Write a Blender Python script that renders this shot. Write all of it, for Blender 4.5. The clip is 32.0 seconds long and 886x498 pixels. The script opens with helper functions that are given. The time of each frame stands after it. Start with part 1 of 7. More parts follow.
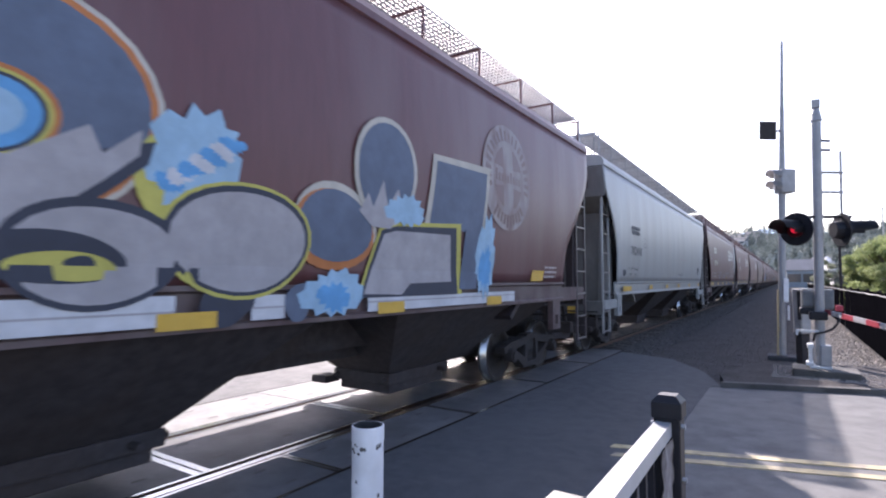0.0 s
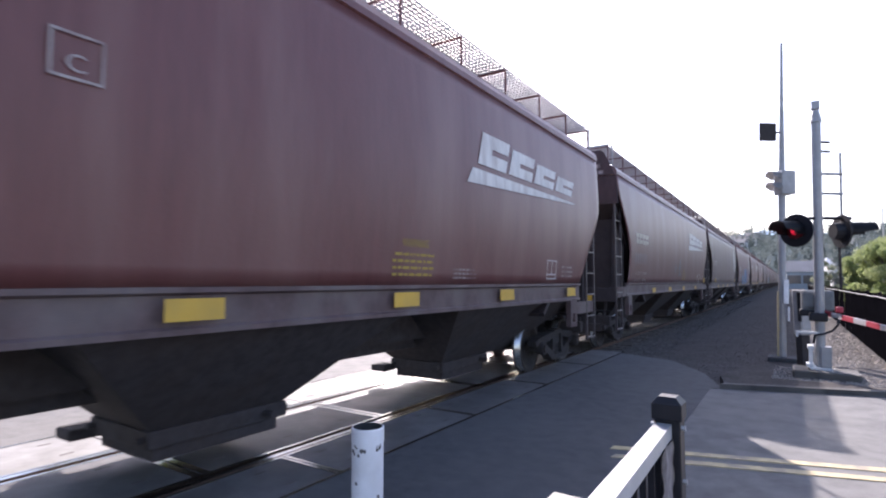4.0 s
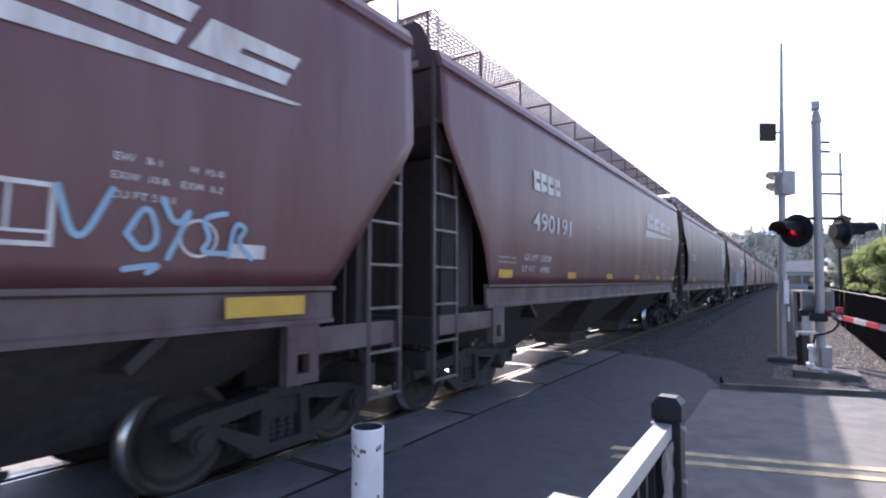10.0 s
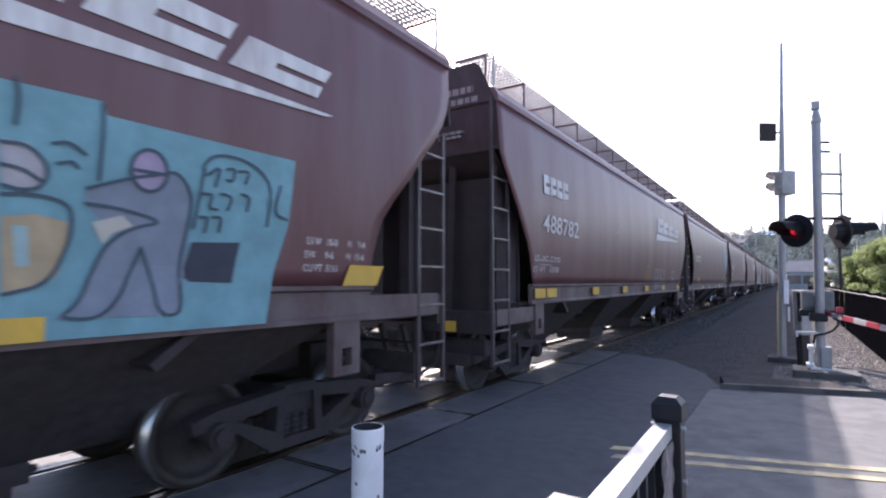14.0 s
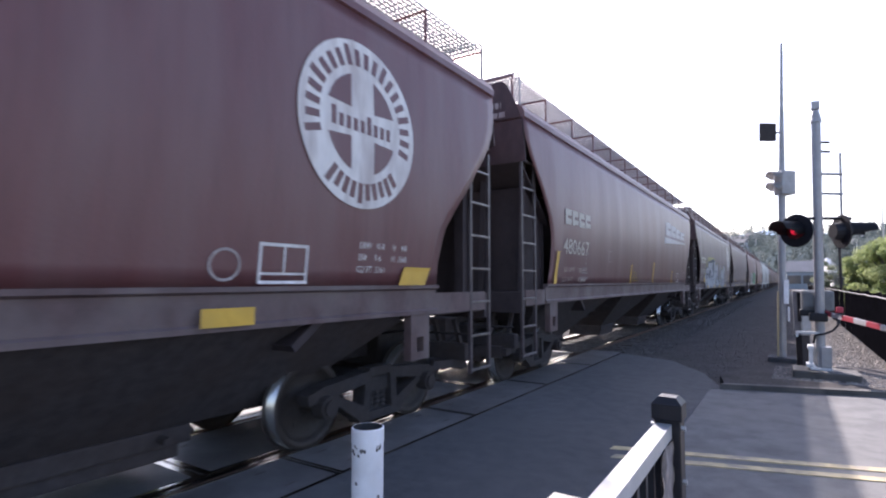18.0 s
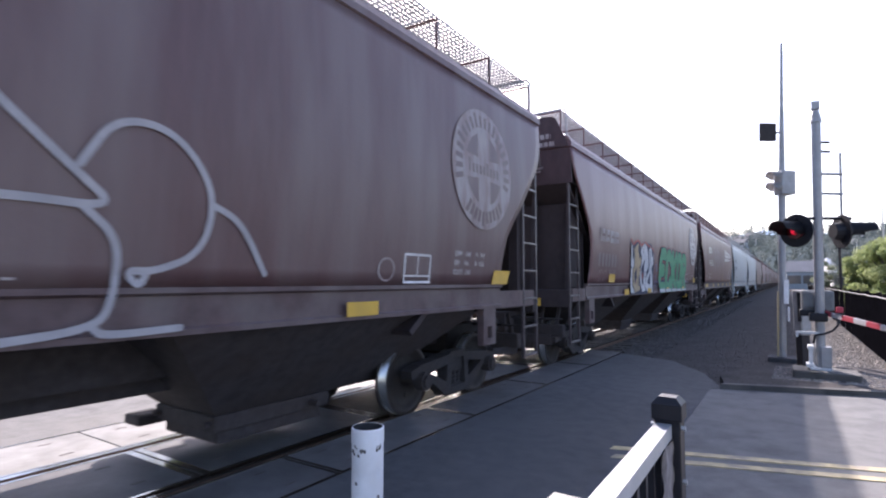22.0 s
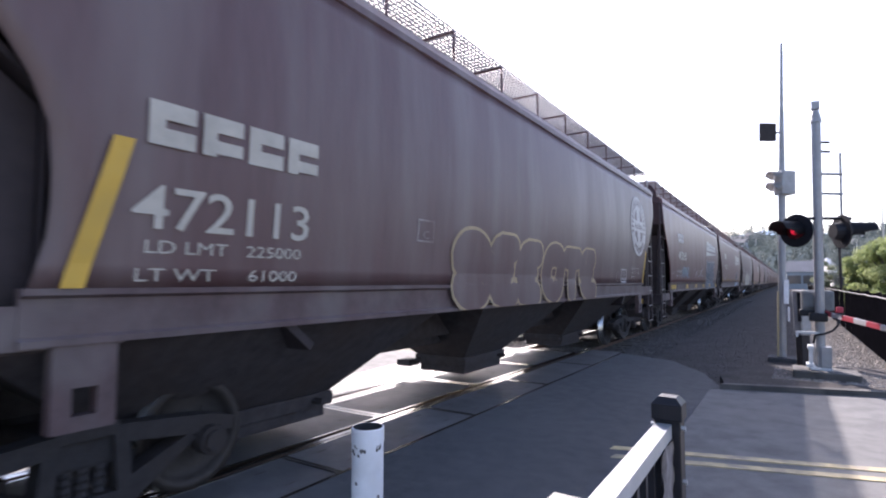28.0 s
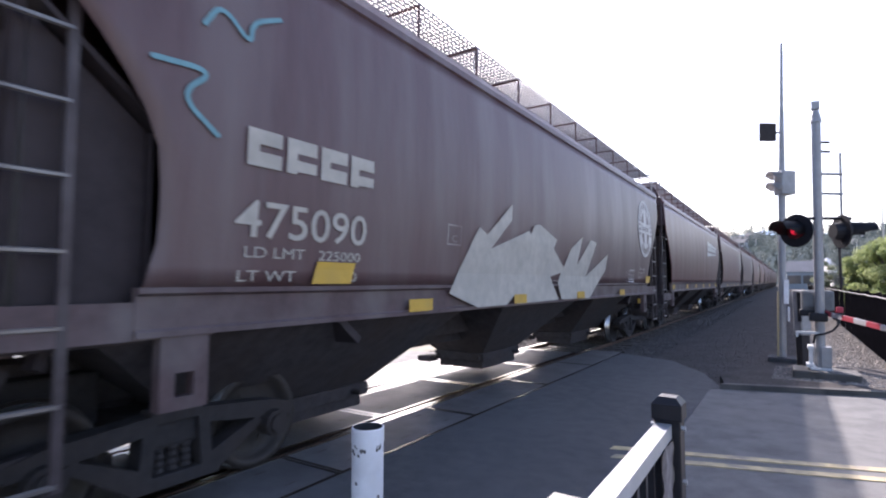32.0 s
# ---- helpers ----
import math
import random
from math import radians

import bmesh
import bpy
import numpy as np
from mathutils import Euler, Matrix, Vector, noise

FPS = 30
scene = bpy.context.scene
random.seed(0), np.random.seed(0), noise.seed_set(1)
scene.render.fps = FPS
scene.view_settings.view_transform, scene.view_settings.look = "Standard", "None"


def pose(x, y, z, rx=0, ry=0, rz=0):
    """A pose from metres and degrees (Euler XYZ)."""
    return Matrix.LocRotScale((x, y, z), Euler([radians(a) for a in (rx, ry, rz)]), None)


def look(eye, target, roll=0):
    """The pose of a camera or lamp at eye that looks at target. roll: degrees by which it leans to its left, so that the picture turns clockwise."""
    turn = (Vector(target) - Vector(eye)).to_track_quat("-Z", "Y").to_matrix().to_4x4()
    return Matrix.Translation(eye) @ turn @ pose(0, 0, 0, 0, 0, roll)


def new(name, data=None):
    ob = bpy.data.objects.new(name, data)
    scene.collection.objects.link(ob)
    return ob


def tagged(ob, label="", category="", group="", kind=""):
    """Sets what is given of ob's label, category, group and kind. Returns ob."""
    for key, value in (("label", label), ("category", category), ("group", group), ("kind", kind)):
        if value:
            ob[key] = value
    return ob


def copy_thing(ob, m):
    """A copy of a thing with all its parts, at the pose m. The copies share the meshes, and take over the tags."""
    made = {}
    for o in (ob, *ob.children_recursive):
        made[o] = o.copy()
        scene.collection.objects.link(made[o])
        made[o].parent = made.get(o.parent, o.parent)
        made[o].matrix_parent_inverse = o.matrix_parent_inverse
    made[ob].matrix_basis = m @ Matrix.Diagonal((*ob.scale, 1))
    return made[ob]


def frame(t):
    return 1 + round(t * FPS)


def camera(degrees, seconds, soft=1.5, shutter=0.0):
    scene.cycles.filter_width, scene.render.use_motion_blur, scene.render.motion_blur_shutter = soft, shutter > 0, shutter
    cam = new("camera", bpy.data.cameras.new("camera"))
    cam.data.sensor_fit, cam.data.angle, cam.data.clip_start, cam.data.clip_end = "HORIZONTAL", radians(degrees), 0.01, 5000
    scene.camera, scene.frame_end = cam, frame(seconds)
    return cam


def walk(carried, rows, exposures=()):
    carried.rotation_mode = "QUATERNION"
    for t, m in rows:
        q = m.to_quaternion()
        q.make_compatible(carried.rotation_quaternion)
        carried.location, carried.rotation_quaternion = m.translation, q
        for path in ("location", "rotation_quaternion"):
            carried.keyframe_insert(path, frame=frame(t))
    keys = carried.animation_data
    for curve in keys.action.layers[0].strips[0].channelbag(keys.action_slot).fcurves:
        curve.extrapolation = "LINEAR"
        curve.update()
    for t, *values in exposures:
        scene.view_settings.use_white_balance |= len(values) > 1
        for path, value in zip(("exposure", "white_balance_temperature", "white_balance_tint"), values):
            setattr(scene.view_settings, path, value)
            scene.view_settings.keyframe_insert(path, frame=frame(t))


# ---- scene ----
cam = camera(80.26, 32.0, soft=2.1, shutter=0.08)
YAW = 33.26
walk(cam, [(0.0, pose(0, 0, 1.74, 93.38, 0, YAW)), (1.0, pose(0, 0, 1.74, 93.44, 0, YAW)),
           (3.5, pose(0, 0, 1.74, 93.53, 0, YAW)), (10.0, pose(0, 0, 1.74, 93.55, 0, YAW)),
           (32.0, pose(0, 0, 1.74, 93.55, 0, YAW))], exposures=[(0, 1.58, 6280, 23), (32, 1.58, 6280, 23)])

# ---- light: low sun behind the train, clear hazy sky ----
SUN_EL, SUN_AZ = radians(33.7), radians(32.3)
SUN_DIR = Vector((-math.sin(SUN_AZ) * math.cos(SUN_EL), math.cos(SUN_AZ) * math.cos(SUN_EL), math.sin(SUN_EL)))
world = bpy.data.worlds.new("sky")
scene.world = world
world.use_nodes = True
wn = world.node_tree.nodes
sky = wn.new("ShaderNodeTexSky")
sky.sky_type = "NISHITA"
sky.sun_disc = False
sky.sun_elevation, sky.sun_rotation = SUN_EL, -SUN_AZ
sky.air_density, sky.dust_density, sky.ozone_density = 1.0, 1.6, 1.0
wn["Background"].inputs["Strength"].default_value = 0.13
world.node_tree.links.new(sky.outputs[0], wn["Background"].inputs["Color"])
sun = new("sun", bpy.data.lights.new("sun", "SUN"))
sun.data.energy, sun.data.angle, sun.data.color = 4.2, radians(0.53), (1.0, 0.95, 0.87)
sun.matrix_world = look(SUN_DIR * 60, (0, 0, 0))

# ---- materials ----


def nodes_of(m):
    return m.node_tree.nodes, m.node_tree.links


def mat(name, color, rough=0.7, metal=0.0, vary=0.25, scale=6.0, stretch=(1, 1, 1), tint=None, tint_amount=0.0,
        tint_scale=1.2, bump=0.0, bump_scale=60.0, per_object=0.0, spec=0.4):
    """A worn surface: base colour varied by fine and broad noise, a second colour in patches, fine relief."""
    m = bpy.data.materials.new(name)
    m.use_nodes = True
    n, l = nodes_of(m)
    b = n["Principled BSDF"]
    b.inputs["Roughness"].default_value, b.inputs["Metallic"].default_value = rough, metal
    b.inputs["Specular IOR Level"].default_value = spec
    tc = n.new("ShaderNodeTexCoord")
    mp = n.new("ShaderNodeMapping")
    mp.inputs["Scale"].default_value = stretch
    l.new(tc.outputs["Object"], mp.inputs["Vector"])
    fine = n.new("ShaderNodeTexNoise")
    fine.inputs["Scale"].default_value, fine.inputs["Detail"].default_value = scale, 8
    fine.inputs["Roughness"].default_value = 0.65
    l.new(mp.outputs[0], fine.inputs["Vector"])
    ramp = n.new("ShaderNodeMapRange")
    ramp.inputs["From Min"].default_value, ramp.inputs["From Max"].default_value = 0.3, 0.7
    ramp.inputs["To Min"].default_value, ramp.inputs["To Max"].default_value = 1 - vary, 1 + vary
    l.new(fine.outputs["Fac"], ramp.inputs["Value"])
    mul = n.new("ShaderNodeVectorMath")
    mul.operation = "SCALE"
    l.new(ramp.outputs[0], mul.inputs["Scale"])
    mul.inputs[0].default_value = color
    out = mul.outputs[0]
    if tint:
        broad = n.new("ShaderNodeTexNoise")
        broad.inputs["Scale"].default_value, broad.inputs["Detail"].default_value = tint_scale, 6
        l.new(mp.outputs[0], broad.inputs["Vector"])
        r2 = n.new("ShaderNodeMapRange")
        r2.inputs["From Min"].default_value, r2.inputs["From Max"].default_value = 0.42, 0.68
        r2.inputs["To Max"].default_value = tint_amount
        l.new(broad.outputs["Fac"], r2.inputs["Value"])
        mix = n.new("ShaderNodeMix")
        mix.data_type = "RGBA"
        l.new(r2.outputs[0], mix.inputs["Factor"])
        l.new(out, mix.inputs["A"])
        mix.inputs["B"].default_value = (*tint, 1)
        out = mix.outputs["Result"]
    if per_object:
        oi = n.new("ShaderNodeObjectInfo")
        r3 = n.new("ShaderNodeMapRange")
        r3.inputs["To Min"].default_value, r3.inputs["To Max"].default_value = 1 - per_object, 1 + per_object
        l.new(oi.outputs["Random"], r3.inputs["Value"])
        m3 = n.new("ShaderNodeVectorMath")
        m3.operation = "SCALE"
        l.new(out, m3.inputs[0])
        l.new(r3.outputs[0], m3.inputs["Scale"])
        out = m3.outputs[0]
    l.new(out, b.inputs["Base Color"])
    if bump:
        bn = n.new("ShaderNodeTexNoise")
        bn.inputs["Scale"].default_value, bn.inputs["Detail"].default_value = bump_scale, 4
        l.new(tc.outputs["Object"], bn.inputs["Vector"])
        bp = n.new("ShaderNodeBump")
        bp.inputs["Strength"].default_value, bp.inputs["Distance"].default_value = bump, 0.01
        l.new(bn.outputs["Fac"], bp.inputs["Height"])
        l.new(bp.outputs[0], b.inputs["Normal"])
    return m


def glow(name, color, strength):
    m = bpy.data.materials.new(name)
    m.use_nodes = True
    b = m.node_tree.nodes["Principled BSDF"]
    b.inputs["Base Color"].default_value = (*color, 1)
    b.inputs["Emission Color"].default_value = (*color, 1)
    b.inputs["Emission Strength"].default_value = strength
    return m


RUST = (0.13, 0.07, 0.045)
DUST = (0.20, 0.17, 0.155)
M_MAROON = mat("maroon_paint", (0.112, 0.041, 0.043), 0.42, 0, 0.13, 5, (1, 2.2, 0.35), (0.155, 0.095, 0.095), 0.5, 0.9, 0.15, 25, spec=0.5)
M_BROWN = mat("faded_brown_paint", (0.100, 0.053, 0.053), 0.45, 0, 0.13, 5, (1, 2.2, 0.35), (0.17, 0.13, 0.125), 0.6, 0.9, 0.15, 25, spec=0.5)
M_RED = mat("red_oxide_paint", (0.122, 0.043, 0.041), 0.42, 0, 0.13, 5, (1, 2.2, 0.35), (0.19, 0.10, 0.09), 0.55, 0.9, 0.15, 25, spec=0.5)
M_PALE = mat("pale_grey_paint", (0.285, 0.293, 0.293), 0.42, 0, 0.08, 4, (1, 2.2, 0.3), (0.27, 0.25, 0.235), 0.6, 0.8, 0.12, 25, spec=0.5)
M_PALEBLUE = mat("pale_blue_grey_paint", (0.33, 0.368, 0.395), 0.4, 0, 0.08, 4, (1, 2.2, 0.3), (0.27, 0.265, 0.26), 0.6, 0.8, 0.12, 25, spec=0.5)
# end paints: some dirt, but mostly their shade mixed into darker colours
M_ENDDARK = mat("grimy_shaded_end", (0.030, 0.021, 0.023), 0.7, 0, 0.3, 6, tint=(0.050, 0.036, 0.036), tint_amount=0.6, bump=0.2)
M_ENDPAINT = mat("dirty_shaded_end_paint", (0.052, 0.028, 0.030), 0.65, 0, 0.3, 5, (1, 1, 0.5), tint=(0.085, 0.062, 0.06), tint_amount=0.5, bump=0.2)
M_PALEEND = mat("shaded_pale_end", (0.13, 0.125, 0.12), 0.65, 0, 0.2, 5, (1, 1, 0.4), tint=(0.075, 0.068, 0.065), tint_amount=0.7, bump=0.2)
M_SILL = mat("dusty_sill_paint", (0.095, 0.06, 0.06), 0.6, 0, 0.3, 5, (1, 1.2, 1), tint=(0.155, 0.125, 0.12), tint_amount=0.8, tint_scale=1.4, bump=0.2)
M_LADDER = mat("scuffed_ladder_paint", (0.06, 0.045, 0.047), 0.5, 0.1, 0.3, 6, tint=(0.10, 0.085, 0.085), tint_amount=0.6, tint_scale=2.5)
# bare steel rungs, lightened as well for the sun on their tops
M_RUNG = mat("worn_sunlit_rung", (0.24, 0.22, 0.21), 0.35, 0.5, 0.2, 8, tint=(0.10, 0.075, 0.07), tint_amount=0.6, tint_scale=4)
M_PALEGRIME = mat("grimy_pale_paint", (0.16, 0.15, 0.14), 0.7, 0, 0.25, 5, (1, 1.5, 0.4), tint=(0.07, 0.062, 0.056), tint_amount=0.8, bump=0.2)
M_UNDER = mat("grimy_underframe", (0.045, 0.038, 0.040), 0.85, 0, 0.35, 8, tint=(0.05, 0.033, 0.026), tint_amount=0.5, bump=0.3)
M_TRUCK = mat("grimy_cast_steel", (0.032, 0.028, 0.029), 0.8, 0.1, 0.35, 10, tint=(0.042, 0.03, 0.025), tint_amount=0.6, bump=0.4)
M_WHEEL = mat("rusty_wheel_steel", (0.035, 0.03, 0.028), 0.6, 0.3, 0.3, 12, tint=(0.07, 0.05, 0.04), tint_amount=0.5, bump=0.2)
M_TREAD = mat("polished_tread", (0.42, 0.41, 0.40), 0.25, 0.9, 0.1, 20)
M_GALV = mat("galvanised_steel", (0.38, 0.38, 0.38), 0.5, 0.6, 0.15, 20, tint=(0.22, 0.18, 0.15), tint_amount=0.4)
M_WHITE = mat("white_lettering", (0.62, 0.60, 0.58), 0.6, 0, 0.12, 6, (1, 2, 0.5), (0.28, 0.22, 0.21), 0.55, 2.5)
M_OLDWHITE = mat("faded_white_lettering", (0.33, 0.29, 0.28), 0.6, 0, 0.2, 8, (1, 2, 0.5), (0.15, 0.08, 0.08), 0.8, 3)
M_BLACKINK = mat("dark_lettering", (0.05, 0.055, 0.07), 0.6, 0, 0.2, 8)
M_YELLOW = mat("yellow_reflective", (0.60, 0.36, 0.05), 0.5, 0, 0.12, 8, tint=(0.36, 0.24, 0.06), tint_amount=0.5, tint_scale=4)
M_YELLOWINK = mat("yellow_lettering", (0.36, 0.25, 0.05), 0.6, 0, 0.15, 8)
M_ASPHALT = mat("worn_asphalt", (0.138, 0.135, 0.131), 0.85, 0, 0.3, 3.0, tint=(0.185, 0.177, 0.163), tint_amount=0.6, tint_scale=0.45, bump=0.5, bump_scale=90, spec=0.25)
M_NEWASPHALT = mat("dark_newer_asphalt", (0.074, 0.075, 0.079), 0.85, 0, 0.25, 5.0, tint=(0.095, 0.095, 0.098), tint_amount=0.6, tint_scale=0.6, bump=0.5, bump_scale=90, spec=0.25)
M_PATCH = mat("dark_asphalt_patch", (0.05, 0.05, 0.053), 0.85, 0, 0.25, 6, bump=0.5, bump_scale=90)
M_CONCRETE = mat("weathered_concrete", (0.36, 0.345, 0.325), 0.85, 0, 0.15, 4, tint=(0.24, 0.23, 0.215), tint_amount=0.7, tint_scale=1.1, bump=0.3, bump_scale=70)
M_PANEL = mat("crossing_panel_concrete", (0.235, 0.228, 0.218), 0.75, 0, 0.2, 4, tint=(0.14, 0.133, 0.125), tint_amount=0.7, tint_scale=1.5, bump=0.25, bump_scale=70, per_object=0.12)
M_TAN = mat("dry_tan_gravel", (0.15, 0.13, 0.11), 0.95, 0, 0.6, 14, tint=(0.06, 0.05, 0.042), tint_amount=0.7, tint_scale=1.6, bump=1.0, bump_scale=30)
M_TANSTONE = mat("tan_gravel_stone", (0.27, 0.24, 0.21), 0.9, 0, 0.35, 9, bump=0.4)
# kerb face's shade is in this dark base; the stained footing shares it
M_KERB = mat("stained_shaded_concrete", (0.055, 0.052, 0.05), 0.85, 0, 0.25, 5, tint=(0.15, 0.135, 0.12), tint_amount=0.6, tint_scale=2, bump=0.6)
# same concrete as the outer row, darkened for dirt and the train's shade
M_DARKPANEL = mat("dirty_shaded_panel", (0.12, 0.115, 0.115), 0.6, 0, 0.25, 4, tint=(0.07, 0.066, 0.065), tint_amount=0.8, tint_scale=1.3, bump=0.25, bump_scale=70, per_object=0.15)
M_RAIL = mat("polished_rail", (0.62, 0.60, 0.57), 0.16, 1.0, 0.1, 15)
M_RAILSIDE = mat("rusty_rail_side", (0.12, 0.07, 0.05), 0.8, 0.2, 0.3, 15)
M_EDGE = mat("steel_panel_edge", (0.55, 0.53, 0.50), 0.2, 1.0, 0.15, 10)
M_BALLAST = mat("ballast", (0.078, 0.071, 0.068), 0.95, 0, 0.6, 22, tint=(0.05, 0.046, 0.044), tint_amount=0.7, tint_scale=2, bump=1.0, bump_scale=35, spec=0.05)
M_STONE = mat("ballast_stone", (0.125, 0.115, 0.108), 0.95, 0, 0.4, 9, per_object=0.2, bump=0.4, spec=0.05)
M_TIE = mat("creosoted_tie", (0.07, 0.058, 0.05), 0.9, 0, 0.3, 8, (1, 1, 1), bump=0.5)
M_GROUND = mat("dry_ground", (0.21, 0.19, 0.15), 0.95, 0, 0.3, 1.5, tint=(0.10, 0.115, 0.05), tint_amount=0.7, tint_scale=0.06, bump=0.5, bump_scale=20)
M_LINE = mat("worn_yellow_line", (0.46, 0.37, 0.20), 0.7, 0, 0.25, 12, tint=(0.22, 0.19, 0.15), tint_amount=0.85, tint_scale=5, bump=0.3, bump_scale=90)
M_BLACK = mat("black_powder_coat", (0.014, 0.014, 0.018), 0.45, 0, 0.15, 20, bump=0.05, spec=0.25)
M_GATEPAINT = mat("silver_paint", (0.30, 0.295, 0.30), 0.5, 0.2, 0.12, 8, tint=(0.2, 0.19, 0.18), tint_amount=0.5, tint_scale=3)
M_PIPE = mat("white_painted_pipe", (0.72, 0.72, 0.74), 0.5, 0, 0.08, 8, tint=(0.45, 0.43, 0.42), tint_amount=0.5, tint_scale=5)
M_CHIP = mat("chipped_paint", (0.10, 0.09, 0.085), 0.8, 0, 0.3, 30)
M_DARKPIPE = mat("dark_pipe_inside", (0.04, 0.038, 0.038), 0.9, 0, 0.3, 15)
M_STRIPE_R = mat("red_retroreflective", (0.36, 0.03, 0.05), 0.5, 0, 0.1, 10)
M_STRIPE_W = mat("white_retroreflective", (0.55, 0.55, 0.55), 0.5, 0, 0.06, 10)
M_ARMWHITE = mat("weathered_white_stripe", (0.36, 0.35, 0.36), 0.5, 0, 0.12, 10)
M_HOUSING = mat("weathered_grey_housing", (0.13, 0.135, 0.14), 0.55, 0.1, 0.2, 8, tint=(0.20, 0.19, 0.18), tint_amount=0.5, tint_scale=3)
M_CABLE = mat("grey_cable", (0.12, 0.12, 0.12), 0.6)
M_LENS = mat("red_signal_lens", (0.10, 0.006, 0.01), 0.3, 0, 0.05, 10)
M_LAMP = glow("lit_red_signal", (0.75, 0.02, 0.05), 0.25)
M_BARK = mat("bark", (0.10, 0.08, 0.06), 0.95, 0, 0.3, 12, bump=0.6)


def leaf_mat(name, a, b, glow_through):
    """Thin leaves that let part of the light through."""
    m = mat(name, a, 0.55, 0, 0.35, 2.0, tint=b, tint_amount=0.7, tint_scale=0.8)
    n, l = nodes_of(m)
    p, out = n["Principled BSDF"], n["Material Output"]
    t = n.new("ShaderNodeBsdfTranslucent")
    mix = n.new("ShaderNodeMixShader")
    mix.inputs[0].default_value = glow_through
    l.new(p.inputs["Base Color"].links[0].from_socket, t.inputs["Color"])
    l.new(p.outputs[0], mix.inputs[1])
    l.new(t.outputs[0], mix.inputs[2])
    l.new(mix.outputs[0], out.inputs["Surface"])
    return m


M_LEAF = leaf_mat("leaf", (0.225, 0.275, 0.105), (0.34, 0.37, 0.18), 0.5)
M_LEAFPALE = leaf_mat("pale_leaf", (0.20, 0.22, 0.13), (0.32, 0.33, 0.24), 0.4)
# far foliage colours are lifted towards blue-grey in place of haze
M_FARLEAF = mat("haze_tinted_foliage", (0.085, 0.105, 0.11), 0.95, 0, 0.3, 0.2, tint=(0.07, 0.09, 0.07), tint_amount=0.6, tint_scale=0.02, spec=0.0)
M_FARTREE = leaf_mat("haze_tinted_leaf", (0.115, 0.14, 0.14), (0.10, 0.12, 0.10), 0.5)
M_FENCEMESH = mat("black_screen_fabric", (0.006, 0.006, 0.008), 1.0, 0, 0.25, 4, bump=0.3, spec=0.0)
# grey-blue mixed into the far wall to suggest haze
M_WALLBLUE = mat("haze_blue_wall", (0.22, 0.25, 0.28), 0.6, 0, 0.1, 3)
M_ROOFBLUE = mat("blue_metal_roof", (0.14, 0.22, 0.36), 0.4, 0.2, 0.1, 3)
M_HOUSE = mat("distant_house_wall", (0.55, 0.54, 0.52), 0.8, 0, 0.1, 0.5, per_object=0.25)
M_HOUSEROOF = mat("distant_house_roof", (0.16, 0.155, 0.16), 0.8, 0, 0.15, 0.5, per_object=0.25)
M_GLASS = mat("dark_window", (0.03, 0.035, 0.045), 0.1, 0, 0.1, 1)
# the hills glow pale blue to give their haze
M_HAZE = glow("far_hill_haze_glow", (0.62, 0.76, 0.95), 0.27)
M_GRASS = mat("sunlit_grass", (0.16, 0.17, 0.04), 0.8, 0, 0.3, 3, tint=(0.26, 0.22, 0.07), tint_amount=0.6)

# ---- mesh helpers ----


def box(bm, x0, x1, y0, y1, z0, z1, bev=0.0):
    r = bmesh.ops.create_cube(bm, size=1, matrix=Matrix.Translation(((x0 + x1) / 2, (y0 + y1) / 2, (z0 + z1) / 2))
                              @ Matrix.Diagonal((abs(x1 - x0), abs(y1 - y0), abs(z1 - z0), 1)))
    if bev:
        es = {e for v in r["verts"] for e in v.link_edges}
        bmesh.ops.bevel(bm, geom=list(es), offset=bev, segments=2, affect="EDGES", profile=0.6)


def rod(bm, a, b, r, seg=8, r2=None):
    a, b = Vector(a), Vector(b)
    d = b - a
    m = Matrix.Translation((a + b) / 2) @ d.to_track_quat("Z", "Y").to_matrix().to_4x4()
    return bmesh.ops.create_cone(bm, cap_ends=True, segments=seg, radius1=r, radius2=r if r2 is None else r2,
                                 depth=d.length, matrix=m)


def bar(bm, a, b, w, h):
    """A square bar from a to b, w wide and h high."""
    a, b = Vector(a), Vector(b)
    d = b - a
    m = Matrix.Translation((a + b) / 2) @ d.to_track_quat("Y", "Z").to_matrix().to_4x4() @ Matrix.Diagonal((w, d.length, h, 1))
    bmesh.ops.create_cube(bm, size=1, matrix=m)


def prism(bm, outline, axis, lo, hi):
    """Extrudes a closed 2D outline along axis ('x': outline is y,z; 'y': x,z; 'z': x,y)."""
    put = {"x": lambda p, t: (t, p[0], p[1]), "y": lambda p, t: (p[0], t, p[1]), "z": lambda p, t: (p[0], p[1], t)}[axis]
    a = [bm.verts.new(put(p, lo)) for p in outline]
    b = [bm.verts.new(put(p, hi)) for p in outline]
    n = len(outline)
    bm.faces.new(a)
    bm.faces.new(b[::-1])
    for i in range(n):
        bm.faces.new((a[i], b[i], b[(i + 1) % n], a[(i + 1) % n]))


def mesh_of(name, bm, material, smooth=False):
    bmesh.ops.recalc_face_normals(bm, faces=bm.faces)
    me = bpy.data.meshes.new(name)
    bm.to_mesh(me)
    bm.free()
    for m in material if isinstance(material, (list, tuple)) else [material]:
        me.materials.append(m)
    if smooth:
        me.polygons.foreach_set("use_smooth", [True] * len(me.polygons))
    return me


def part(name, bm, material, parent, label="", smooth=False, at=None):
    me = bm if isinstance(bm, bpy.types.Mesh) else mesh_of(name, bm, material, smooth)
    ob = new(name, me)
    ob.parent = parent
    if at is not None:
        ob.matrix_basis = at
    if label:
        ob["label"] = label
    return ob


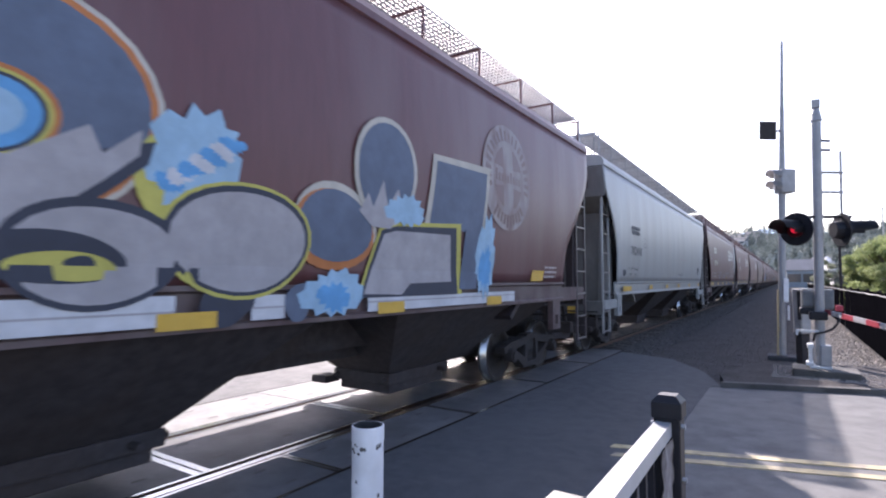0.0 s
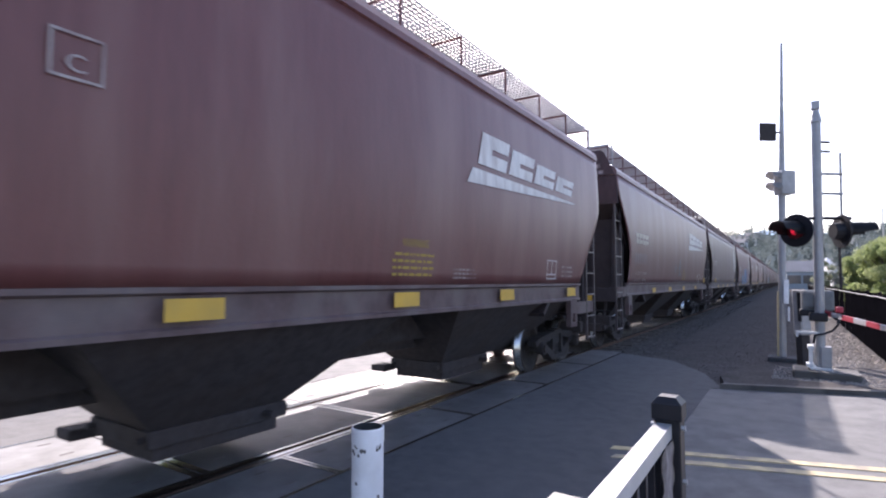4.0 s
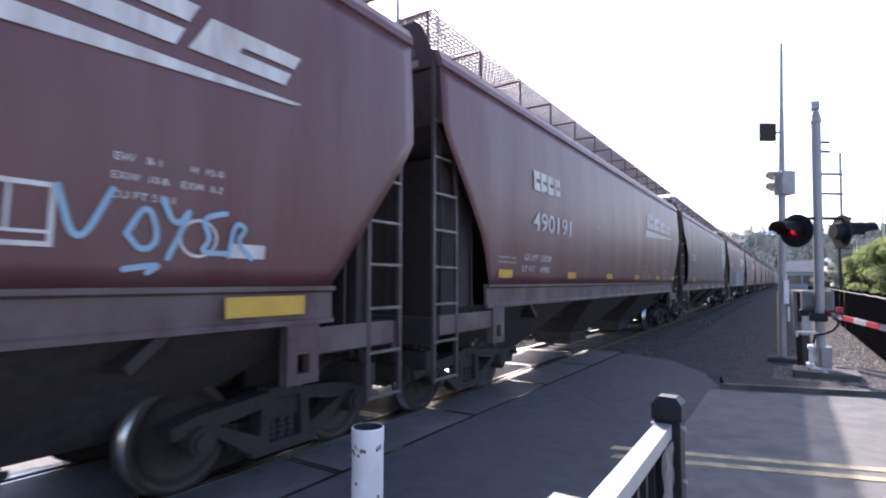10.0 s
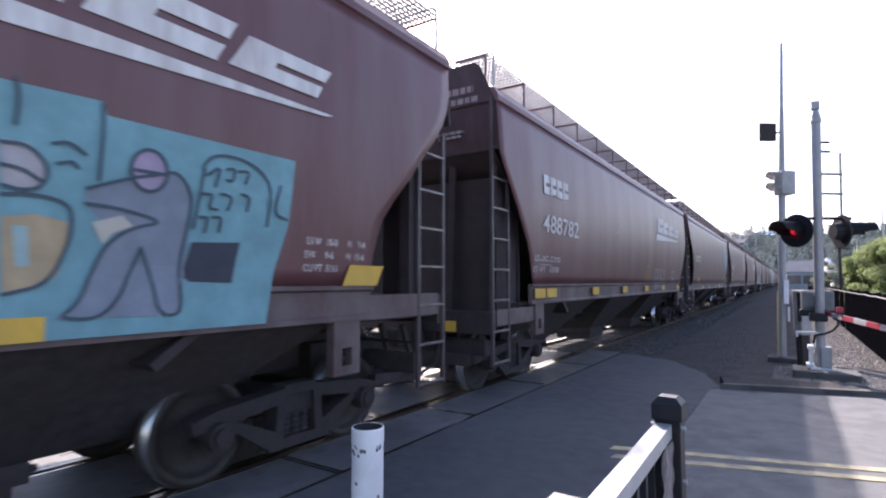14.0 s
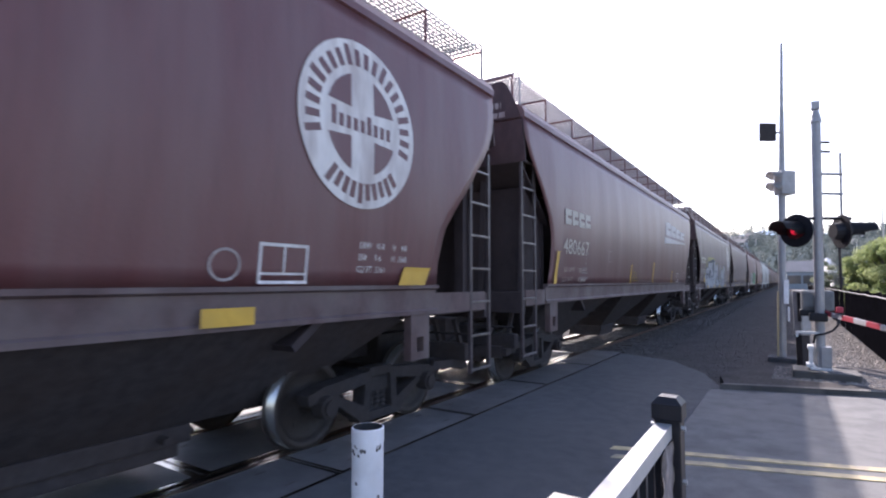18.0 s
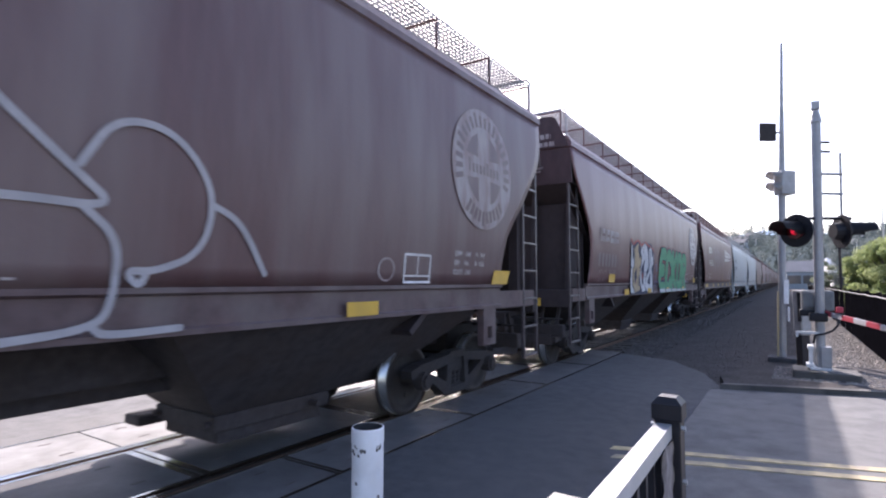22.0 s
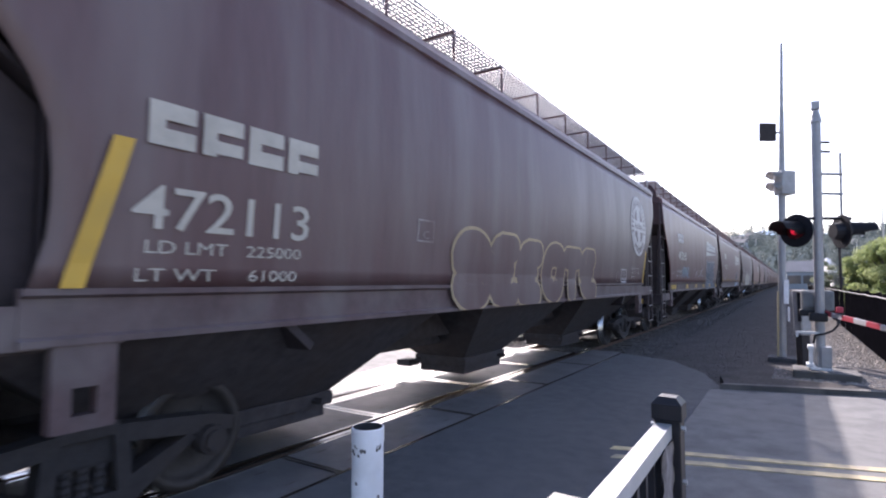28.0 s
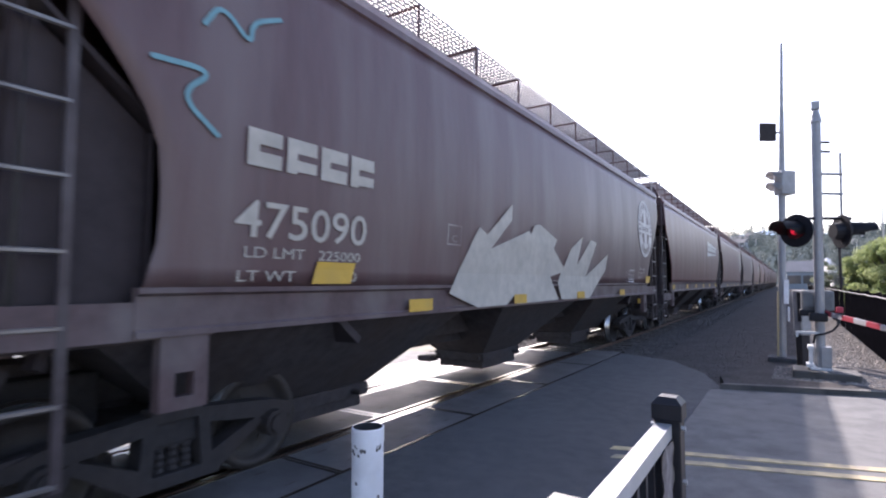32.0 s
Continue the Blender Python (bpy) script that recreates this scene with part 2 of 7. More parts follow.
def thing(name, label, category, at=None, group="", kind=""):
    ob = new(name)
    ob.empty_display_size = 0.2
    if at is not None:
        ob.matrix_basis = at
    return tagged(ob, label, category, group, kind)


def solo(name, bm, material, label="", category="", group="", kind="", smooth=False, at=None):
    ob = new(name, bm if isinstance(bm, bpy.types.Mesh) else mesh_of(name, bm, material, smooth))
    if at is not None:
        ob.matrix_basis = at
    return tagged(ob, label, category, group, kind)

# ---- plan: x across the track, y along it, z = 0 at the rail head ----
XC = -5.1          # track centre
GAUGE = 0.755      # rail head centre from the track centre
SK = 0.2965        # skew of the road against the square across the track
RU, RN = Vector((math.cos(SK), math.sin(SK), 0)), Vector((-math.sin(SK), math.cos(SK), 0))


def road_pt(s, n, z=0.0):
    return RU * s + RN * n + Vector((0, 0, z))


def slab(name, pts, z0, z1, material, **tags):
    bm = bmesh.new()
    prism(bm, [(p[0], p[1]) for p in pts], "z", z0, z1)
    return solo(name, bm, material, kind="structure", **tags)


def road_x(x, n):
    """The point with that x on the line n of the road."""
    return (x, (n + math.sin(SK) * x) / math.cos(SK))


PAN_IN, PAN_OUT = -3.45, -6.98
N_NEAR, N_FAR = 1.0, 9.6

bm = bmesh.new()
bmesh.ops.create_grid(bm, x_segments=40, y_segments=40, size=2000)
for v in bm.verts:
    r = math.hypot(v.co.x, v.co.y)
    v.co.z = -0.22 if r < 150 else -0.22 + (noise.noise(v.co / 300) * 2.0 if r < 700 else 0)
solo("ground", bm, M_GROUND, "dry earth and grass around the railway crossing", "ground", kind="structure")

slab("road", [road_x(PAN_IN, N_NEAR), road_x(70, N_NEAR), road_x(70, N_FAR), road_x(PAN_IN, N_FAR)], -0.3, -0.006, M_ASPHALT,
     label="worn grey asphalt road leading up to the tracks", category="road")
slab("road_beyond", [road_x(-90, N_NEAR - 6), road_x(PAN_OUT, N_NEAR - 6), road_x(PAN_OUT, N_FAR + 3), road_x(-90, N_FAR + 3)], -0.3, -0.006,
     M_ASPHALT, label="sunlit asphalt road beyond the tracks", category="road")
slab("newer_asphalt", [road_x(PAN_IN, N_NEAR), road_x(-1.13, N_NEAR), road_x(-1.13, N_FAR - 0.01), road_x(PAN_IN, N_FAR)], -0.2, -0.001, M_NEWASPHALT,
     label="strip of newer dark asphalt beside the tracks", category="road")
# asphalt apron along the track past the road
slab("road_apron", [(PAN_IN, road_x(PAN_IN, N_FAR)[1]), (-0.95, road_x(-0.95, N_FAR)[1]), (-1.4, 11.2), (-2.2, 12.6), (PAN_IN, 13.2)], -0.3, -0.003,
     M_NEWASPHALT, label="ragged asphalt apron beside the track", category="road")
slab("pavement", [road_x(-2.6, N_NEAR), road_x(40, N_NEAR), road_x(40, -3.5), road_x(-2.6, -3.5)], -0.3, 0.11, M_CONCRETE,
     label="concrete footway beside the crossing", category="pavement")

# double yellow line
for n0 in (5.58, 5.86):
    for s0, s1 in ((0.1, 60.0),):
        bm = bmesh.new()
        a = [road_pt(s0, n0), road_pt(s1, n0), road_pt(s1, n0 + 0.115), road_pt(s0 + 0.05, n0 + 0.115)]
        prism(bm, [(p.x, p.y) for p in a], "z", -0.006, 0.003)
        solo("road_line", bm, M_LINE, "worn double yellow centre line on the asphalt", "road marking", kind="structure")

# crossing panels of concrete with steel edges, flangeways beside the rails
JOINTS = [-7.0 + 2.47 * i for i in range(8)]


def crossing():
    root = thing("crossing_surface", "concrete panel surface of the railway crossing, shaded between the rails", "crossing", kind="structure")
    rows = ((PAN_OUT, XC - GAUGE - 0.05), (XC - GAUGE + 0.11, XC + GAUGE - 0.11), (XC + GAUGE + 0.05, PAN_IN))
    for row, (x0, x1) in enumerate(rows):
        bm = bmesh.new()
        box(bm, x0 + 0.012, x1 - 0.012, 0.008, 2.462, -0.28, -0.004, 0.008)
        me = mesh_of("panel", bm, M_PANEL if row == 0 else M_DARKPANEL)
        bm = bmesh.new()
        for e in (x0 + 0.004, x1 - 0.044):
            box(bm, e, e + 0.04, 0.006, 2.464, -0.2, 0.001)
        w = 0.075 if row == 1 else 0.03
        for e in (0.012, 2.458 - w) if row else ():
            box(bm, x0 + 0.004, x1 - 0.004, e, e + w, -0.2, 0.0005)
        edge = mesh_of("panel_edge", bm, M_EDGE)
        bm = bmesh.new()
        w = x1 - x0
        for fx in (0.25, 0.75):
            for fy in (0.35, 1.2, 2.05):
                box(bm, x0 + w * fx - 0.012, x0 + w * fx + 0.012, fy - 0.06, fy + 0.06, -0.003, 0.0)
        slot = mesh_of("lifting_slot", bm, M_CHIP)
        for y in JOINTS:
            p = part("panel", me, None, root, at=pose(0, y + (0.72 if row == 2 else 0), 0))
            part("panel_edge", edge, None, p, "bright steel edge")
            part("lifting_slot", slot, None, p, "dark lifting slots")


crossing()

# rails
RAIL = [(-0.036, 0.0), (0.036, 0.0), (0.036, -0.035), (0.009, -0.05), (0.009, -0.15), (0.07, -0.165), (0.07, -0.178), (-0.07, -0.178),
        (-0.07, -0.165), (-0.009, -0.15), (-0.009, -0.05), (-0.036, -0.035)]
for sx in (1, -1):
    r = thing("rail", "polished steel rail, rusty on its sides", "rail", kind="structure", at=pose(XC + sx * GAUGE, 0, 0))
    bm = bmesh.new()
    prism(bm, RAIL, "y", -420, 900)
    part("rail_web", bm, M_RAILSIDE, r)
    bm = bmesh.new()
    box(bm, -0.034, 0.034, -420, 900, -0.002, 0.003)
    part("rail_head", bm, M_RAIL, r, "polished rail head")

# ballast bed, ties and loose stones
Y_BED0, Y_BED1 = JOINTS[0], JOINTS[-1] + 2.47
for y0, y1 in ((-420, Y_BED0), (Y_BED1, 900)):
    bm = bmesh.new()
    prism(bm, [(XC - 2.6, -0.3), (XC - 1.75, -0.11), (XC + 1.75, -0.11), (XC + 2.9, -0.26)], "y", y0, y1)
    solo("track_bed", bm, M_BALLAST, "grey crushed stone ballast under the rails", "ballast", kind="structure")
bm = bmesh.new()
box(bm, XC - 1.3, XC + 1.3, -0.115, 0.115, -0.25, -0.085, 0.012)
tie_mesh = mesh_of("tie", bm, M_TIE)
ties = thing("ties", "dark creosoted wooden ties in the ballast", "railway tie", kind="structure")
for i in range(150):
    part("tie", tie_mesh, None, ties, at=pose(0, Y_BED1 + 0.35 + i * 0.53, random.uniform(-0.01, 0.01), 0, 0, random.uniform(-0.6, 0.6)))


def stones(name, count, area, size, material, label):
    """Loose stones over areas (x0, x1, y0, y1, z), joined in one mesh."""
    rng = np.random.default_rng(5)
    base = np.array([(1, 0, 0), (-1, 0, 0), (0, 1, 0), (0, -1, 0), (0, 0, 1), (0, 0, -1)], float)
    tri = np.array([(0, 2, 4), (2, 1, 4), (1, 3, 4), (3, 0, 4), (2, 0, 5), (1, 2, 5), (3, 1, 5), (0, 3, 5)])
    x0, x1, y0, y1, z = area
    vs, fs = [], []
    for i in range(count):
        c = np.array((rng.uniform(x0, x1), y0 + (y1 - y0) * rng.random() ** 1.6, z))
        s = size * rng.uniform(0.5, 1.3, 3) * (1, 1, 0.7)
        a = rng.uniform(0, 6.28)
        rot = np.array(((math.cos(a), -math.sin(a), 0), (math.sin(a), math.cos(a), 0), (0, 0, 1)))
        vs.append((base * s * rng.uniform(0.7, 1.2, (6, 1))) @ rot.T + c)
        fs.append(tri + 6 * i)
    me = bpy.data.meshes.new(name)
    me.from_pydata(np.concatenate(vs).tolist(), [], np.concatenate(fs).tolist())
    me.materials.append(material)
    return solo(name, me, None, label, "stones", kind="stuff")


stones("ballast_stones", 9000, (XC - 2.2, XC + 2.3, Y_BED1, Y_BED1 + 45, -0.10), 0.035, M_STONE, "loose crushed stones of the track ballast")
stones("gravel", 12000, (-2.6, 0.6, 11.3, 48, -0.17), 0.032, M_STONE, "loose gravel beside the track")
stones("far_ballast_stones", 4000, (XC - 3.2, XC - 1.9, 9.5, 40, -0.18), 0.035, M_STONE, "loose stones on the far side of the track")

# kerbed island with the signals
ISL = [road_pt(2.0, 9.76), road_pt(16, 9.76), road_pt(16, 12.2), road_pt(3.1, 12.2), road_pt(2.1, 10.6)]
# dark stone gives the top its shade; tan stones lie where sun falls
slab("kerb_island", ISL, -0.3, 0.055, M_BALLAST, label="gravel-covered island around the signals, dark for its shaded part", category="ground")
stones("island_gravel", 2600, (-0.3, 2.2, 10.95, 12.5, 0.052), 0.02, M_TANSTONE, "loose tan gravel around the signal mast")
stones("tan_gravel", 12000, (0.3, 1.84, 13.0, 34, -0.15), 0.036, M_TANSTONE, "loose tan gravel along the black fence")
slab("kerb", [road_pt(1.9, 9.6), road_pt(16, 9.6), road_pt(16, 9.76), road_pt(2.0, 9.76)], -0.3, 0.075, M_KERB, label="low dark concrete kerb of the island", category="kerb")

# ---- the train: covered hopper cars ----
SIDE_KNOTS = ((1.36, 1.50), (1.68, 1.50), (1.70, 1.515), (2.0, 1.545), (2.4, 1.578), (2.9, 1.6), (3.3, 1.597), (3.7, 1.585), (4.1, 1.56), (4.47, 1.53))


def half_width(z):
    ks = SIDE_KNOTS
    if z <= ks[0][0]:
        return ks[0][1]
    for (z0, x0), (z1, x1) in zip(ks, ks[1:]):
        if z <= z1:
            return x0 + (x1 - x0) * (z - z0) / (z1 - z0)
    return ks[-1][1]


SHAPES = {  # how far each end of the side sheet stands from the middle, by height; front then rear, and half the length over couplers
    "round": (((1.70, 7.50), (2.05, 7.42), (2.6, 7.44), (2.87, 7.54), (3.18, 7.74), (3.54, 8.05), (3.8, 8.30), (4.06, 8.46), (4.47, 8.52)),
              ((1.70, 7.48), (2.05, 7.50), (2.44, 7.64), (2.77, 7.95), (3.18, 8.32), (3.6, 8.72), (4.0, 8.92), (4.47, 8.95)), 9.30),
    "straight": (((1.70, 7.12), (2.3, 7.38), (2.98, 7.90), (3.5, 8.31), (3.7, 8.42), (4.47, 8.42)), ((1.70, 7.10), (3.28, 8.30), (4.47, 8.32)), 9.05),
    "bowed": (((1.70, 7.40), (2.5, 7.52), (3.3, 7.95), (3.9, 8.45), (4.47, 8.5)), ((1.70, 7.58), (2.2, 7.60), (2.69, 7.75), (3.05, 7.97), (3.39, 8.27), (4.0, 8.82), (4.47, 8.88)), 9.2),
}
# ladder places from the middle, front and rear, and where the end platforms stop
LADDERS = {"round": (8.20, 8.66), "straight": (8.20, 7.95), "bowed": (8.15, 8.70)}
BOARDS = {"round": (1.345, 1.60), "straight": (1.08, 1.32), "bowed": (1.05, 1.26)}



def sheet_end(shape, z, sy=-1):
    ks = SHAPES[shape][0 if sy < 0 else 1]
    for (z0, y0), (z1, y1) in zip(ks, ks[1:]):
        if z <= z1:
            return y0 + (y1 - y0) * (z - z0) / (z1 - z0)
    return ks[-1][1]


def side_sheet(shape, sx, rng):
    """A curved side of the car body, with shallow dents between the posts."""
    bm = bmesh.new()
    zs = [1.70, 1.85, 2.0, 2.2, 2.4, 2.65, 2.9, 3.1, 3.3, 3.5, 3.7, 3.9, 4.1, 4.28, 4.47]
    n = 96
    dent = [rng.uniform(0.2, 1) for _ in range(20)]
    grid = []
    for z in zs:
        e0, e1 = sheet_end(shape, z, -1), sheet_end(shape, z, 1)
        row = []
        for i in range(n + 1):
            y = -e0 + (e0 + e1) * i / n
            bay = (y + 9.5) / 1.1
            d = 0.018 * abs(math.sin(math.pi * bay)) ** 0.6 * dent[int(bay)] * math.sin(math.pi * (z - 1.7) / 2.77) ** 0.7 if 1.7 < z < 4.46 else 0
            d += 0.004 * noise.noise(Vector((y * 1.3, z * 0.8, sx * 3.0 + dent[0] * 9)))
            row.append(bm.verts.new((sx * (half_width(z) - d), y, z)))
        grid.append(row)
    for a, b in zip(grid, grid[1:]):
        for i in range(n):
            bm.faces.new((a[i], a[i + 1], b[i + 1], b[i]))
    bmesh.ops.recalc_face_normals(bm, faces=bm.faces)
    inner = bmesh.ops.solidify(bm, geom=bm.faces[:], thickness=0.012)
    return bm


def body_shell(shape):
    """Roof with eaves, end sheets and slope sheets."""
    e0, e1 = sheet_end(shape, 4.47, -1), sheet_end(shape, 4.47, 1)
    bm = bmesh.new()
    roof = [(1.528, 4.45), (1.555, 4.47), (1.555, 4.55), (1.50, 4.655), (1.38, 4.72), (0.62, 4.80), (0.56, 4.90), (0, 4.92)]
    out = roof + [(-x, z) for x, z in roof[::-1][1:]]
    prism(bm, out, "y", -e0, e1)
    return bm


def end_bulkhead(sy, z0):
    """Cross plate that closes the space under the slope sheet."""
    bm = bmesh.new()
    box(bm, -1.40, 1.40, *sorted((sy * 7.40, sy * 7.43)), z0, 2.78)
    return bm


def end_cupboard(z0):
    """Closed plating between the front bulkhead and the end posts."""
    bm = bmesh.new()
    prism(bm, [(-8.14, z0 + 0.02), (-8.14, 3.36), (-7.44, 2.80), (-7.44, z0 + 0.02)], "x", -1.36, 1.36)
    return bm


def end_shell(shape, sy):
    e = sheet_end(shape, 4.47, sy)
    bm = bmesh.new()
    zs = (3.72, 3.95, 4.2, 4.44)
    pts = [(half_width(z) - 0.016, z) for z in zs]
    out = pts + [(-x, z) for x, z in pts[::-1]]
    y0, y1 = sorted((sy * (e - 0.03), sy * (e - 0.005)))
    prism(bm, out, "y", y0, y1)
    return bm


def slope_sheet(shape, sy):
    """The sheet that slopes from the end wall down to the end hopper."""
    e = sheet_end(shape, 4.47, sy)
    bm = bmesh.new()
    prism(bm, [(sy * (e - 0.01), 3.76), (sy * (e - 0.04), 3.70), (sy * 5.35, 1.12), (sy * 5.30, 1.18)], "x", -1.47, 1.47)
    return bm


def hopper_bay(y, top=1.72, low=0.70):
    """A chute under the sill with its outlet gate; the outer slope of an end chute is long and shallow."""
    bm = bmesh.new()
    far = 0.95 if abs(y) > 2 else 0.0
    t0, t1 = (top + far * 1.3, top) if y < -2 else (top, top + far * 1.3)
    l0, l1 = (low + far, low) if y < -2 else (low, low + far)
    z1, z0 = 1.40, 0.45
    a = [bm.verts.new((x, y + yy, z1)) for x, yy in ((-1.44, -t0), (1.44, -t0), (1.44, t1), (-1.44, t1))]
    b = [bm.verts.new((x, y + yy, z0)) for x, yy in ((-0.48, -l0), (0.48, -l0), (0.48, l1), (-0.48, l1))]
    bm.faces.new(a)
    bm.faces.new(b[::-1])
    for i in range(4):
        bm.faces.new((a[i], b[i], b[(i + 1) % 4], a[(i + 1) % 4]))
    return bm


def outlet_gate(y):
    """Gate frame under the chute, with its slide rails, capstan ends and drain pipe."""
    bm = bmesh.new()
    box(bm, -0.52, 0.52, y - 0.74, y + 0.74, 0.30, 0.46, 0.02)
    box(bm, -0.46, 0.46, y - 0.66, y + 0.66, 0.17, 0.31, 0.02)
    box(bm, -0.80, -0.50, y - 0.92, y - 0.62, 0.25, 0.36, 0.03)
    for sx in (-1, 1):
        rod(bm, (sx * 0.50, y + 0.45, 0.38), (sx * 0.66, y + 0.45, 0.38), 0.035, 8)
        rod(bm, (sx * 0.44, y - 0.80, 0.38), (sx * 0.44, y + 0.80, 0.38), 0.03, 6)
    return bm


def rungs(z0, z1, pitch=0.46):
    return [z0 + 0.04 + pitch * i for i in range(int((z1 - 0.5 - z0) / pitch) + 1)]


def split_ladder(car, z0, z1, w, material, at):
    """The ladder on the near side: two stiles and each rung by itself."""
    bm = bmesh.new()
    box(bm, -0.02, 0.02, -w / 2 - 0.03, -w / 2 + 0.03, z0, z1)
    lad = part("ladder", bm, material, car, "scuffed steel ladder", at=at)
    bm = bmesh.new()
    box(bm, -0.02, 0.02, w / 2 - 0.03, w / 2 + 0.03, z0, z1 - 0.45)
    part("stile", bm, material, lad)
    bm = bmesh.new()
    rod(bm, (0.01, -w / 2, 0), (0.01, w / 2, 0), 0.019, 6)
    me = mesh_of("rung", bm, M_RUNG)
    for z in rungs(z0, z1):
        part("rung", me, None, lad, at=pose(0, 0, z))


def running_board(e, e1):
    """A grating walkway of long strips and cross bars on brackets."""
    bm = bmesh.new()
    for i in range(9):
        x = -0.26 + i * 0.065
        box(bm, x - 0.006, x + 0.006, -e, e1, 5.205, 5.24)
    y = -e
    while y < e1 + 0.01:
        box(bm, -0.27, 0.27, y - 0.006, y + 0.006, 5.21, 5.235)
        y += 0.11
    return bm


def board_bracket():
    bm = bmesh.new()
    box(bm, 0.25, 0.275, -0.015, 0.015, 4.72, 5.21)
    box(bm, -0.27, 0.25, -0.015, 0.015, 5.18, 5.209)
    box(bm, -0.275, -0.25, -0.015, 0.015, 4.76, 5.179)
    return bm


def end_rail(sy, e):
    """Bent handrail at the end of the roof."""
    bm = bmesh.new()
    y = sy * (e - 0.12)
    pts = [(1.42, y, 4.66), (1.42, y, 5.22), (1.36, y, 5.28), (0.70, y, 5.28), (0.64, y, 5.22), (0.64, y, 4.80)]
    for a, b in zip(pts, pts[1:]):
        rod(bm, a, b, 0.02, 6)
    return bm


def hatches(e):
    bm = bmesh.new()
    box(bm, -0.42, 0.42, -e + 0.9, e - 0.9, 4.90, 4.95, 0.015)
    n = 8
    for i in range(n):
        y0 = -e + 0.95 + i * (2 * e - 1.9) / n
        box(bm, -0.45, 0.45, y0 + 0.02, y0 + (2 * e - 1.9) / n - 0.02, 4.95, 4.99, 0.012)
    return bm


def end_platform(sy, half, z0, z1):
    bm = bmesh.new()
    y0, y1 = sorted((sy * (half + 0.14), sy * (half + 0.30)))
    box(bm, -1.46, 1.46, y0, y1, z0 - 0.12, z1 - 0.02, 0.01)
    return bm


def end_deck(sy, half, z0, z1):
    bm = bmesh.new()
    y0, y1 = sorted((sy * 6.95, sy * (half + 0.14)))
    box(bm, -1.41, 1.41, y0, y1, z0 - 0.025, z0 + 0.015)
    return bm


def end_side_board(sx, sy, half, z0, z1):
    bm = bmesh.new()
    box(bm, *sorted((sx * 1.415, sx * 1.475)), *sorted((sy * 6.95, sy * (half + 0.14))), z0, z1)
    return bm


def sill_leg(sx, y):
    """Jacking bracket under the end of the side sill, with its hole."""
    bm = bmesh.new()
    x0, x1 = sx * 1.40, sx * 1.50
    outer = ((y - 0.18, 0.84), (y + 0.18, 0.84), (y + 0.18, 1.38), (y - 0.18, 1.38))
    inner = ((y - 0.07, 0.93), (y + 0.07, 0.93), (y + 0.07, 1.10), (y - 0.07, 1.10))
    o0, o1, i0, i1 = [[bm.verts.new((x, *p)) for p in ring] for x, ring in ((x0, outer), (x1, outer), (x0, inner), (x1, inner))]
    for k in range(4):
        n = (k + 1) % 4
        bm.faces.new((o0[k], o0[n], o1[n], o1[k]))
        bm.faces.new((i0[k], i1[k], i1[n], i0[n]))
        bm.faces.new((o1[k], o1[n], i1[n], i1[k]))
        bm.faces.new((o0[k], i0[k], i0[n], o0[n]))
    return bm


def end_post(sy, half, x, top, w, z0):
    bm = bmesh.new()
    bar(bm, (x, sy * (half + 0.03), z0), (top, sy * half, 3.75), w, w)
    return bm


def rear_column(x, half, z0):
    """Broad plate that stands between the rear platform and the end sheet."""
    bm = bmesh.new()
    box(bm, x - 0.19, x + 0.19, half - 0.04, half + 0.05, z0, 3.78, 0.015)
    return bm


def rear_corner_post(sx, half, z0):
    """Heavy corner post that leans in to the roof at its top."""
    bm = bmesh.new()
    bar(bm, (sx * 1.36, half - 0.33, z0), (sx * 1.36, half - 0.33, 3.45), 0.14, 0.14)
    bar(bm, (sx * 1.36, half - 0.33, 3.42), (sx * 1.30, half - 0.72, 3.92), 0.14, 0.14)
    return bm


def end_brace(sx, sy, half):
    bm = bmesh.new()
    bar(bm, (sx * 1.25, sy * (half - 0.2), 1.2), (sx * 1.0, sy * 7.44, 2.6), 0.08, 0.08)
    return bm


# added mass that covers the sunlit ground showing under the platform
def brake_rigging(sy, lad):
    """Dark levers and cross beams hanging below the end platform, outside the truck."""
    bm = bmesh.new()
    box(bm, -1.25, 1.25, *sorted((sy * (lad - 0.05), sy * (lad + 0.12))), 0.62, 0.86, 0.02)
    box(bm, -1.05, 1.05, *sorted((sy * (lad + 0.16), sy * (lad + 0.24))), 0.46, 0.66, 0.01)
    for x in (-1.1, -0.75, 0.75, 1.1):
        bar(bm, (x, sy * (lad + 0.05), 0.86), (x, sy * (lad - 0.1), 1.2), 0.06, 0.06)
        bar(bm, (x, sy * (lad + 0.2), 0.56), (x * 0.9, sy * (lad - 0.5), 0.60), 0.07, 0.12)
    prism(bm, [(sy * (lad - 0.45), 0.42), (sy * (lad + 0.15), 0.36), (sy * (lad + 0.15), 0.62), (sy * (lad - 0.45), 0.74)], "x", -0.62, 0.62)
    return bm


def end_marking(e):
    """Rows of small print on the front end sheet."""
    bm = bmesh.new()
    rng = random.Random(6)
    for z, h, x0, x1 in ((4.66, 0.10, 0.62, 1.14), (4.50, 0.09, 0.60, 1.22), (4.05, 0.04, 0.45, 0.95), (3.98, 0.04, 0.5, 0.9)):
        x = x0
        while x < x1:
            w = rng.uniform(0.05, 0.13)
            box(bm, x, min(x + w, x1), -e - 0.030, -e + 0.004, z, z + h)
            x += w + 0.03
    return bm


def brake_gear(half):
    bm = bmesh.new()
    y = half - 0.42
    box(bm, -0.30, 0.10, y - 0.2, y + 0.2, 0.98, 1.34, 0.03)
    rod(bm, (-0.45, y - 0.35, 1.14), (-0.45, y + 0.3, 1.14), 0.17, 12)
    return bm


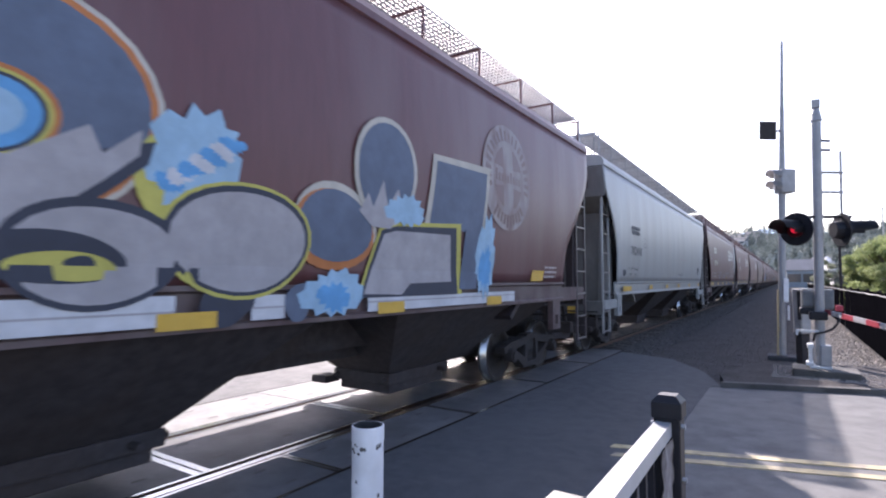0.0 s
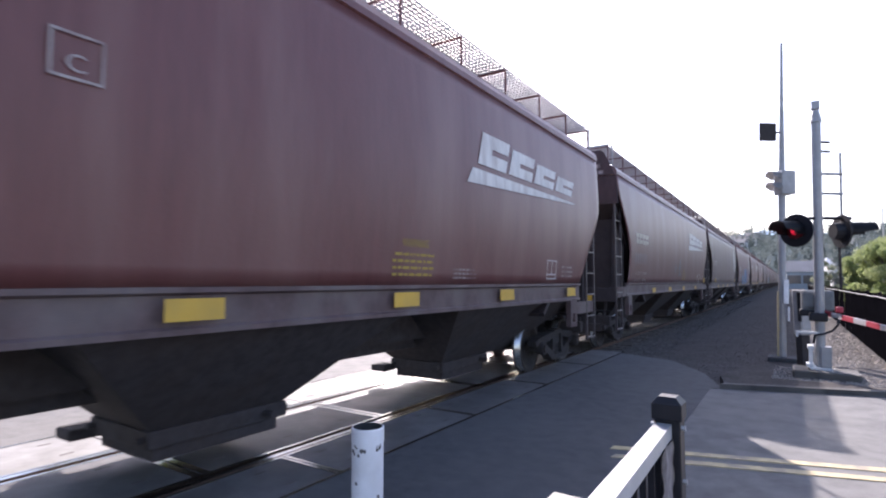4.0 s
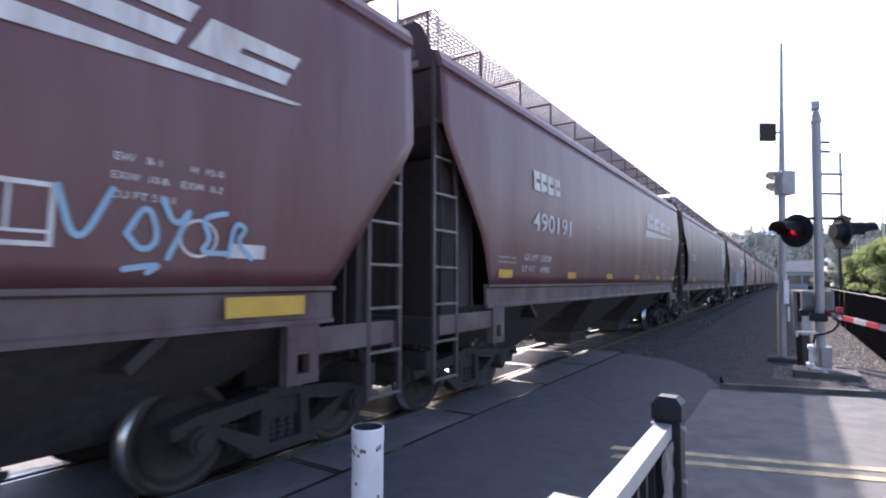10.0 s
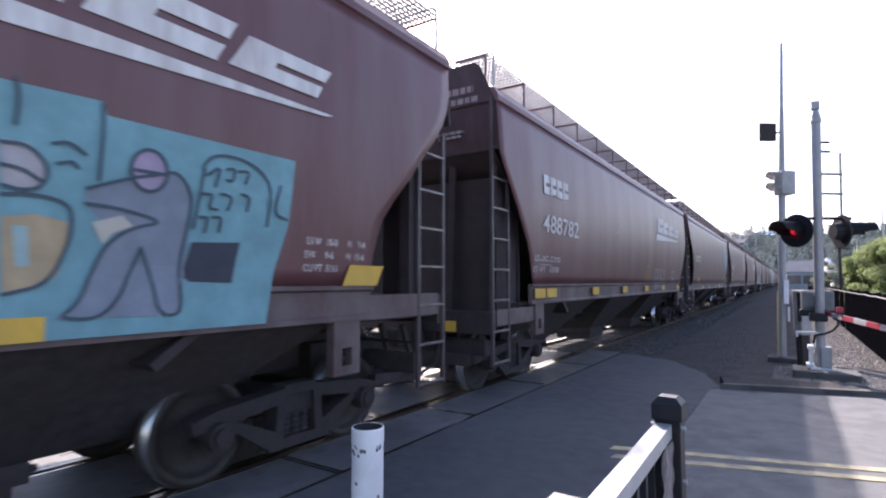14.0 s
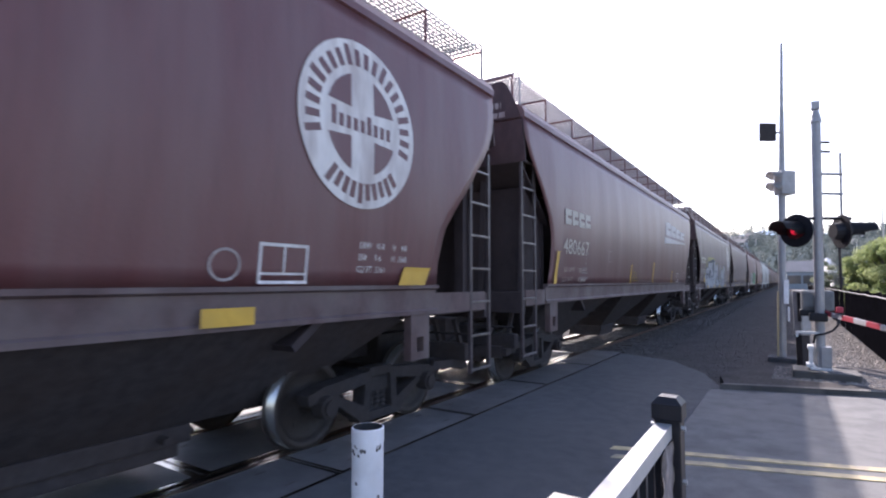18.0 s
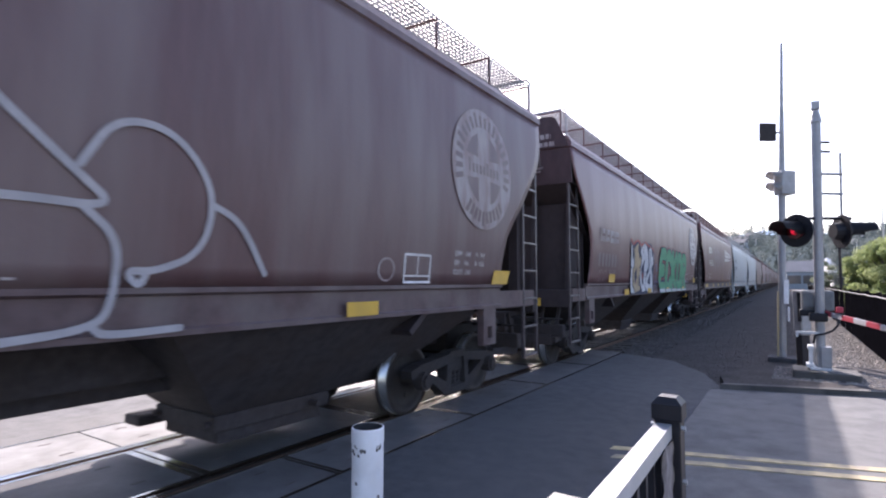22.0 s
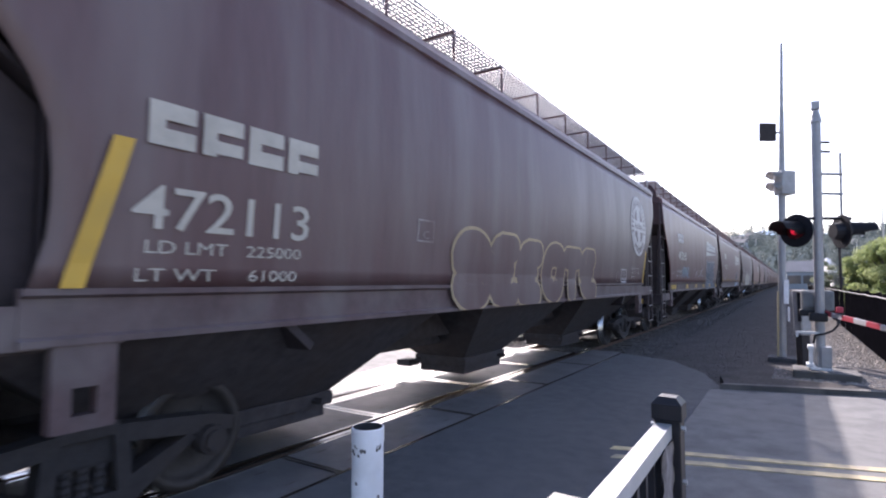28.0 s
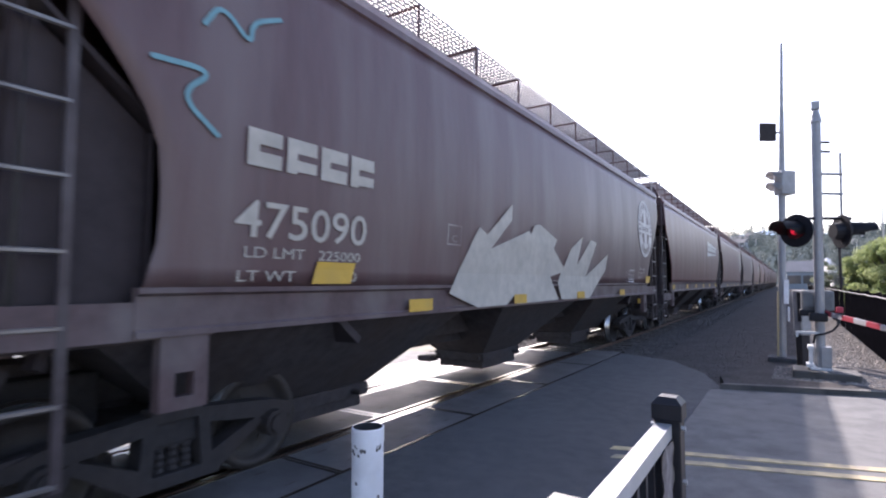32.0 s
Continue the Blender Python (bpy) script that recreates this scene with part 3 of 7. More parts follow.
def coupler(sy, half, plat):
    bm = bmesh.new()
    box(bm, -0.16, 0.16, *sorted((sy * (plat - 0.9), sy * (half - 0.5))), 0.74, 1.02, 0.02)
    box(bm, -0.42, 0.42, *sorted((sy * (plat - 0.95), sy * (plat + 0.24))), 0.60, 1.02, 0.03)
    hose = [(0.5, plat + 0.2, 0.8), (0.52, plat + 0.35, 0.5), (0.4, plat + 0.55, 0.36), (0.25, half, 0.42)]
    for a, b in zip(hose, hose[1:]):
        rod(bm, (a[0], sy * a[1], a[2]), (b[0], sy * b[1], b[2]), 0.025, 6)
    box(bm, -0.10, 0.10, *sorted((sy * (half - 0.75), sy * (half - 0.16))), 0.80, 0.96, 0.02)
    box(bm, -0.17, 0.17, *sorted((sy * (half - 0.28), sy * (half + 0.02))), 0.74, 1.02, 0.05)
    rod(bm, (0.3, sy * (half - 0.7), 0.85), (0.18, sy * (half - 0.02), 0.50), 0.025, 6)
    rod(bm, (0.2, sy * (half - 0.75), 1.0), (1.35, sy * (half - 0.72), 1.0), 0.018, 6)
    return bm


def side_frame():
    """Cast side frame of a three-piece truck: top chord, tension bars, journal ends, spring window."""
    bm = bmesh.new()
    t = 0.09
    for sy in (-1, 1):
        prism(bm, [(sy * 0.16, 0.73), (sy * 0.22, 0.60), (sy * 0.80, 0.52), (sy * 1.10, 0.50), (sy * 1.12, 0.60), (sy * 0.9, 0.66)], "x", -t, t)
        prism(bm, [(sy * 0.20, 0.20), (sy * 0.24, 0.33), (sy * 0.72, 0.54), (sy * 0.80, 0.50), (sy * 0.36, 0.20)], "x", -t, t)
        prism(bm, [(sy * 0.16, 0.72), (sy * 0.26, 0.72), (sy * 0.30, 0.24), (sy * 0.20, 0.24)], "x", -t, t)
        rod(bm, (0.02, sy * 0.89, 0.457), (0.17, sy * 0.89, 0.457), 0.12, 12)
        rod(bm, (0.16, sy * 0.89, 0.457), (0.20, sy * 0.89, 0.457), 0.085, 10)
    box(bm, -t, t, -0.36, 0.36, 0.17, 0.27, 0.01)
    box(bm, -t, t, -0.2, 0.2, 0.66, 0.76, 0.01)
    return bm


def springs():
    bm = bmesh.new()
    prof = [(0.03, 0.275)] + [(r, 0.28 + 0.0275 * i) for i, r in enumerate((0.052, 0.04) * 7)] + [(0.03, 0.665)]
    n = 10
    rings = [[bm.verts.new((r * math.cos(6.2832 * k / n), r * math.sin(6.2832 * k / n), z)) for k in range(n)] for r, z in prof]
    for a, b in zip(rings, rings[1:]):
        for k in range(n):
            bm.faces.new((a[k], a[(k + 1) % n], b[(k + 1) % n], b[k]))
    return bm


def wheelset():
    """Two flanged wheels on an axle, turned about x; holes in the plates show that they roll."""
    bm = bmesh.new()
    prof = [(0.0, 0.08), (0.02, 0.10), (0.02, 0.30), (-0.01, 0.37), (-0.06, 0.385), (-0.06, 0.457), (0.06, 0.462), (0.075, 0.485), (0.09, 0.485), (0.09, 0.385), (0.06, 0.37), (0.055, 0.30), (0.055, 0.10), (0.1, 0.08)]
    n = 28
    for sx in (-1, 1):
        rings = []
        for k in range(n):
            a = 2 * math.pi * k / n
            rings.append([bm.verts.new((sx * (0.80 - x), r * math.cos(a), r * math.sin(a))) for x, r in prof])
        for k in range(n):
            a, b = rings[k], rings[(k + 1) % n]
            for i in range(len(prof) - 1):
                f = bm.faces.new((a[i], a[i + 1], b[i + 1], b[i]))
                f.material_index = 1 if i == 5 else 0
                f.smooth = True
        for k in range(4):
            a = k * math.pi / 2 + 0.4
            rod(bm, (sx * 0.79, 0.23 * math.cos(a), 0.23 * math.sin(a)), (sx * 0.772, 0.23 * math.cos(a), 0.23 * math.sin(a)), 0.035, 8)
    rod(bm, (-1.12, 0, 0), (1.12, 0, 0), 0.075, 12)
    return bm


TRUCK = {}


def truck_meshes():
    if not TRUCK:
        TRUCK["side_frame"] = mesh_of("side_frame", side_frame(), M_TRUCK)
        TRUCK["springs"] = mesh_of("springs", springs(), M_TRUCK)
        TRUCK["wheelset"] = mesh_of("wheelset", wheelset(), [M_WHEEL, M_TREAD])
        bm = bmesh.new()
        box(bm, -1.05, 1.05, -0.19, 0.19, 0.46, 0.66, 0.03)
        rod(bm, (0, 0, 0.64), (0, 0, 0.78), 0.2, 16)
        for sy in (-1, 1):
            box(bm, -0.85, 0.85, sy * 0.40 - 0.04, sy * 0.40 + 0.04, 0.36, 0.46)
        TRUCK["bolster"] = mesh_of("bolster", bm, M_TRUCK)
    return TRUCK


def car_prototype(shape, paint, name, seed):
    rng = random.Random(seed)
    car = thing(name, "", "railway car")
    pale = paint in (M_PALE, M_PALEBLUE)
    bay, end_dark = (M_PALEGRIME if paint == M_PALEBLUE else M_UNDER, M_PALEEND) if pale else (M_UNDER, M_ENDDARK)
    e, e1, half = sheet_end(shape, 4.47), sheet_end(shape, 4.47, 1), SHAPES[shape][2]
    sillpaint = paint if pale else M_SILL
    zb, zt = BOARDS[shape]
    sill = sheet_end(shape, 1.70) + 0.03
    for sx in (1, -1):
        part("side_panel", side_sheet(shape, sx, rng), paint, car, smooth=True)
    part("roof", body_shell(shape), paint, car)
    part("end_cupboard", end_cupboard(zb), end_dark, car, "dark closed end under the slope sheet")
    for sy in (-1, 1):
        lad = LADDERS[shape][0 if sy < 0 else 1]
        part("end_panel", end_shell(shape, sy), M_PALEEND if pale else M_ENDPAINT, car)
        part("slope_sheet", slope_sheet(shape, sy), end_dark, car)
        part("end_bulkhead", end_bulkhead(sy, zb), end_dark, car)
        part("end_platform", end_platform(sy, lad, zb, zt), end_dark, car)
        part("end_deck", end_deck(sy, lad, zb, zt), end_dark, car)
        for sx in (1, -1):
            part("end_side_board", end_side_board(sx, sy, lad, zb, zt), sillpaint, car)
            if sy < 0:
                part("end_post", end_post(sy, lad, sx * 0.55, sx * 0.62, 0.10, zb), end_dark, car)
                part("corner_post", end_post(sy, lad, sx * 1.30, sx * 1.38, 0.07, zb), end_dark, car)
            else:
                part("end_post", rear_column(sx * 0.92, lad, zb), M_ENDDARK, car)
                part("corner_post", rear_corner_post(sx, lad, zb), M_ENDDARK, car)
            if sy < 0:
                part("end_brace", end_brace(sx, sy, lad), end_dark, car)
        if sy < 0:
            bm = bmesh.new()
            box(bm, 0.62, 0.86, -lad - 0.31, -lad - 0.302, zb - 0.10, zb + 0.06)
            part("end_reflector", bm, M_YELLOW, car, "small yellow reflector plate")
        tagged(part("brake_rigging", brake_rigging(sy, lad), M_UNDER, car), kind="stuff")
        if sy < 0 and not pale:
            bm = bmesh.new()
            prism(bm, [(1.50, 4.46), (1.44, 4.64), (1.24, 5.06), (1.16, 5.12), (-1.16, 5.12), (-1.24, 5.06), (-1.44, 4.64), (-1.50, 4.46)], "y", -e - 0.026, -e - 0.002)
            part("end_top_plate", bm, M_ENDPAINT, car, "raised plate over the roof end, darkened for shade")
            tagged(part("end_marking", end_marking(e), M_OLDWHITE, car, "rows of faded print"), kind="stuff")
        part("coupler", coupler(sy, half, lad), M_TRUCK, car)
        part("roof_handrail", end_rail(sy, e if sy < 0 else e1), M_GALV, car)
        for sx in (1, -1):
            part("jacking_bracket", sill_leg(sx, sy * (sill - 0.35)), sillpaint, car)
            lm, top, at = paint if pale else M_LADDER, 4.5 if sy < 0 else 4.05, pose(sx * 1.46, sy * lad, 0)
            split_ladder(car, 0.50, top, 0.52, lm, at)
    for sx in (1, -1):
        bm = bmesh.new()
        prism(bm, [(sx * 1.44, 1.36), (sx * 1.515, 1.36), (sx * 1.515, 1.40), (sx * 1.485, 1.42), (sx * 1.485, 1.64), (sx * 1.53, 1.66), (sx * 1.53, 1.70), (sx * 1.44, 1.70)], "y", -sill, sill)
        part("side_sill", bm, sillpaint, car)
        part("running_board", running_board(e, e1), M_GALV, car, "see-through steel grating walkway", at=pose(sx * 1.08, 0, 0, 0, 0, 0 if sx > 0 else 180))
        wb = mesh_of("walkway_bracket", board_bracket(), paint)
        for i in range(13):
            part("walkway_bracket", wb, None, car, at=pose(sx * 1.08, -e + (e + e1) * i / 12, 0, 0, 0, 0 if sx > 0 else 180))
    part("hatch_cover", hatches(e), paint, car)
    bm = bmesh.new()
    box(bm, -0.22, 0.22, -half + 0.45, half - 0.45, 0.72, 1.12, 0.02)
    box(bm, -0.5, 0.5, -5.4, 5.4, 0.90, 1.39)
    part("centre_sill", bm, M_UNDER, car)
    part("brake_gear", brake_gear(LADDERS[shape][1]), M_UNDER, car)
    for y in (-4.85, -0.3, 4.25):
        h = part("hopper_bay", hopper_bay(y), bay, car)
        part("outlet_gate", outlet_gate(y), M_UNDER, h)
    tm = truck_meshes()
    for sy in (-1, 1):
        tr = part("truck", tm["bolster"], None, car, at=pose(0, sy * 6.97, 0))
        for sx in (1, -1):
            part("side_frame", tm["side_frame"], None, tr, at=pose(sx * 1.0, 0, 0, 0, 0, 0 if sx > 0 else 180))
            for yy in (-0.11, 0.0, 0.11) if sx > 0 else (0.0,):
                part("spring", tm["springs"], None, tr, at=pose(sx * 1.0, yy, 0))
        for s2 in (-1, 1):
            part("wheelset", tm["wheelset"], None, tr, at=pose(0, s2 * 0.89, 0.457))
    return car


SPEED = 13.532
# coupling points along the track at the start, and the lengths of the cars that follow
G0 = 11.39
CAR_LENGTHS = (18.78, 18.06, 18.42, 18.77, 18.33, 18.78, 17.97, 17.43, 18.79, 18.69, 18.58, 18.47, 18.21, 18.64, 18.76, 18.64, 18.88, 18.06,
               17.68, 17.86, 17.81, 18.45, 17.97, 18.43, 18.15) + (18.3,) * 11
COUPLINGS = [G0]
for length in CAR_LENGTHS:
    COUPLINGS.append(COUPLINGS[-1] + length)
SHIFT = {1: 0.0, 2: 0.3, 3: 0.15, 4: 0.05, 5: -0.23, 7: 0.25, 8: -0.1, 9: -0.17, 11: 0.08, 12: -0.5, 13: -0.16, 14: -0.05, 15: 0.3, 16: -0.15,
         17: 0.15, 18: 0.2, 19: 0.2, 21: -0.5, 22: 0.3, 23: -0.12, 24: -0.28}
CENTRES = [G0 - 9.25] + [(a + b) / 2 for a, b in zip(COUPLINGS, COUPLINGS[1:])]
CENTRES = [y + SHIFT.get(k, 0) for k, y in enumerate(CENTRES)]

ROUND, STRAIGHT, PALE, BOWED = "round", "straight", "pale", "bowed"
PROTO = {
    "round": car_prototype("round", M_BROWN, "hopper_car", 1),
    "maroon": car_prototype("round", M_MAROON, "hopper_car", 2),
    "straight": car_prototype("straight", M_MAROON, "hopper_car", 3),
    "red": car_prototype("straight", M_RED, "hopper_car", 4),
    "pale": car_prototype("bowed", M_PALE, "hopper_car", 5),
    "paleblue": car_prototype("bowed", M_PALEBLUE, "hopper_car", 6),
}
SHAPE_OF = {"round": "round", "maroon": "round", "straight": "straight", "red": "straight", "pale": "bowed", "paleblue": "bowed"}
KINDS = ["maroon", "pale", "straight", "red", "maroon", "round", "maroon", "straight", "straight", "round", "maroon", "straight", "maroon",
         "maroon", "maroon", "round", "round", "maroon", "red", "paleblue", "paleblue", "round", "straight", "straight", "round"]
KINDS += ["straight", "maroon", "round", "straight", "red", "maroon", "straight", "round", "maroon", "straight", "round", "straight"]
CARS = []
used = set()
for k, kind in enumerate(KINDS):
    m = pose(XC, CENTRES[k], 0)
    if kind in used:
        c = copy_thing(PROTO[kind], m)
    else:
        used.add(kind)
        c = PROTO[kind]
        c.matrix_basis = m
    CARS.append(c)
    col = {"round": "faded brown", "maroon": "maroon", "straight": "maroon", "red": "red-brown", "pale": "pale grey", "paleblue": "pale blue-grey"}[kind]
    tagged(c, col + " covered hopper car rolling on the rails", "railway car", "cars of the train")

# ---- signals at the crossing ----


def visor(bm, c, d, r, length):
    """A flasher hood: half tube around the lens, open below, pointing along d."""
    d = Vector(d).normalized()
    side = d.cross(Vector((0, 0, 1))).normalized()
    up = side.cross(d)
    n = 14
    rows = []
    for j, (t, drop) in enumerate(((0, 0), (length, 0.0))):
        row = []
        for k in range(n + 1):
            a = math.radians(-25 + 230 * k / n)
            row.append(bm.verts.new(Vector(c) + d * t * (1 if 0.12 < k / n < 0.88 else 0.55) + side * (r * math.cos(a)) + up * (r * math.sin(a))))
        rows.append(row)
    for k in range(n):
        bm.faces.new((rows[0][k], rows[0][k + 1], rows[1][k + 1], rows[1][k]))
    bmesh.ops.solidify(bm, geom=bm.faces[:], thickness=0.006)


def flasher(root, c, d, name):
    """A round black signal head with target disc, hood and red lens."""
    c, d = Vector(c), Vector(d).normalized()
    bm = bmesh.new()
    rod(bm, c - d * 0.03, c, 0.30, 28)
    rod(bm, c - d * 0.16, c - d * 0.03, 0.14, 16, 0.17)
    head = part("signal_head", bm, M_BLACK, root, "black signal head with a hooded red lens")
    bm = bmesh.new()
    visor(bm, c, d, 0.17, 0.50)
    part("hood", bm, M_BLACK, head)
    bm = bmesh.new()
    rod(bm, c, c + d * 0.03, 0.15, 24)
    part("lens", bm, M_LENS, head, "dark red lens")
    bm = bmesh.new()
    rod(bm, c + d * 0.03, c + d * 0.036, 0.075, 20)
    part("lamp", bm, M_LAMP, head, "glowing red middle of the lens")


def crossing_signal():
    bx, by = 0.43, 11.6
    root = thing("crossing_gate_signal", "silver crossing signal mast with red flashers and a lowered striped gate", "railway signal", at=pose(bx, by, 0.13, 0, 1.1, 0))
    bm = bmesh.new()
    rod(bm, (0, 0, 0.1), (0, 0, 4.62), 0.075, 16)
    rod(bm, (0, 0, 4.5), (0, 0, 4.72), 0.095, 14, 0.05)
    box(bm, -0.07, 0.06, -0.06, 0.06, 4.74, 4.89, 0.01)
    rod(bm, (0.02, 0, 4.6), (0.02, 0, 4.76), 0.03, 8)
    part("mast", bm, M_GATEPAINT, root)
    bm = bmesh.new()
    box(bm, -0.42, 0.55, -0.35, 0.35, -0.12, 0.05, 0.03)
    part("foundation", bm, M_KERB, root, "dark weathered concrete foundation")
    bm = bmesh.new()
    box(bm, -0.16, 0.16, -0.16, 0.16, 0.05, 0.09, 0.01)
    for yy in (-0.13, 0.09):
        box(bm, -0.17, -0.12, yy, yy + 0.04, 0.09, 0.46)
    box(bm, -0.19, -0.10, -0.14, 0.14, 0.40, 0.47, 0.01)
    box(bm, -0.21, -0.10, -0.15, 0.15, 0.09, 0.15, 0.01)
    part("mast_base", bm, M_STRIPE_W, root, "white base bracket")
    bm = bmesh.new()
    box(bm, 0.0, 0.16, -0.12, 0.14, 0.09, 0.46, 0.015)
    part("base_box", bm, M_GATEPAINT, root, "grey junction box at the mast foot")
    for z in (4.14, 3.97):
        bm = bmesh.new()
        rod(bm, (0.05, 0.03, z), (0.20, 0.13, z), 0.025, 8)
        part("climbing_peg", bm, M_BLACK, root)
    right = Vector((0.836, 0.548, 0))
    for z in (3.56, 3.20):
        bm = bmesh.new()
        rod(bm, right * 0.05 + Vector((0, 0, z)), right * 0.46 + Vector((0, 0, z)), 0.026, 8)
        part("antenna_bracket", bm, M_GATEPAINT, root)
    bm = bmesh.new()
    rod(bm, right * 0.43 + Vector((0, 0, 2.3)), right * 0.43 + Vector((0, 0, 3.95)), 0.022, 8)
    part("antenna", bm, M_GATEPAINT, root)
    bm = bmesh.new()
    rod(bm, right * -0.42 + Vector((0, 0, 2.74)), right * 0.60 + Vector((0, 0, 2.76)), 0.03, 10)
    rod(bm, right * 0.55 + Vector((0, 0, 2.76)), right * 0.55 + Vector((0, 0, 2.60)), 0.025, 8)
    part("crossarm", bm, M_BLACK, root, "dark crossarm")
    flasher(root, right * -0.40 + Vector((0, 0, 2.52)), right * -0.9 + Vector((0.18, -0.34, -0.03)), "a")
    flasher(root, right * 0.44 + Vector((0, 0, 2.52)), right * 0.95 + Vector((0.05, -0.12, 0.0)), "b")
    # gate mechanism
    bm = bmesh.new()
    box(bm, -0.27, 0.22, 0.09, 0.42, 1.08, 1.45, 0.04)
    box(bm, -0.25, 0.08, 0.06, 0.10, 1.14, 1.42, 0.015)
    part("gate_mechanism", bm, M_HOUSING, root, "grey gate motor housing")
    bm = bmesh.new()
    box(bm, -0.30, 0.10, 0.07, 0.36, 0.98, 1.10, 0.03)
    box(bm, -0.16, 0.12, -0.12, 0.2, 0.90, 1.05, 0.03)
    part("counterweight", bm, M_BLACK, root, "dark counterweight")
    bm = bmesh.new()
    box(bm, -0.36, -0.02, -0.1, -0.05, 0.68, 0.715)
    box(bm, -0.36, -0.325, -0.1, -0.05, 0.61, 0.68)
    part("support_arm", bm, M_STRIPE_W, root)
    bm = bmesh.new()
    pts = [(0.26, -0.1, 0.95), (0.25, -0.13, 0.86), (0.18, -0.14, 0.76), (0.05, -0.13, 0.69), (-0.08, -0.11, 0.66), (-0.10, -0.08, 0.52)]
    for a, b in zip(pts, pts[1:]):
        rod(bm, a, b, 0.018, 8)
    part("cable", bm, M_BLACK, root)
    # lowered arm across the lane, alternating red and white
    d = Vector((0.282, -0.959, -0.038))
    p0 = Vector((0.05, 0.2, 1.05))
    n = 13
    for i in range(n):
        a, b = p0 + d * (i * 0.42), p0 + d * ((i + 1) * 0.42)
        bm = bmesh.new()
        bar(bm, a, b, 0.03, 0.082 - i * 0.0015)
        part("gate_arm_stripe", bm, M_STRIPE_R if i % 2 == 0 else M_ARMWHITE, root, "red stripe" if i % 2 == 0 else "white stripe")
    bm = bmesh.new()
    box(bm, -0.05, 0.05, -0.05, 0.05, 0, 0.1, 0.015)
    bmesh.ops.translate(bm, verts=bm.verts, vec=p0 + d * 0.72 + Vector((0, 0, 0.067)))
    part("gate_arm_lamp", bm, M_STRIPE_R, root, "red lamp on the gate arm")


crossing_signal()


M_CONDUIT = mat("tan_plastic_conduit", (0.42, 0.33, 0.2), 0.6, 0, 0.1, 8)


def signal_pole():
    root = thing("signal_pole", "tall thin silver pole with a dark panel and hooded signal heads", "railway signal", at=pose(-0.18, 15.10, -0.2, 0, 1.7, 0))
    bm = bmesh.new()
    rod(bm, (0, 0, 0.1), (0, 0, 4.4), 0.082, 14)
    rod(bm, (0, 0, 4.4), (0, 0, 6.1), 0.075, 14, 0.05)
    rod(bm, (0, 0, 6.1), (0, 0, 7.80), 0.045, 12, 0.03)
    part("pole", bm, M_GATEPAINT, root)
    bm = bmesh.new()
    box(bm, -0.3, 0.35, -0.3, 0.3, -0.02, 0.15, 0.04)
    part("footing", bm, M_PATCH, root, "dark footing")
    right = Vector((0.836, 0.548, 0))
    m = Matrix.Rotation(math.atan2(0.548, 0.836), 4, "Z")
    bm = bmesh.new()
    box(bm, -0.54, -0.14, -0.03, 0.03, 5.35, 5.80, 0.02)
    bmesh.ops.transform(bm, matrix=m, verts=bm.verts)
    part("panel", bm, M_TRUCK, root, "dark square panel")
    bm = bmesh.new()
    rod(bm, right * -0.16 + Vector((0, 0, 5.57)), (0, 0, 5.57), 0.025, 8)
    part("panel_bracket", bm, M_BLACK, root)
    for z, dx in ((4.47, -0.30), (4.20, -0.34)):
        bm = bmesh.new()
        box(bm, -0.10, 0.24, -0.16, 0.16, z - 0.16, z + 0.15, 0.03)
        bmesh.ops.transform(bm, matrix=m, verts=bm.verts)
        h = part("signal_head", bm, M_GATEPAINT, root, "pale signal head")
        bm = bmesh.new()
        visor(bm, right * -0.08 + Vector((0, -0.03, z)), right * -1.0 + Vector((0, -0.25, -0.05)), 0.14, 0.26)
        part("hood", bm, M_GATEPAINT, h)
    bm = bmesh.new()
    box(bm, 0.03, 0.13, -0.18, -0.08, 1.42, 1.98, 0.01)
    box(bm, 0.11, 0.15, -0.16, -0.10, 1.0, 1.34, 0.01)
    part("junction_box", bm, M_PIPE, root, "white junction box")
    bm = bmesh.new()
    rod(bm, (-0.085, -0.04, 0.1), (-0.085, -0.04, 1.7), 0.022, 8)
    part("conduit", bm, M_CONDUIT, root)


signal_pole()


def cabinet(x, y, z, w, d, h, name, label):
    root = thing(name, label, "cabinet", at=pose(x, y, z, 0, 0, 33))
    bm = bmesh.new()
    box(bm, -w / 2, w / 2, -d / 2, d / 2, h * 0.45, h, 0.02)
    part("cabinet_body", bm, M_GATEPAINT, root)
    bm = bmesh.new()
    box(bm, -w * 0.62, -w / 2, -d / 2 - 0.03, -d / 2 + 0.06, h * 0.62, h - 0.04, 0.01)
    part("hinge_cover", bm, M_BLACK, root, "dark hinge cover")
    bm = bmesh.new()
    box(bm, -w / 2 + 0.02, w / 2 - 0.02, -d / 2 - 0.02, -d / 2, h * 0.48, h - 0.06, 0.008)
    part("door", bm, M_GATEPAINT, root)
    bm = bmesh.new()
    box(bm, -w / 2 - 0.05, w / 2 + 0.05, -d / 2 - 0.05, d / 2 + 0.05, 0, 0.1, 0.01)
    part("plinth", bm, M_PATCH, root)
    bm = bmesh.new()
    box(bm, -w * 0.4, w * 0.4, -d * 0.4, d * 0.4, 0.1, h * 0.45, 0.01)
    part("stand", bm, M_TRUCK, root, "dark stand")


cabinet(0.22, 13.9, -0.2, 0.22, 0.25, 1.75, "signal_cabinet", "small grey signal cabinet beside the mast")

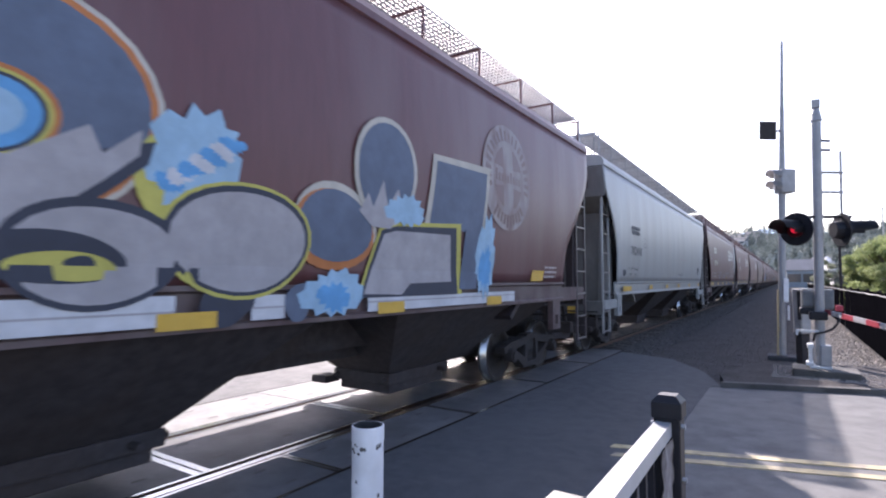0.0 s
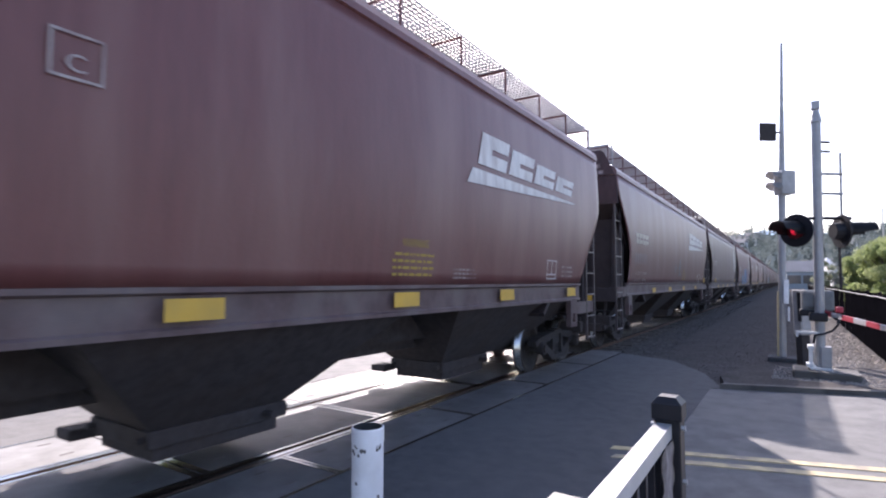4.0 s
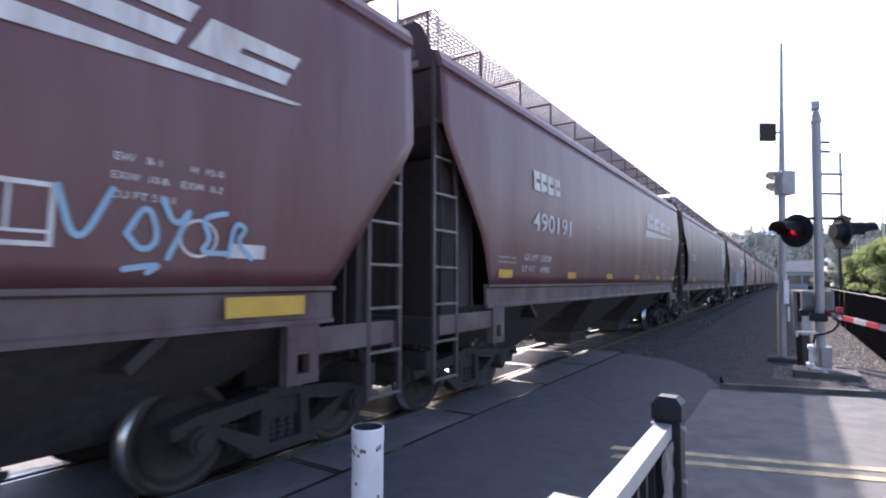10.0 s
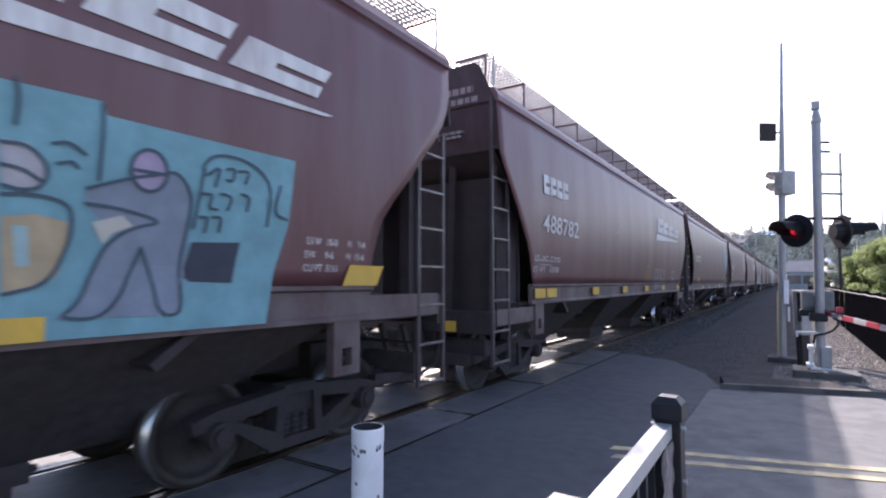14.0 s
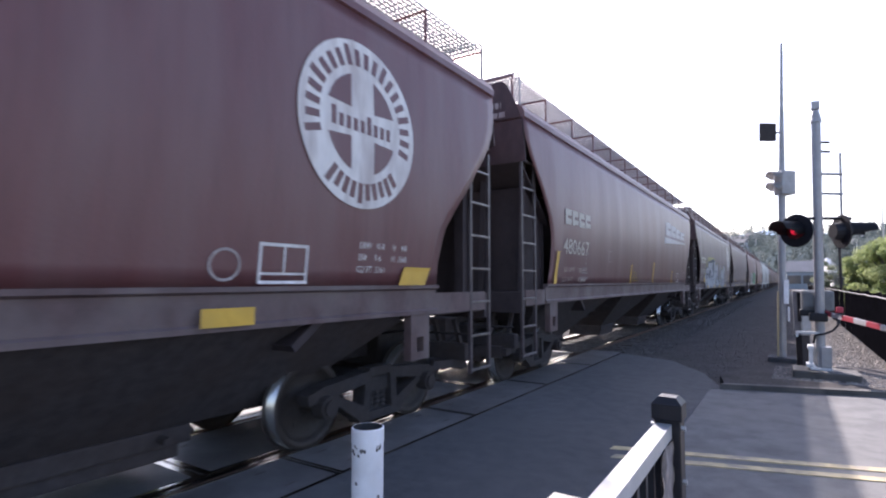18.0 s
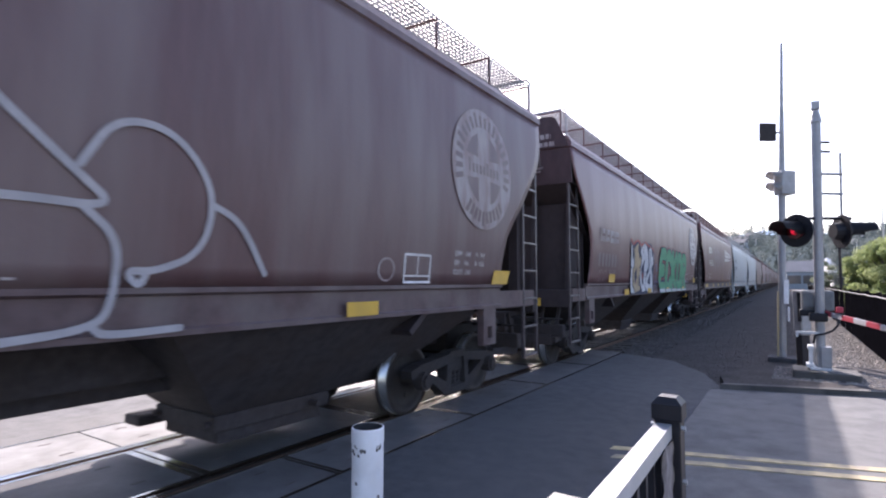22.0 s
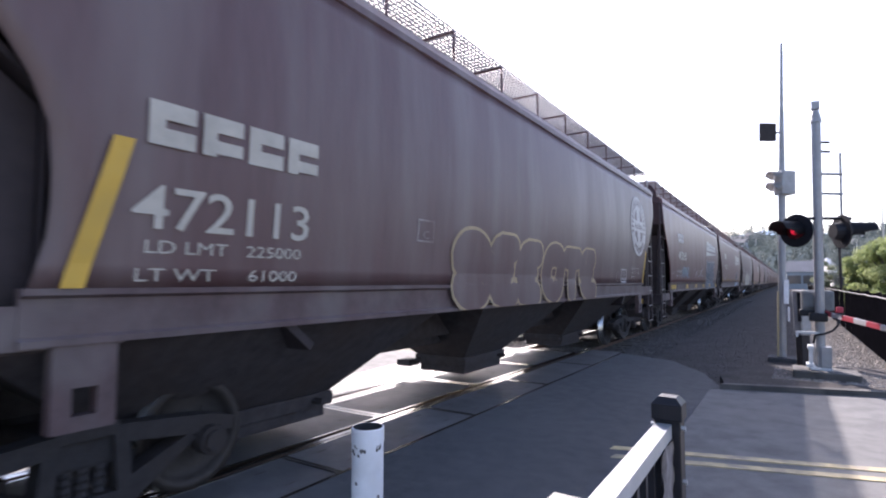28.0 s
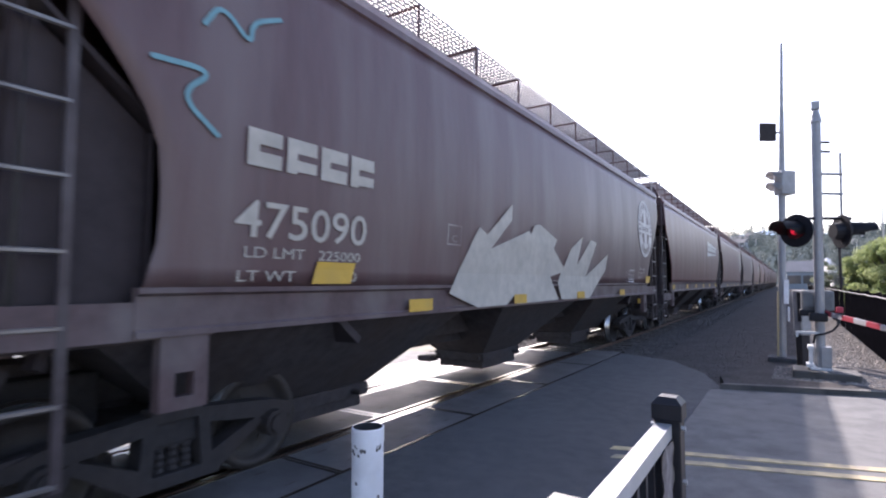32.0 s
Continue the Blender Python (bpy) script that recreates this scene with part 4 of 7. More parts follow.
# thin pole behind the mast
root = thing("thin_pole", "thin dark pole standing behind the signal mast", "pole", at=pose(1.98, 29.6, -0.2))
bm = bmesh.new()
rod(bm, (0, 0, 0), (0, 0, 4.4), 0.07, 10, 0.05)
part("pole", bm, M_TRUCK, root)

# ---- black screen fence along the right of way ----


def screen_fence():
    root = thing("screen_fence", "low black screen fence along the gravel", "fence", at=pose(0, 0, -0.21))
    x = 1.86
    for i in range(26):
        y = 14.4 + i * 2.4
        bm = bmesh.new()
        rod(bm, (x + 0.03, y, 0), (x + 0.03, y, 1.70), 0.03, 8)
        part("post", bm, M_BLACK, root)
        if i < 25:
            bm = bmesh.new()
            n = 8
            top, low = [], []
            for j in range(n + 1):
                t = j / n
                yy = y + 2.4 * t
                xx = x - 0.015 + 0.006 * math.sin(t * 9 + i)
                low.append(bm.verts.new((xx, yy, 0.0)))
                top.append(bm.verts.new((xx, yy, 1.68 - 0.03 * math.sin(math.pi * t))))
            for j in range(n):
                bm.faces.new((low[j], low[j + 1], top[j + 1], top[j]))
            bmesh.ops.solidify(bm, geom=bm.faces[:], thickness=0.006)
            part("screen", bm, M_FENCEMESH, root)
            bm = bmesh.new()
            rod(bm, (x - 0.02, y, 0.03), (x - 0.02, y + 2.4, 0.03), 0.018, 6)
            part("bottom_rail", bm, M_RAILSIDE, root, "worn steel bottom rail")
            bm = bmesh.new()
            n = 6
            pts = [(x - 0.045, y + 2.4 * j / n, 1.58 - 0.02 * math.sin(math.pi * j / n)) for j in range(n + 1)]
            for a, b in zip(pts, pts[1:]):
                rod(bm, a, b, 0.014, 5)
            part("cable", bm, M_CABLE, root, "grey cable along the fence top")


screen_fence()

# trackside dirt
slab("fence_verge", [(0.35, 12.9), (3.2, 12.9), (3.2, 140), (0.35, 140)], -0.4, -0.152, M_TAN, label="dry tan gravel along the black fence", category="ground")
slab("trackside", [(PAN_IN, 13.2), (-2.2, 12.6), (-1.4, 11.2), road_x(-0.95, N_FAR), road_x(-0.6, N_FAR), (-0.6, 10.2), (3.2, 13.0), (3.2, 400), (XC + 2.0, 400), (XC + 2.0, 13.2)], -0.4, -0.16, M_BALLAST,
     label="dark gravel strip beside the track", category="ground")

# ---- near the camera: railing and open pipe ----


def railing():
    root = thing("railing", "black steel railing with a pale-lit flat top rail", "railing", at=pose(-0.43, 2.353, 0.12))
    posts = ((0.0, 0.0), (0.01, -1.24))
    for x, y in posts:
        bm = bmesh.new()
        box(bm, x - 0.05, x + 0.05, y - 0.05, y + 0.05, -0.01, 1.10, 0.006)
        p = part("post", bm, M_BLACK, root)
        bm = bmesh.new()
        box(bm, x - 0.058, x + 0.058, y - 0.058, y + 0.058, 1.06, 1.125, 0.004)
        a = [bm.verts.new((x + sx * 0.056, y + sy * 0.056, 1.125)) for sx, sy in ((-1, -1), (1, -1), (1, 1), (-1, 1))]
        b = [bm.verts.new((x + sx * 0.034, y + sy * 0.034, 1.150)) for sx, sy in ((-1, -1), (1, -1), (1, 1), (-1, 1))]
        bm.faces.new(b)
        for i in range(4):
            bm.faces.new((a[i], a[(i + 1) % 4], b[(i + 1) % 4], b[i]))
        part("post_cap", bm, M_BLACK, p, "chamfered cap")
        for z in (1.03, 0.82):
            bm = bmesh.new()
            rod(bm, (x - 0.066, y - 0.02, z), (x + 0.066, y - 0.02, z), 0.011, 8)
            part("bolt", bm, M_GALV, p, "bright bolt")
        bm = bmesh.new()
        box(bm, x - 0.09, x + 0.09, y - 0.09, y + 0.09, -0.01, 0.008, 0.003)
        part("base_plate", bm, M_BLACK, p)
    a, b = Vector((-0.012, -0.055, 1.02)), Vector((0.0, -1.185, 1.02))
    bm = bmesh.new()
    bar(bm, a, b, 0.062, 0.055)
    part("top_rail", bm, M_RAILTOP, root, "pale worn top rail")
    bm = bmesh.new()
    bar(bm, a - Vector((0, 0, 0.86)), b - Vector((0, 0, 0.86)), 0.04, 0.04)
    part("bottom_rail", bm, M_BLACK, root)
    n = 8
    for i in range(n):
        c = a.lerp(b, (i + 0.9) / (n + 0.6))
        bm = bmesh.new()
        box(bm, c.x - 0.011, c.x + 0.011, c.y - 0.011, c.y + 0.011, 0.14, 1.0)
        part("picket", bm, M_BLACK, root)
    # crumpled weathered sheet tied to the first bay
    bm = bmesh.new()
    rows = []
    for i in range(9):
        row = []
        for j in range(26):
            t = i / 8
            p = a.lerp(b, 0.005 + 0.2 * t)
            z = 0.995 - 0.032 * j
            row.append(bm.verts.new((p.x + 0.035 + 0.004 * math.sin(j * 1.7 + i) + 0.003 * math.sin(i * 2.3 + j * 0.6), p.y - 0.004, z)))
        rows.append(row)
    for r0, r1 in zip(rows, rows[1:]):
        for j in range(25):
            bm.faces.new((r0[j], r0[j + 1], r1[j + 1], r1[j]))
    bmesh.ops.solidify(bm, geom=bm.faces[:], thickness=0.003)
    part("tied_sheet", bm, M_SHEET, root, "crumpled pale weathered sheet", smooth=True)


M_RAILTOP = mat("worn_pale_rail_paint", (0.37, 0.37, 0.38), 0.4, 0.1, 0.1, 14, tint=(0.26, 0.29, 0.28), tint_amount=0.5, tint_scale=9)
M_SHEET = mat("crumpled_sheet", (0.40, 0.37, 0.38), 0.7, 0, 0.4, 28, (1, 1, 0.35), tint=(0.12, 0.10, 0.10), tint_amount=0.7, tint_scale=16, bump=0.5, bump_scale=30)
railing()


def open_pipe():
    root = thing("steel_pipe_bollard", "white painted steel pipe bollard, open and chipped at its top", "bollard", at=pose(-1.586, 1.809, -0.006))
    bm = bmesh.new()
    n, ro, ri, h = 40, 0.070, 0.0645, 1.103
    rings = [[bm.verts.new((r * math.cos(2 * math.pi * i / n), r * math.sin(2 * math.pi * i / n), z)) for i in range(n)]
             for r, z in ((ro, 0), (ro, h - 0.066), (ro + 0.002, h - 0.0655), (ro + 0.002, h - 0.002), (ro - 0.001, h), (ri + 0.001, h))]
    for a, b in zip(rings, rings[1:]):
        for i in range(n):
            bm.faces.new((a[i], a[(i + 1) % n], b[(i + 1) % n], b[i]))
    part("pipe", bm, M_PIPE, root, smooth=False)
    bm = bmesh.new()
    rings = [[bm.verts.new((r * math.cos(2 * math.pi * i / n), r * math.sin(2 * math.pi * i / n), z)) for i in range(n)]
             for r, z in ((ri + 0.001, h), (ri, h - 0.004), (ri, 0.1))]
    for a, b in zip(rings, rings[1:]):
        for i in range(n):
            bm.faces.new((a[i], b[i], b[(i + 1) % n], a[(i + 1) % n]))
    part("bore", bm, M_DARKPIPE, root, "dark inside")
    rng = random.Random(8)
    for k in range(18):
        a = math.radians(-57 + rng.uniform(-62, 62))
        z = h - 0.070 - abs(rng.gauss(0, 0.018)) if k < 16 else h - rng.uniform(0.15, 0.3)
        w, hh = rng.uniform(0.003, 0.010), rng.uniform(0.003, 0.013)
        bm = bmesh.new()
        prism(bm, [(w * math.cos(t) * rng.uniform(0.6, 1), hh * math.sin(t) * rng.uniform(0.6, 1)) for t in (0, 0.9, 1.8, 2.7, 3.6, 4.5, 5.4)], "x", -0.0002, 0.0012)
        bmesh.ops.transform(bm, matrix=Matrix.Rotation(a, 4, "Z") @ Matrix.Translation((ro, 0, z)), verts=bm.verts)
        part("paint_chip", bm, M_CHIP, root, "dark chip in the paint")


open_pipe()

# ---- plants ----


def leaf_cloud(rng, clumps, per, size, flat=0.8):
    """Small four-cornered leaves gathered in clumps: (x, y, z, radius)."""
    vs, fs = [], []
    for cx, cy, cz, r in clumps:
        d = rng.normal(size=(per, 3))
        d /= np.linalg.norm(d, axis=1)[:, None]
        p = d * (r * rng.random((per, 1)) ** 0.45) * (1, 1, flat) + (cx, cy, cz)
        for q in p:
            a, b = rng.normal(size=3), rng.normal(size=3)
            a /= np.linalg.norm(a)
            b -= a * (a @ b)
            b /= np.linalg.norm(b)
            s = size * rng.uniform(0.6, 1.3)
            i = len(vs)
            vs += [q - a * s, q + b * s * 0.45, q + a * s, q - b * s * 0.45]
            fs.append((i, i + 1, i + 2, i + 3))
    return [tuple(v) for v in vs], fs


def tree(name, x, y, z, height, spread, seed, material, label, trunk=0.14, clumps=26, per=150, leaf=0.09, low=0.28):
    rng = np.random.default_rng(seed)
    root = thing(name, label, "tree" if "tree" in name else "bush", at=pose(x, y, z))
    bm = bmesh.new()
    pts = []
    rod(bm, (0, 0, -0.1), (0.05, 0, height * 0.5), trunk, 10, trunk * 0.6)
    for i in range(clumps):
        a = rng.uniform(0, 6.28)
        f = rng.uniform(low, 1.0)
        r = spread * math.sqrt(rng.random()) * (1.15 - 0.75 * max(0, f - 0.45))
        c = (r * math.cos(a), r * math.sin(a), height * f * 0.93)
        pts.append((*c, spread * rng.uniform(0.22, 0.42)))
        rod(bm, (0.03, 0, height * min(0.48, f * 0.6)), c, trunk * 0.28, 6, trunk * 0.08)
    part("trunk", bm, M_BARK, root)
    vs, fs = leaf_cloud(rng, pts, per, leaf)
    me = bpy.data.meshes.new("crown")
    me.from_pydata(vs, [], fs)
    me.materials.append(material)
    part("crown", me, None, root, "ragged leafy crown")


tree("bush", 4.5, 36.5, -0.2, 4.5, 1.5, 11, M_LEAF, "bright green leafy bush behind the black fence", 0.1, 60, 560, 0.06, 0.1)
tree("bush", 6.1, 36.0, -0.2, 4.8, 1.5, 12, M_LEAF, "tall bright green bush behind the black fence", 0.1, 46, 620, 0.055, 0.1)
tree("bush", 7.5, 35.0, -0.2, 5.0, 1.6, 15, M_LEAF, "tall green bush behind the black fence", 0.1, 46, 500, 0.055, 0.1)
tree("bush", 3.6, 38.5, -0.2, 3.6, 0.9, 13, M_LEAF, "yellow-green bush behind the black fence", 0.08, 60, 420, 0.06, 0.1)
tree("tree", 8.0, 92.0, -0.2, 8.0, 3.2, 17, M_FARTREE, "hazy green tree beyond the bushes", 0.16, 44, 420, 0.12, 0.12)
tree("bush", 2.7, 52.0, -0.2, 3.6, 0.9, 14, M_LEAFPALE, "small bush far along the fence", 0.08, 26, 400, 0.06, 0.1)

# street lamp pole beyond the bushes
root = thing("street_lamp", "thin grey street lamp pole beyond the bushes", "street lamp", at=pose(7.4, 62, -0.2))
bm = bmesh.new()
rod(bm, (0, 0, 0), (0, 0, 8.6), 0.10, 10, 0.06)
part("pole", bm, M_GALV, root)
bm = bmesh.new()
rod(bm, (0, 0, 8.5), (1.2, 0, 8.8), 0.04, 8)
box(bm, 1.1, 1.7, -0.12, 0.12, 8.74, 8.86, 0.03)
part("lamp_head", bm, M_GALV, root)

# ---- distance: wooded hillside with houses, blue hills ----


def hillside():
    bm = bmesh.new()
    bmesh.ops.create_grid(bm, x_segments=60, y_segments=24, size=1)
    for v in bm.verts:
        x, t = v.co.x * 420 + 20, (v.co.y + 1) / 2
        v.co = Vector((x, 330 + 420 * t, -1.0 + 58 * t ** 0.75 + noise.noise(Vector((x / 60, t * 4, 2))) * 6 * t))
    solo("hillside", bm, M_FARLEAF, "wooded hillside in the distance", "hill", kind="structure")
    # flat backdrop sheet; its glow replaces the hazy light over the hills
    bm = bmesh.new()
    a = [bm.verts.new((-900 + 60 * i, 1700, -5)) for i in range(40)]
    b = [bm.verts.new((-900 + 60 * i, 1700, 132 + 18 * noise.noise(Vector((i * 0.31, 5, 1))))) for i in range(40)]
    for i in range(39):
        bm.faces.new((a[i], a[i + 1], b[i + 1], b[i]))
    solo("backdrop", bm, M_HAZE, "glowing pale blue backdrop of hills at the horizon", "hill", kind="structure")


hillside()


def hill_z(x, y):
    t = (y - 330) / 420
    return -1.0 + 58 * max(t, 0) ** 0.75 + noise.noise(Vector((x / 60, t * 4, 2))) * 6 * max(t, 0)


def far_trees():
    rng = np.random.default_rng(3)
    vs, fs = [], []
    for i in range(620):
        y = 300 + 440 * rng.random()
        x = y * (-0.115 + 0.27 * rng.random())
        z = hill_z(x, y) if y > 330 else -0.5
        h = rng.uniform(5, 13) * (1.25 if y > 640 else 1)
        conifer = rng.random() < 0.45
        cl = []
        for j in range(7):
            f = j / 6
            r = h * (0.20 * (1.05 - f) if conifer else 0.28 * math.sin(0.5 + 2.4 * f))
            a = rng.uniform(0, 6.28)
            cl.append((x + r * 0.5 * math.cos(a), y + r * 0.5 * math.sin(a), z + h * (0.15 + 0.85 * f), max(r, 0.3)))
        v2, f2 = leaf_cloud(rng, cl, 26, 0.55)
        k = len(vs)
        vs += v2
        fs += [tuple(k + q for q in f) for f in f2]
    me = bpy.data.meshes.new("far_trees")
    me.from_pydata(vs, [], fs)
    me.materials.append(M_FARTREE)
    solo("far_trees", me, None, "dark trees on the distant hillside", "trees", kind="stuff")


far_trees()


def house(x, y, z, w, d, h, rz, label, roof=M_HOUSEROOF, wall=M_HOUSE, name="house", floors=2, cols=3):
    root = thing(name, label, "house", at=pose(x, y, z, 0, 0, rz))
    bm = bmesh.new()
    box(bm, -w / 2, w / 2, -d / 2, d / 2, -1.5, h)
    part("wall", bm, wall, root)
    bm = bmesh.new()
    o = 0.4
    prism(bm, [(-d / 2 - o, h), (d / 2 + o, h), (0, h + d * 0.32)], "x", -w / 2 - o, w / 2 + o)
    part("roof", bm, roof, root)
    for i in range(cols):
        for k in range(floors):
            wx, wz = -w / 2 + w * (i + 0.5) / cols, h * (k + 0.35) / floors
            bm = bmesh.new()
            box(bm, wx - w * 0.11, wx + w * 0.11, -d / 2 - 0.06, -d / 2 + 0.02, wz, wz + h * 0.3 / floors * 1.5)
            part("window", bm, M_GLASS, root)


rng = random.Random(4)
for i in range(11):
    y = rng.uniform(340, 620)
    x = y * rng.uniform(-0.09, 0.13)
    house(x, y, hill_z(x, y) + 0.5, rng.uniform(9, 15), rng.uniform(7, 10), rng.uniform(4, 7), rng.uniform(-25, 25), "pale house among trees on the distant hillside")
house(5.5, 165, -0.4, 13, 9, 4.6, 8, "low grey-blue building beside the far track", M_HOUSEROOF, M_WALLBLUE, "low_building", 1, 4)
house(11.5, 105, -0.4, 12, 8, 3.4, 4, "low pale building with a white roof edge beyond the bushes", M_STRIPE_W, M_HOUSE, "low_building", 1, 4)

# ---- beyond the train: picket fence, trees, blue building ----


def picket_fence():
    root = thing("picket_fence", "tall black steel picket fence beyond the tracks", "fence")
    p0, d = Vector((-27.0, 5.6, 0)), Vector((0.94, 0.34, 0)).normalized()
    n = 110
    bm = bmesh.new()
    box(bm, -0.011, 0.011, -0.011, 0.011, 0.10, 2.25)
    bmesh.ops.create_cone(bm, cap_ends=True, segments=4, radius1=0.016, radius2=0.0, depth=0.06, matrix=Matrix.Translation((0, 0, 2.28)))
    me = mesh_of("picket", bm, M_BLACK)
    for i in range(n):
        c = p0 + d * (0.125 * i)
        if i % 19:
            part("picket", me, None, root, at=pose(c.x, c.y, 0))
        else:
            bm = bmesh.new()
            box(bm, c.x - 0.04, c.x + 0.04, c.y - 0.04, c.y + 0.04, -0.1, 2.35, 0.01)
            part("post", bm, M_BLACK, root)
    for z in (0.25, 1.1, 2.1):
        bm = bmesh.new()
        bar(bm, p0 + Vector((0, 0, z)), p0 + d * (0.125 * n) + Vector((0, 0, z)), 0.035, 0.04)
        part("rail_bar", bm, M_BLACK, root)


picket_fence()
slab("grass_verge", [(-34, 4.6), (-12.5, 12.4), (-14.5, 17), (-36, 9.5)], -0.3, 0.02, M_GRASS, label="sunlit grass verge behind the picket fence", category="grass")
slab("verge_kerb", [(-34, 4.35), (-12.5, 12.15), (-12.5, 12.4), (-34, 4.6)], -0.3, 0.10, M_YELLOW, label="yellow painted kerb before the grass", category="kerb")
tree("tree", -24.5, 10.2, 0, 6.6, 2.3, 21, M_LEAFPALE, "small leafy tree behind the picket fence", 0.12, 40, 420, 0.09, 0.24)
tree("tree", -29.5, 9.0, 0, 6.4, 2.5, 22, M_LEAFPALE, "small pale-leaved tree behind the picket fence", 0.12, 40, 420, 0.09, 0.24)
tree("tree", -21.0, 12.5, 0, 5.6, 1.7, 23, M_LEAF, "small green tree behind the picket fence", 0.12, 28, 170, 0.10, 0.25)
tree("tree", -36.0, 10.0, 0, 6.5, 2.4, 24, M_LEAF, "leafy tree by the blue building", 0.12, 30, 170, 0.10, 0.25)


def blue_building():
    root = thing("blue_building", "pale building with a blue metal roof beyond the fence", "building", at=pose(-42, 22, 0, 0, 0, 34))
    bm = bmesh.new()
    box(bm, -17, 17, -7, 7, -0.3, 9.2)
    part("wall", bm, M_HOUSE, root)
    bm = bmesh.new()
    prism(bm, [(-8.2, 9.2), (8.2, 9.2), (0, 13.2)], "x", -17.6, 17.6)
    roof = part("roof", bm, M_ROOFBLUE, root, "blue ribbed metal roof")
    for i in range(24):
        x = -17 + i * 34 / 23
        bm = bmesh.new()
        bar(bm, (x, -8.2, 9.26), (x, 0, 13.26), 0.06, 0.08)
        part("seam", bm, M_ROOFBLUE, roof)
    for i in range(8):
        for z in (1.0, 4.0, 7.0):
            x = -15 + i * 4.2
            bm = bmesh.new()
            box(bm, x - 0.85, x + 0.85, -7.08, -6.95, z, z + 1.5)
            w = part("window", bm, M_GLASS, root)
            bm = bmesh.new()
            box(bm, x - 0.95, x + 0.95, -7.12, -6.98, z - 0.12, z - 0.02)
            part("sill", bm, M_STRIPE_W, w)
    bm = bmesh.new()
    box(bm, -17, 17, -8.0, -7.02, 3.1, 3.35)
    part("canopy", bm, M_STRIPE_W, root, "white canopy band")


blue_building()

# ---- lettering and painted pieces on the near side of the cars ----
DECAL_CUTS = [z for z, _ in SIDE_KNOTS[2:-1]] + [1.85, 2.2, 2.65, 3.1, 3.5, 3.9, 4.28]


def skin(z, lift):
    return max(half_width(z) + 0.0055, 1.534 if z < 1.74 else 0) + lift


def painted(car, name, pieces, material, label="", lift=0.0, du=None):
    """Lays flat outlines [(y, z), ...] on the curved side, each a hair above the one before; pieces may be (outline, slot)."""
    if du is None:
        du = -SHIFT.get(CARS.index(car), 0) if name == "graffiti" else 0
    bm = bmesh.new()
    layer = bm.verts.layers.float.new("lift")
    for i, piece in enumerate(pieces):
        pts, slot = piece[:2] if isinstance(piece, tuple) and isinstance(piece[1], int) else (piece, 0)
        rank = piece[2] if isinstance(piece, tuple) and len(piece) == 3 and isinstance(piece[1], int) else slot
        vs = []
        for p in pts:
            v = bm.verts.new((0, p[0] + du, p[1]))
            v[layer] = lift + 0.0022 * rank + 0.00007 * (i % 28)
            vs.append(v)
        try:
            f = bm.faces.new(vs)
        except ValueError:
            continue
        f.material_index = slot
    bmesh.ops.triangulate(bm, faces=bm.faces[:])
    zs = [v.co.z for v in bm.verts]
    for z in DECAL_CUTS:
        if min(zs) < z < max(zs):
            bmesh.ops.bisect_plane(bm, geom=bm.verts[:] + bm.edges[:] + bm.faces[:], plane_co=(0, 0, z), plane_no=(0, 0, 1))
    for v in bm.verts:
        v.co.z = max(v.co.z, 1.37)
        v.co.x = skin(v.co.z, v[layer])
    me = bpy.data.meshes.new(name)
    bm.to_mesh(me)
    bm.free()
    for m in material if isinstance(material, (list, tuple)) else [material]:
        me.materials.append(m)
    return tagged(part(name, me, None, car, label), kind="stuff" if len(pieces) > 1 else "")


def rect(u0, u1, z0, z1, lean=0.0):
    return [(u0, z0), (u1, z0), (u1 + lean, z1), (u0 + lean, z1)]


GLYPHS = {"A": "00 26 40|12 32", "B": "00 06 36 45 33 03|33 42 30 00", "C": "45 36 16 05 01 10 30 41", "E": "46 06 00 40|03 33", "F": "00 06 46|03 33",
          "G": "45 36 16 05 01 10 30 41 43 23", "H": "00 06|40 46|03 43", "I": "20 26", "K": "00 06|46 02|13 40", "L": "06 00 40", "M": "00 06 23 46 40",
          "N": "00 06 40 46", "O": "20 01 05 16 36 45 41 30 20", "P": "00 06 36 45 44 33 03", "R": "00 06 36 45 44 33 03|23 40",
          "S": "45 36 16 05 04 42 41 30 10 01", "T": "06 46|26 20", "U": "06 01 10 30 41 46", "V": "06 20 46", "Y": "06 23 46|23 20", "Z": "06 46 00 40",
          "2": "05 16 36 45 44 00 40", "0": "20 01 05 16 36 45 41 30 20", "3": "05 16 36 45 33 42 41 30 10 01", "W": "06 10 24 30 46", "D": "00 06 26 45 41 20 00"}


def strokes_of(ch):
    return [[(int(p[0]) / 4, int(p[1]) / 6) for p in line.split()] for line in GLYPHS[ch].split("|")]


def soften(pts, rounds=2):
    for _ in range(rounds):
        out = [pts[0]]
        for (x0, y0), (x1, y1) in zip(pts, pts[1:]):
            out += [(x0 * 0.75 + x1 * 0.25, y0 * 0.75 + y1 * 0.25), (x0 * 0.25 + x1 * 0.75, y0 * 0.25 + y1 * 0.75)]
        pts = out + [pts[-1]]
    return pts


